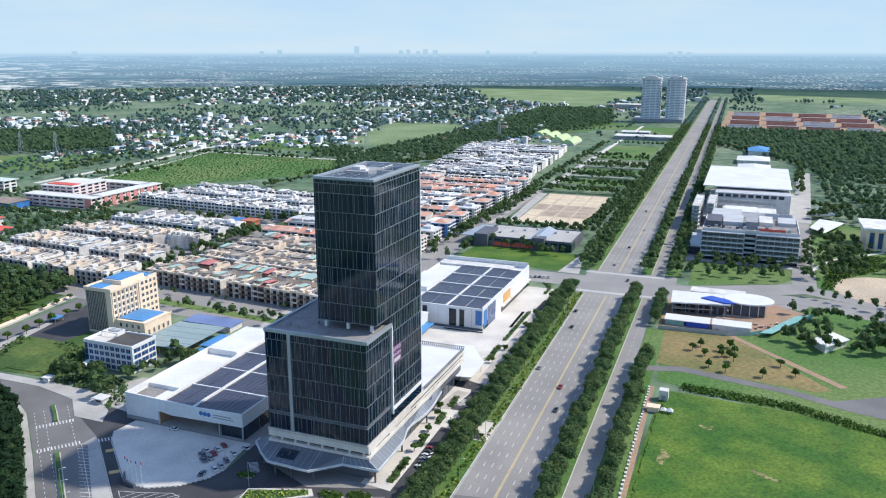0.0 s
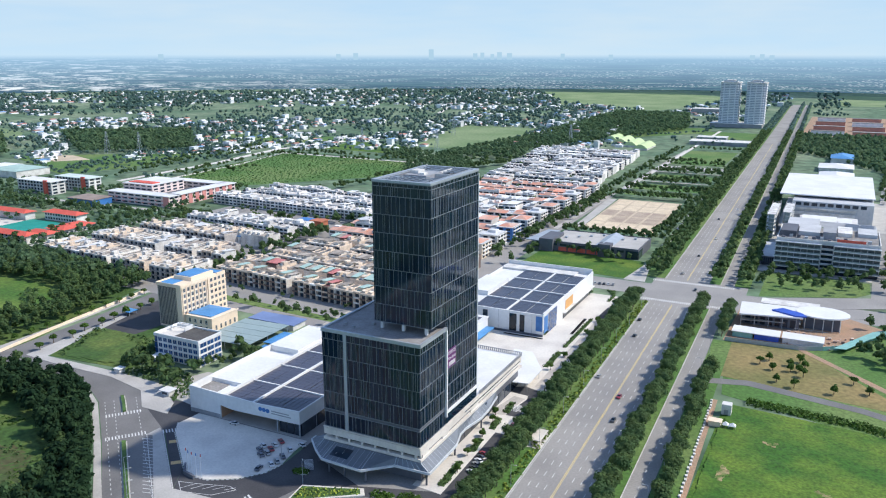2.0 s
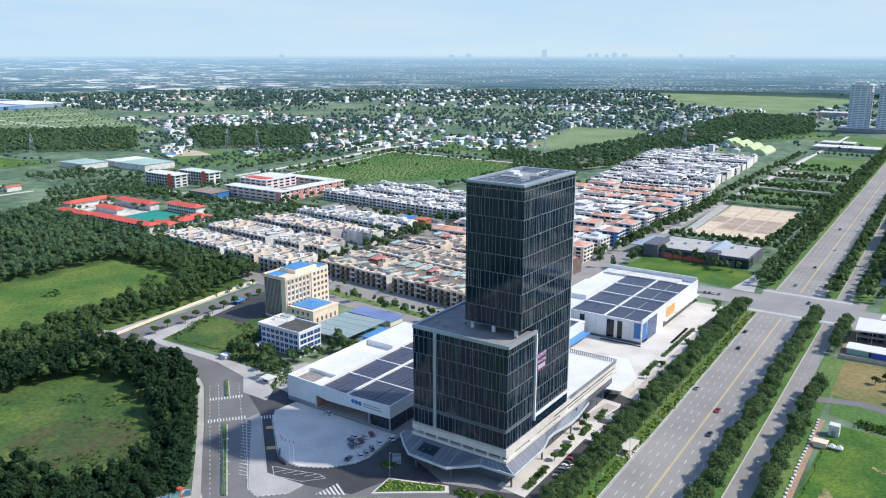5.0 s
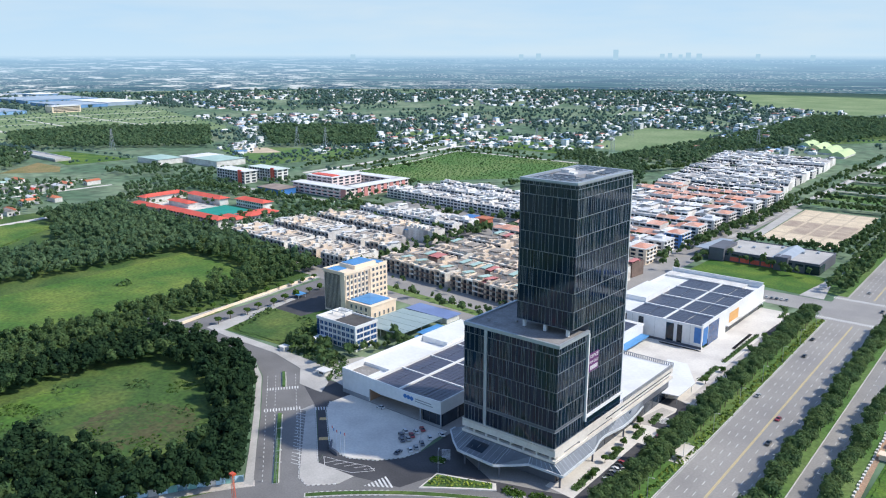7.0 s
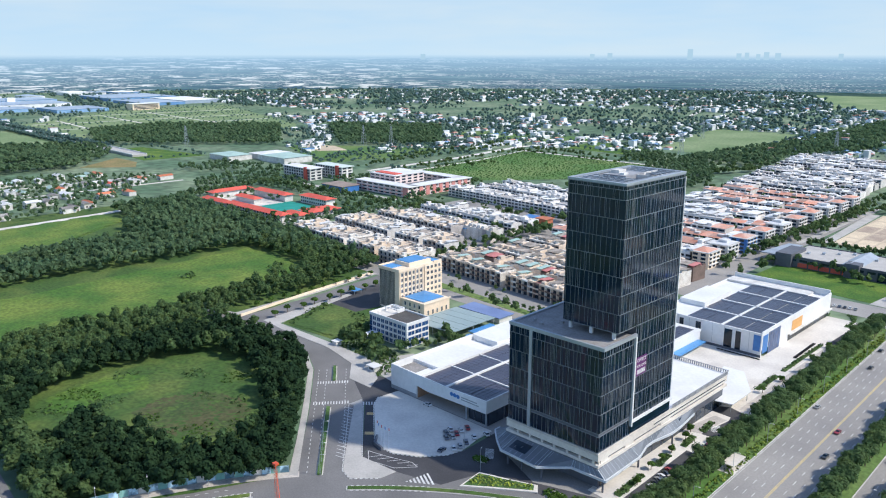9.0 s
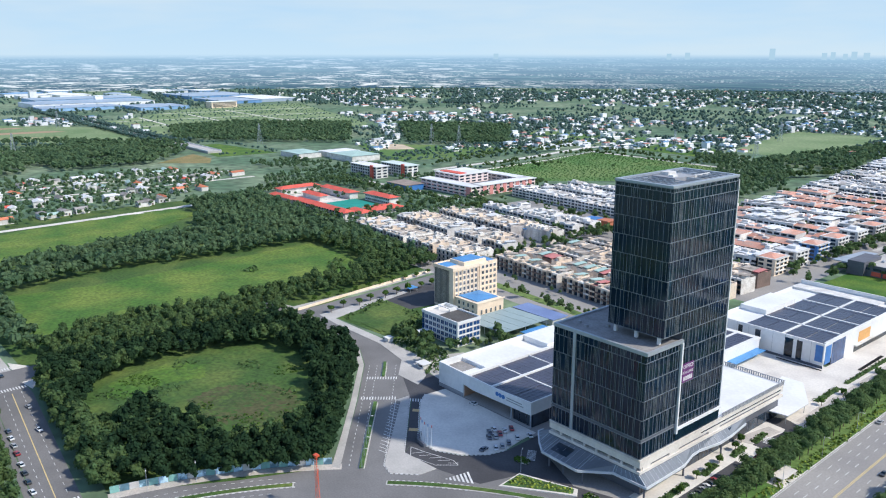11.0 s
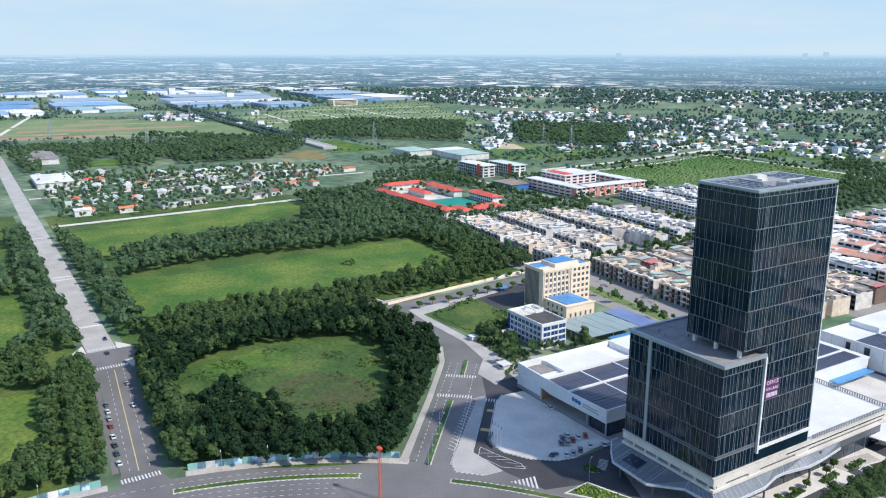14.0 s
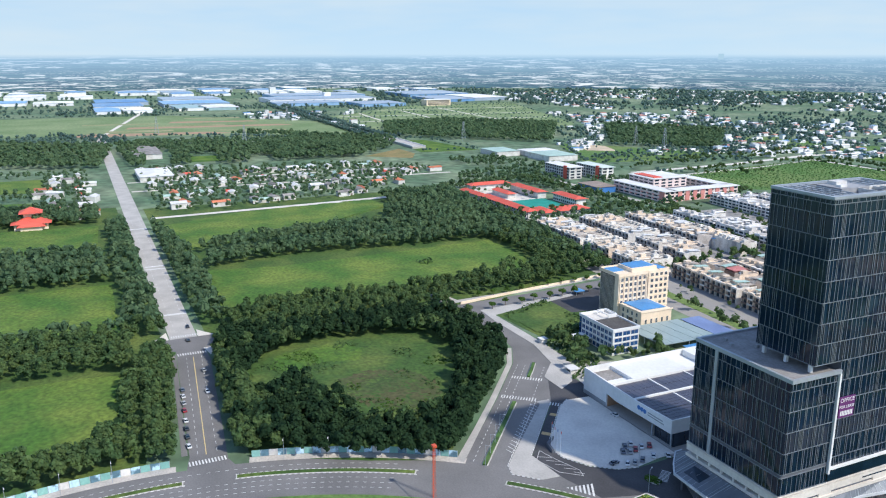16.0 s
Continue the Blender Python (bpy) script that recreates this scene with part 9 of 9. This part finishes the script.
def street_lamp(x, y, deg, h=9.0, z=.1):
    m = pose(x, y, z, 0, 0, deg)
    if "lamp" not in LAMP:
        t = thing("street_lamp", (0, 0, 0), "slim grey street lamp with a short arm", "street lamp", "street lamps")
        part("pole", Acc().tube((0, 0, 0), (0, 0, h), .11, .07, 6), METAL, t)
        part("arm", Acc().beam((0, 0, h - .05), (2.0, 0, h + .2), .09), METAL, t)
        part("lamp_head", Acc().box(1.5, -.16, h + .1, 2.4, .16, h + .26), OFFWHITE, t)
        LAMP["lamp"] = t
        t.matrix_basis = m
        return t
    return copy_thing(LAMP["lamp"], m)


LAMP = {}
for y in range(-30, 260, 34):
    street_lamp(BX(31.5, y), y, 0)
    street_lamp(BX(64.6, y + 12), y + 12, 180)
    street_lamp(BX(81.6, y + 8), y + 8, 180)
for k in np.linspace(0, 1, 4):
    street_lamp(-104.1 + 22 * (1 - k) - 24 * k * 0, -57.5 - 18.5 * (1 - k) + 0, 40)
for a in (152, 158, 163, 181, 186, 191):
    x, y = 74 + 204 * math.cos(radians(a)), -206 + 204 * math.sin(radians(a))
    street_lamp(x, y, a + 180, z=.2)
street_lamp(-40, -30, 120)
street_lamp(-56, -22, 200)
for i, (x, y) in enumerate(((-87, -42.5), (-84.8, -43.6), (-82.6, -44.0), (-80.4, -44.0), (-78.2, -43.8))):
    t = thing("flagpole", (x, y, .2), "tall thin white flagpole with a small flag", "flagpole", "flagpoles")
    part("pole", Acc().tube((x, y, .2), (x, y, 10.2), .09, .05, 6), WHITE, t)
    part("flag", Acc().box(x, y - .03, 8.9, x + .5, y + .03, 10.1), ROOF_RED if i % 2 == 0 else BLUE_SIGN, t)
solid("sign_wall", Acc().prism([(-90.5, -40), (-86.5, -45), (-80, -46.4), (-79.8, -45.6), (-86, -44.3), (-89.8, -39.5)], .1, 1.6), GREY_WALL, "low dark curved sign wall below the flagpoles", "wall")
# hoarding fence round the grove
for k, (a0, a1) in enumerate(((143.6, 166.6), (175.2, 193))):
    t = thing("hoarding_fence", (74 + 207.5 * math.cos(radians((a0 + a1) / 2)), -206 + 207.5 * math.sin(radians((a0 + a1) / 2)), 0), "printed blue and teal hoarding fence before dense trees", "fence", "hoardings")
    n = int((a1 - a0) / .95)
    for i in range(n):
        b0, b1 = a0 + (a1 - a0) * i / n, a0 + (a1 - a0) * (i + .96) / n
        p = [(74 + 207.3 * math.cos(radians(b)), -206 + 207.3 * math.sin(radians(b)), 1.7) for b in (b0, b1)]
        part("fence_panel", Acc().beam(p[0], p[1], .12, 2.8), (HOARD, TEAL_PAINT, HOARD, OFFWHITE, HOARD, TEAL_PAINT)[(i * 5 + k) % 6], t)
        part("fence_post", Acc().box(p[0][0] - .08, p[0][1] - .08, .1, p[0][0] + .08, p[0][1] + .08, 3.2), METAL, t)
# red lattice mast
cr = thing("crane_mast", (-70.4, -103.3, 0), "red steel lattice crane mast with a stay", "crane")
m_ = Acc()
for sx, sy in ((-1, -1), (1, -1), (1, 1), (-1, 1)):
    m_.beam((-70.4 + sx * .55, -103.3 + sy * .55, .1), (-70.4 + sx * .4, -103.3 + sy * .4, 20.4), .1)
part("mast", m_, RED_PAINT, cr)
m_ = Acc()
for i in range(14):
    s = 1 if i % 2 else -1
    z = .3 + i * 1.42
    m_.beam((-70.4 - s * .5, -103.85, z), (-70.4 + s * .5, -103.85, z + 1.42), .06).beam((-69.85, -103.3 - s * .5, z), (-69.85, -103.3 + s * .5, z + 1.42), .06)
part("bracing", m_, RED_PAINT, cr)
part("stay", Acc().beam((-70.4, -103.3, 20), (-58, -109, .1), .22), RED_PAINT, cr)
part("head", Acc().box(-71.3, -104.1, 20.2, -69.3, -102.5, 20.9), RED_PAINT, cr)
ga = thing("gatehouse", (-147, 8, 0), "small white gatehouse with a flat roof", "gatehouse")
part("wall", Acc().box(-150, 6, .2, -145, 10, 2.6), OFFWHITE, ga)
part("roof", Acc().box(-150.8, 5.2, 2.6, -144.2, 10.8, 3.0), WHITE, ga)
part("window", Acc().box(-149.2, 5.9, 1, -146, 5.98, 2.2), GLASS, ga)
g2 = thing("gate_hut", (-190, 17, 0), "small white hut at the plot gate", "hut")
part("wall", Acc().box(-192, 15.5, .2, -188.5, 19, 2.5), OFFWHITE, g2)
part("roof", Acc().box(-192.5, 15, 2.5, -188, 19.5, 2.8), WHITE, g2)
th = thing("blue_stall", (-259, 88, 0), "small stall with a blue roof", "stall")
part("roof", Acc().box(-263, 84, 2.6, -256, 91, 2.9), ROOF_BLUE, th)
part("frame", Acc().box(-262.5, 84.5, .1, -262.3, 84.7, 2.6).box(-256.7, 84.5, .1, -256.5, 84.7, 2.6).box(-262.5, 90.3, .1, -262.3, 90.5, 2.6).box(-256.7, 90.3, .1, -256.5, 90.5, 2.6), METAL, th)
bsh = thing("bus_shelter", (29, 44, 0), "small pale bus shelter on the verge", "shelter")
part("roof", Acc().box(26.5, 38, 2.6, 31.5, 49, 2.9), PALE, bsh)
part("wall", Acc().box(26.6, 38.2, .1, 26.8, 48.8, 2.6), OFFWHITE, bsh)
flat("bus_stop_paving", [rect(26, 36, 32.3, 52)], .2, PALE, "pale paved bus stop on the verge", "pavement", depth=.15)
stones = Acc()
for y in np.arange(-46, 118, 3.2):
    x = BX(90.6, y) + rng.uniform(-.3, .3)
    stones.box(x, y, .1, x + .9, y + 1.5, .75)
solid("track_stones", stones, KERB_WHITE, "white marker stones beside the dirt track", "stones", "stuff")
dash = Acc()
for line in ([(-120.9, -12.6), (-115.2, -20.4), (-90.3, -41.3), (-84, -45), (-75, -44.7), (-65, -39), (-58.1, -30.2), (-56.1, -22)], [(-124.9, -27), (-84.4, -62.7), (-79, -67.7), (-72.2, -69.6), (-63.7, -61.1)], [(-82.2, -54.8), (-121.6, -21.1)],
             [(BX(32.6, -60), -60), (BX(32.6, 262), 262)], [(BX(71.4, -60), -60), (BX(71.4, 262), 262)]):
    for (x0, y0), (x1, y1) in zip(line, line[1:]):
        m = max(1, int(math.hypot(x1 - x0, y1 - y0) / 1.8))
        for k in range(m):
            a, b = k / m, (k + .55) / m
            dash.beam((x0 + (x1 - x0) * a, y0 + (y1 - y0) * a, .2), (x0 + (x1 - x0) * b, y0 + (y1 - y0) * b, .2), .34, .26)
solid("painted_kerb", dash, KERB_WHITE, "white painted kerb stones set at intervals", "kerb", "stuff")
# blue and orange halls between the terraces
for x, y, m, l in ((-326, 268, ROOF_BLUE, "white hall with a blue roof"), (-312, 346, BLUE_SIGN, "blue painted house"), (-298, 348, ROOF_ORANGE, "orange painted house"), (-262, 372, ROOF_GREEN, "house with a pale green roof")):
    t = thing("block_house", (x, y, 0), l + " among trees", "house")
    part("wall", Acc().box(x - 6, y - 5, .1, x + 6, y + 6, 8), m if m in (BLUE_SIGN, ROOF_ORANGE) else OFFWHITE, t)
    part("roof", Acc().box(x - 7, y - 6, 8, x + 7, y + 7, 8.6), m, t)
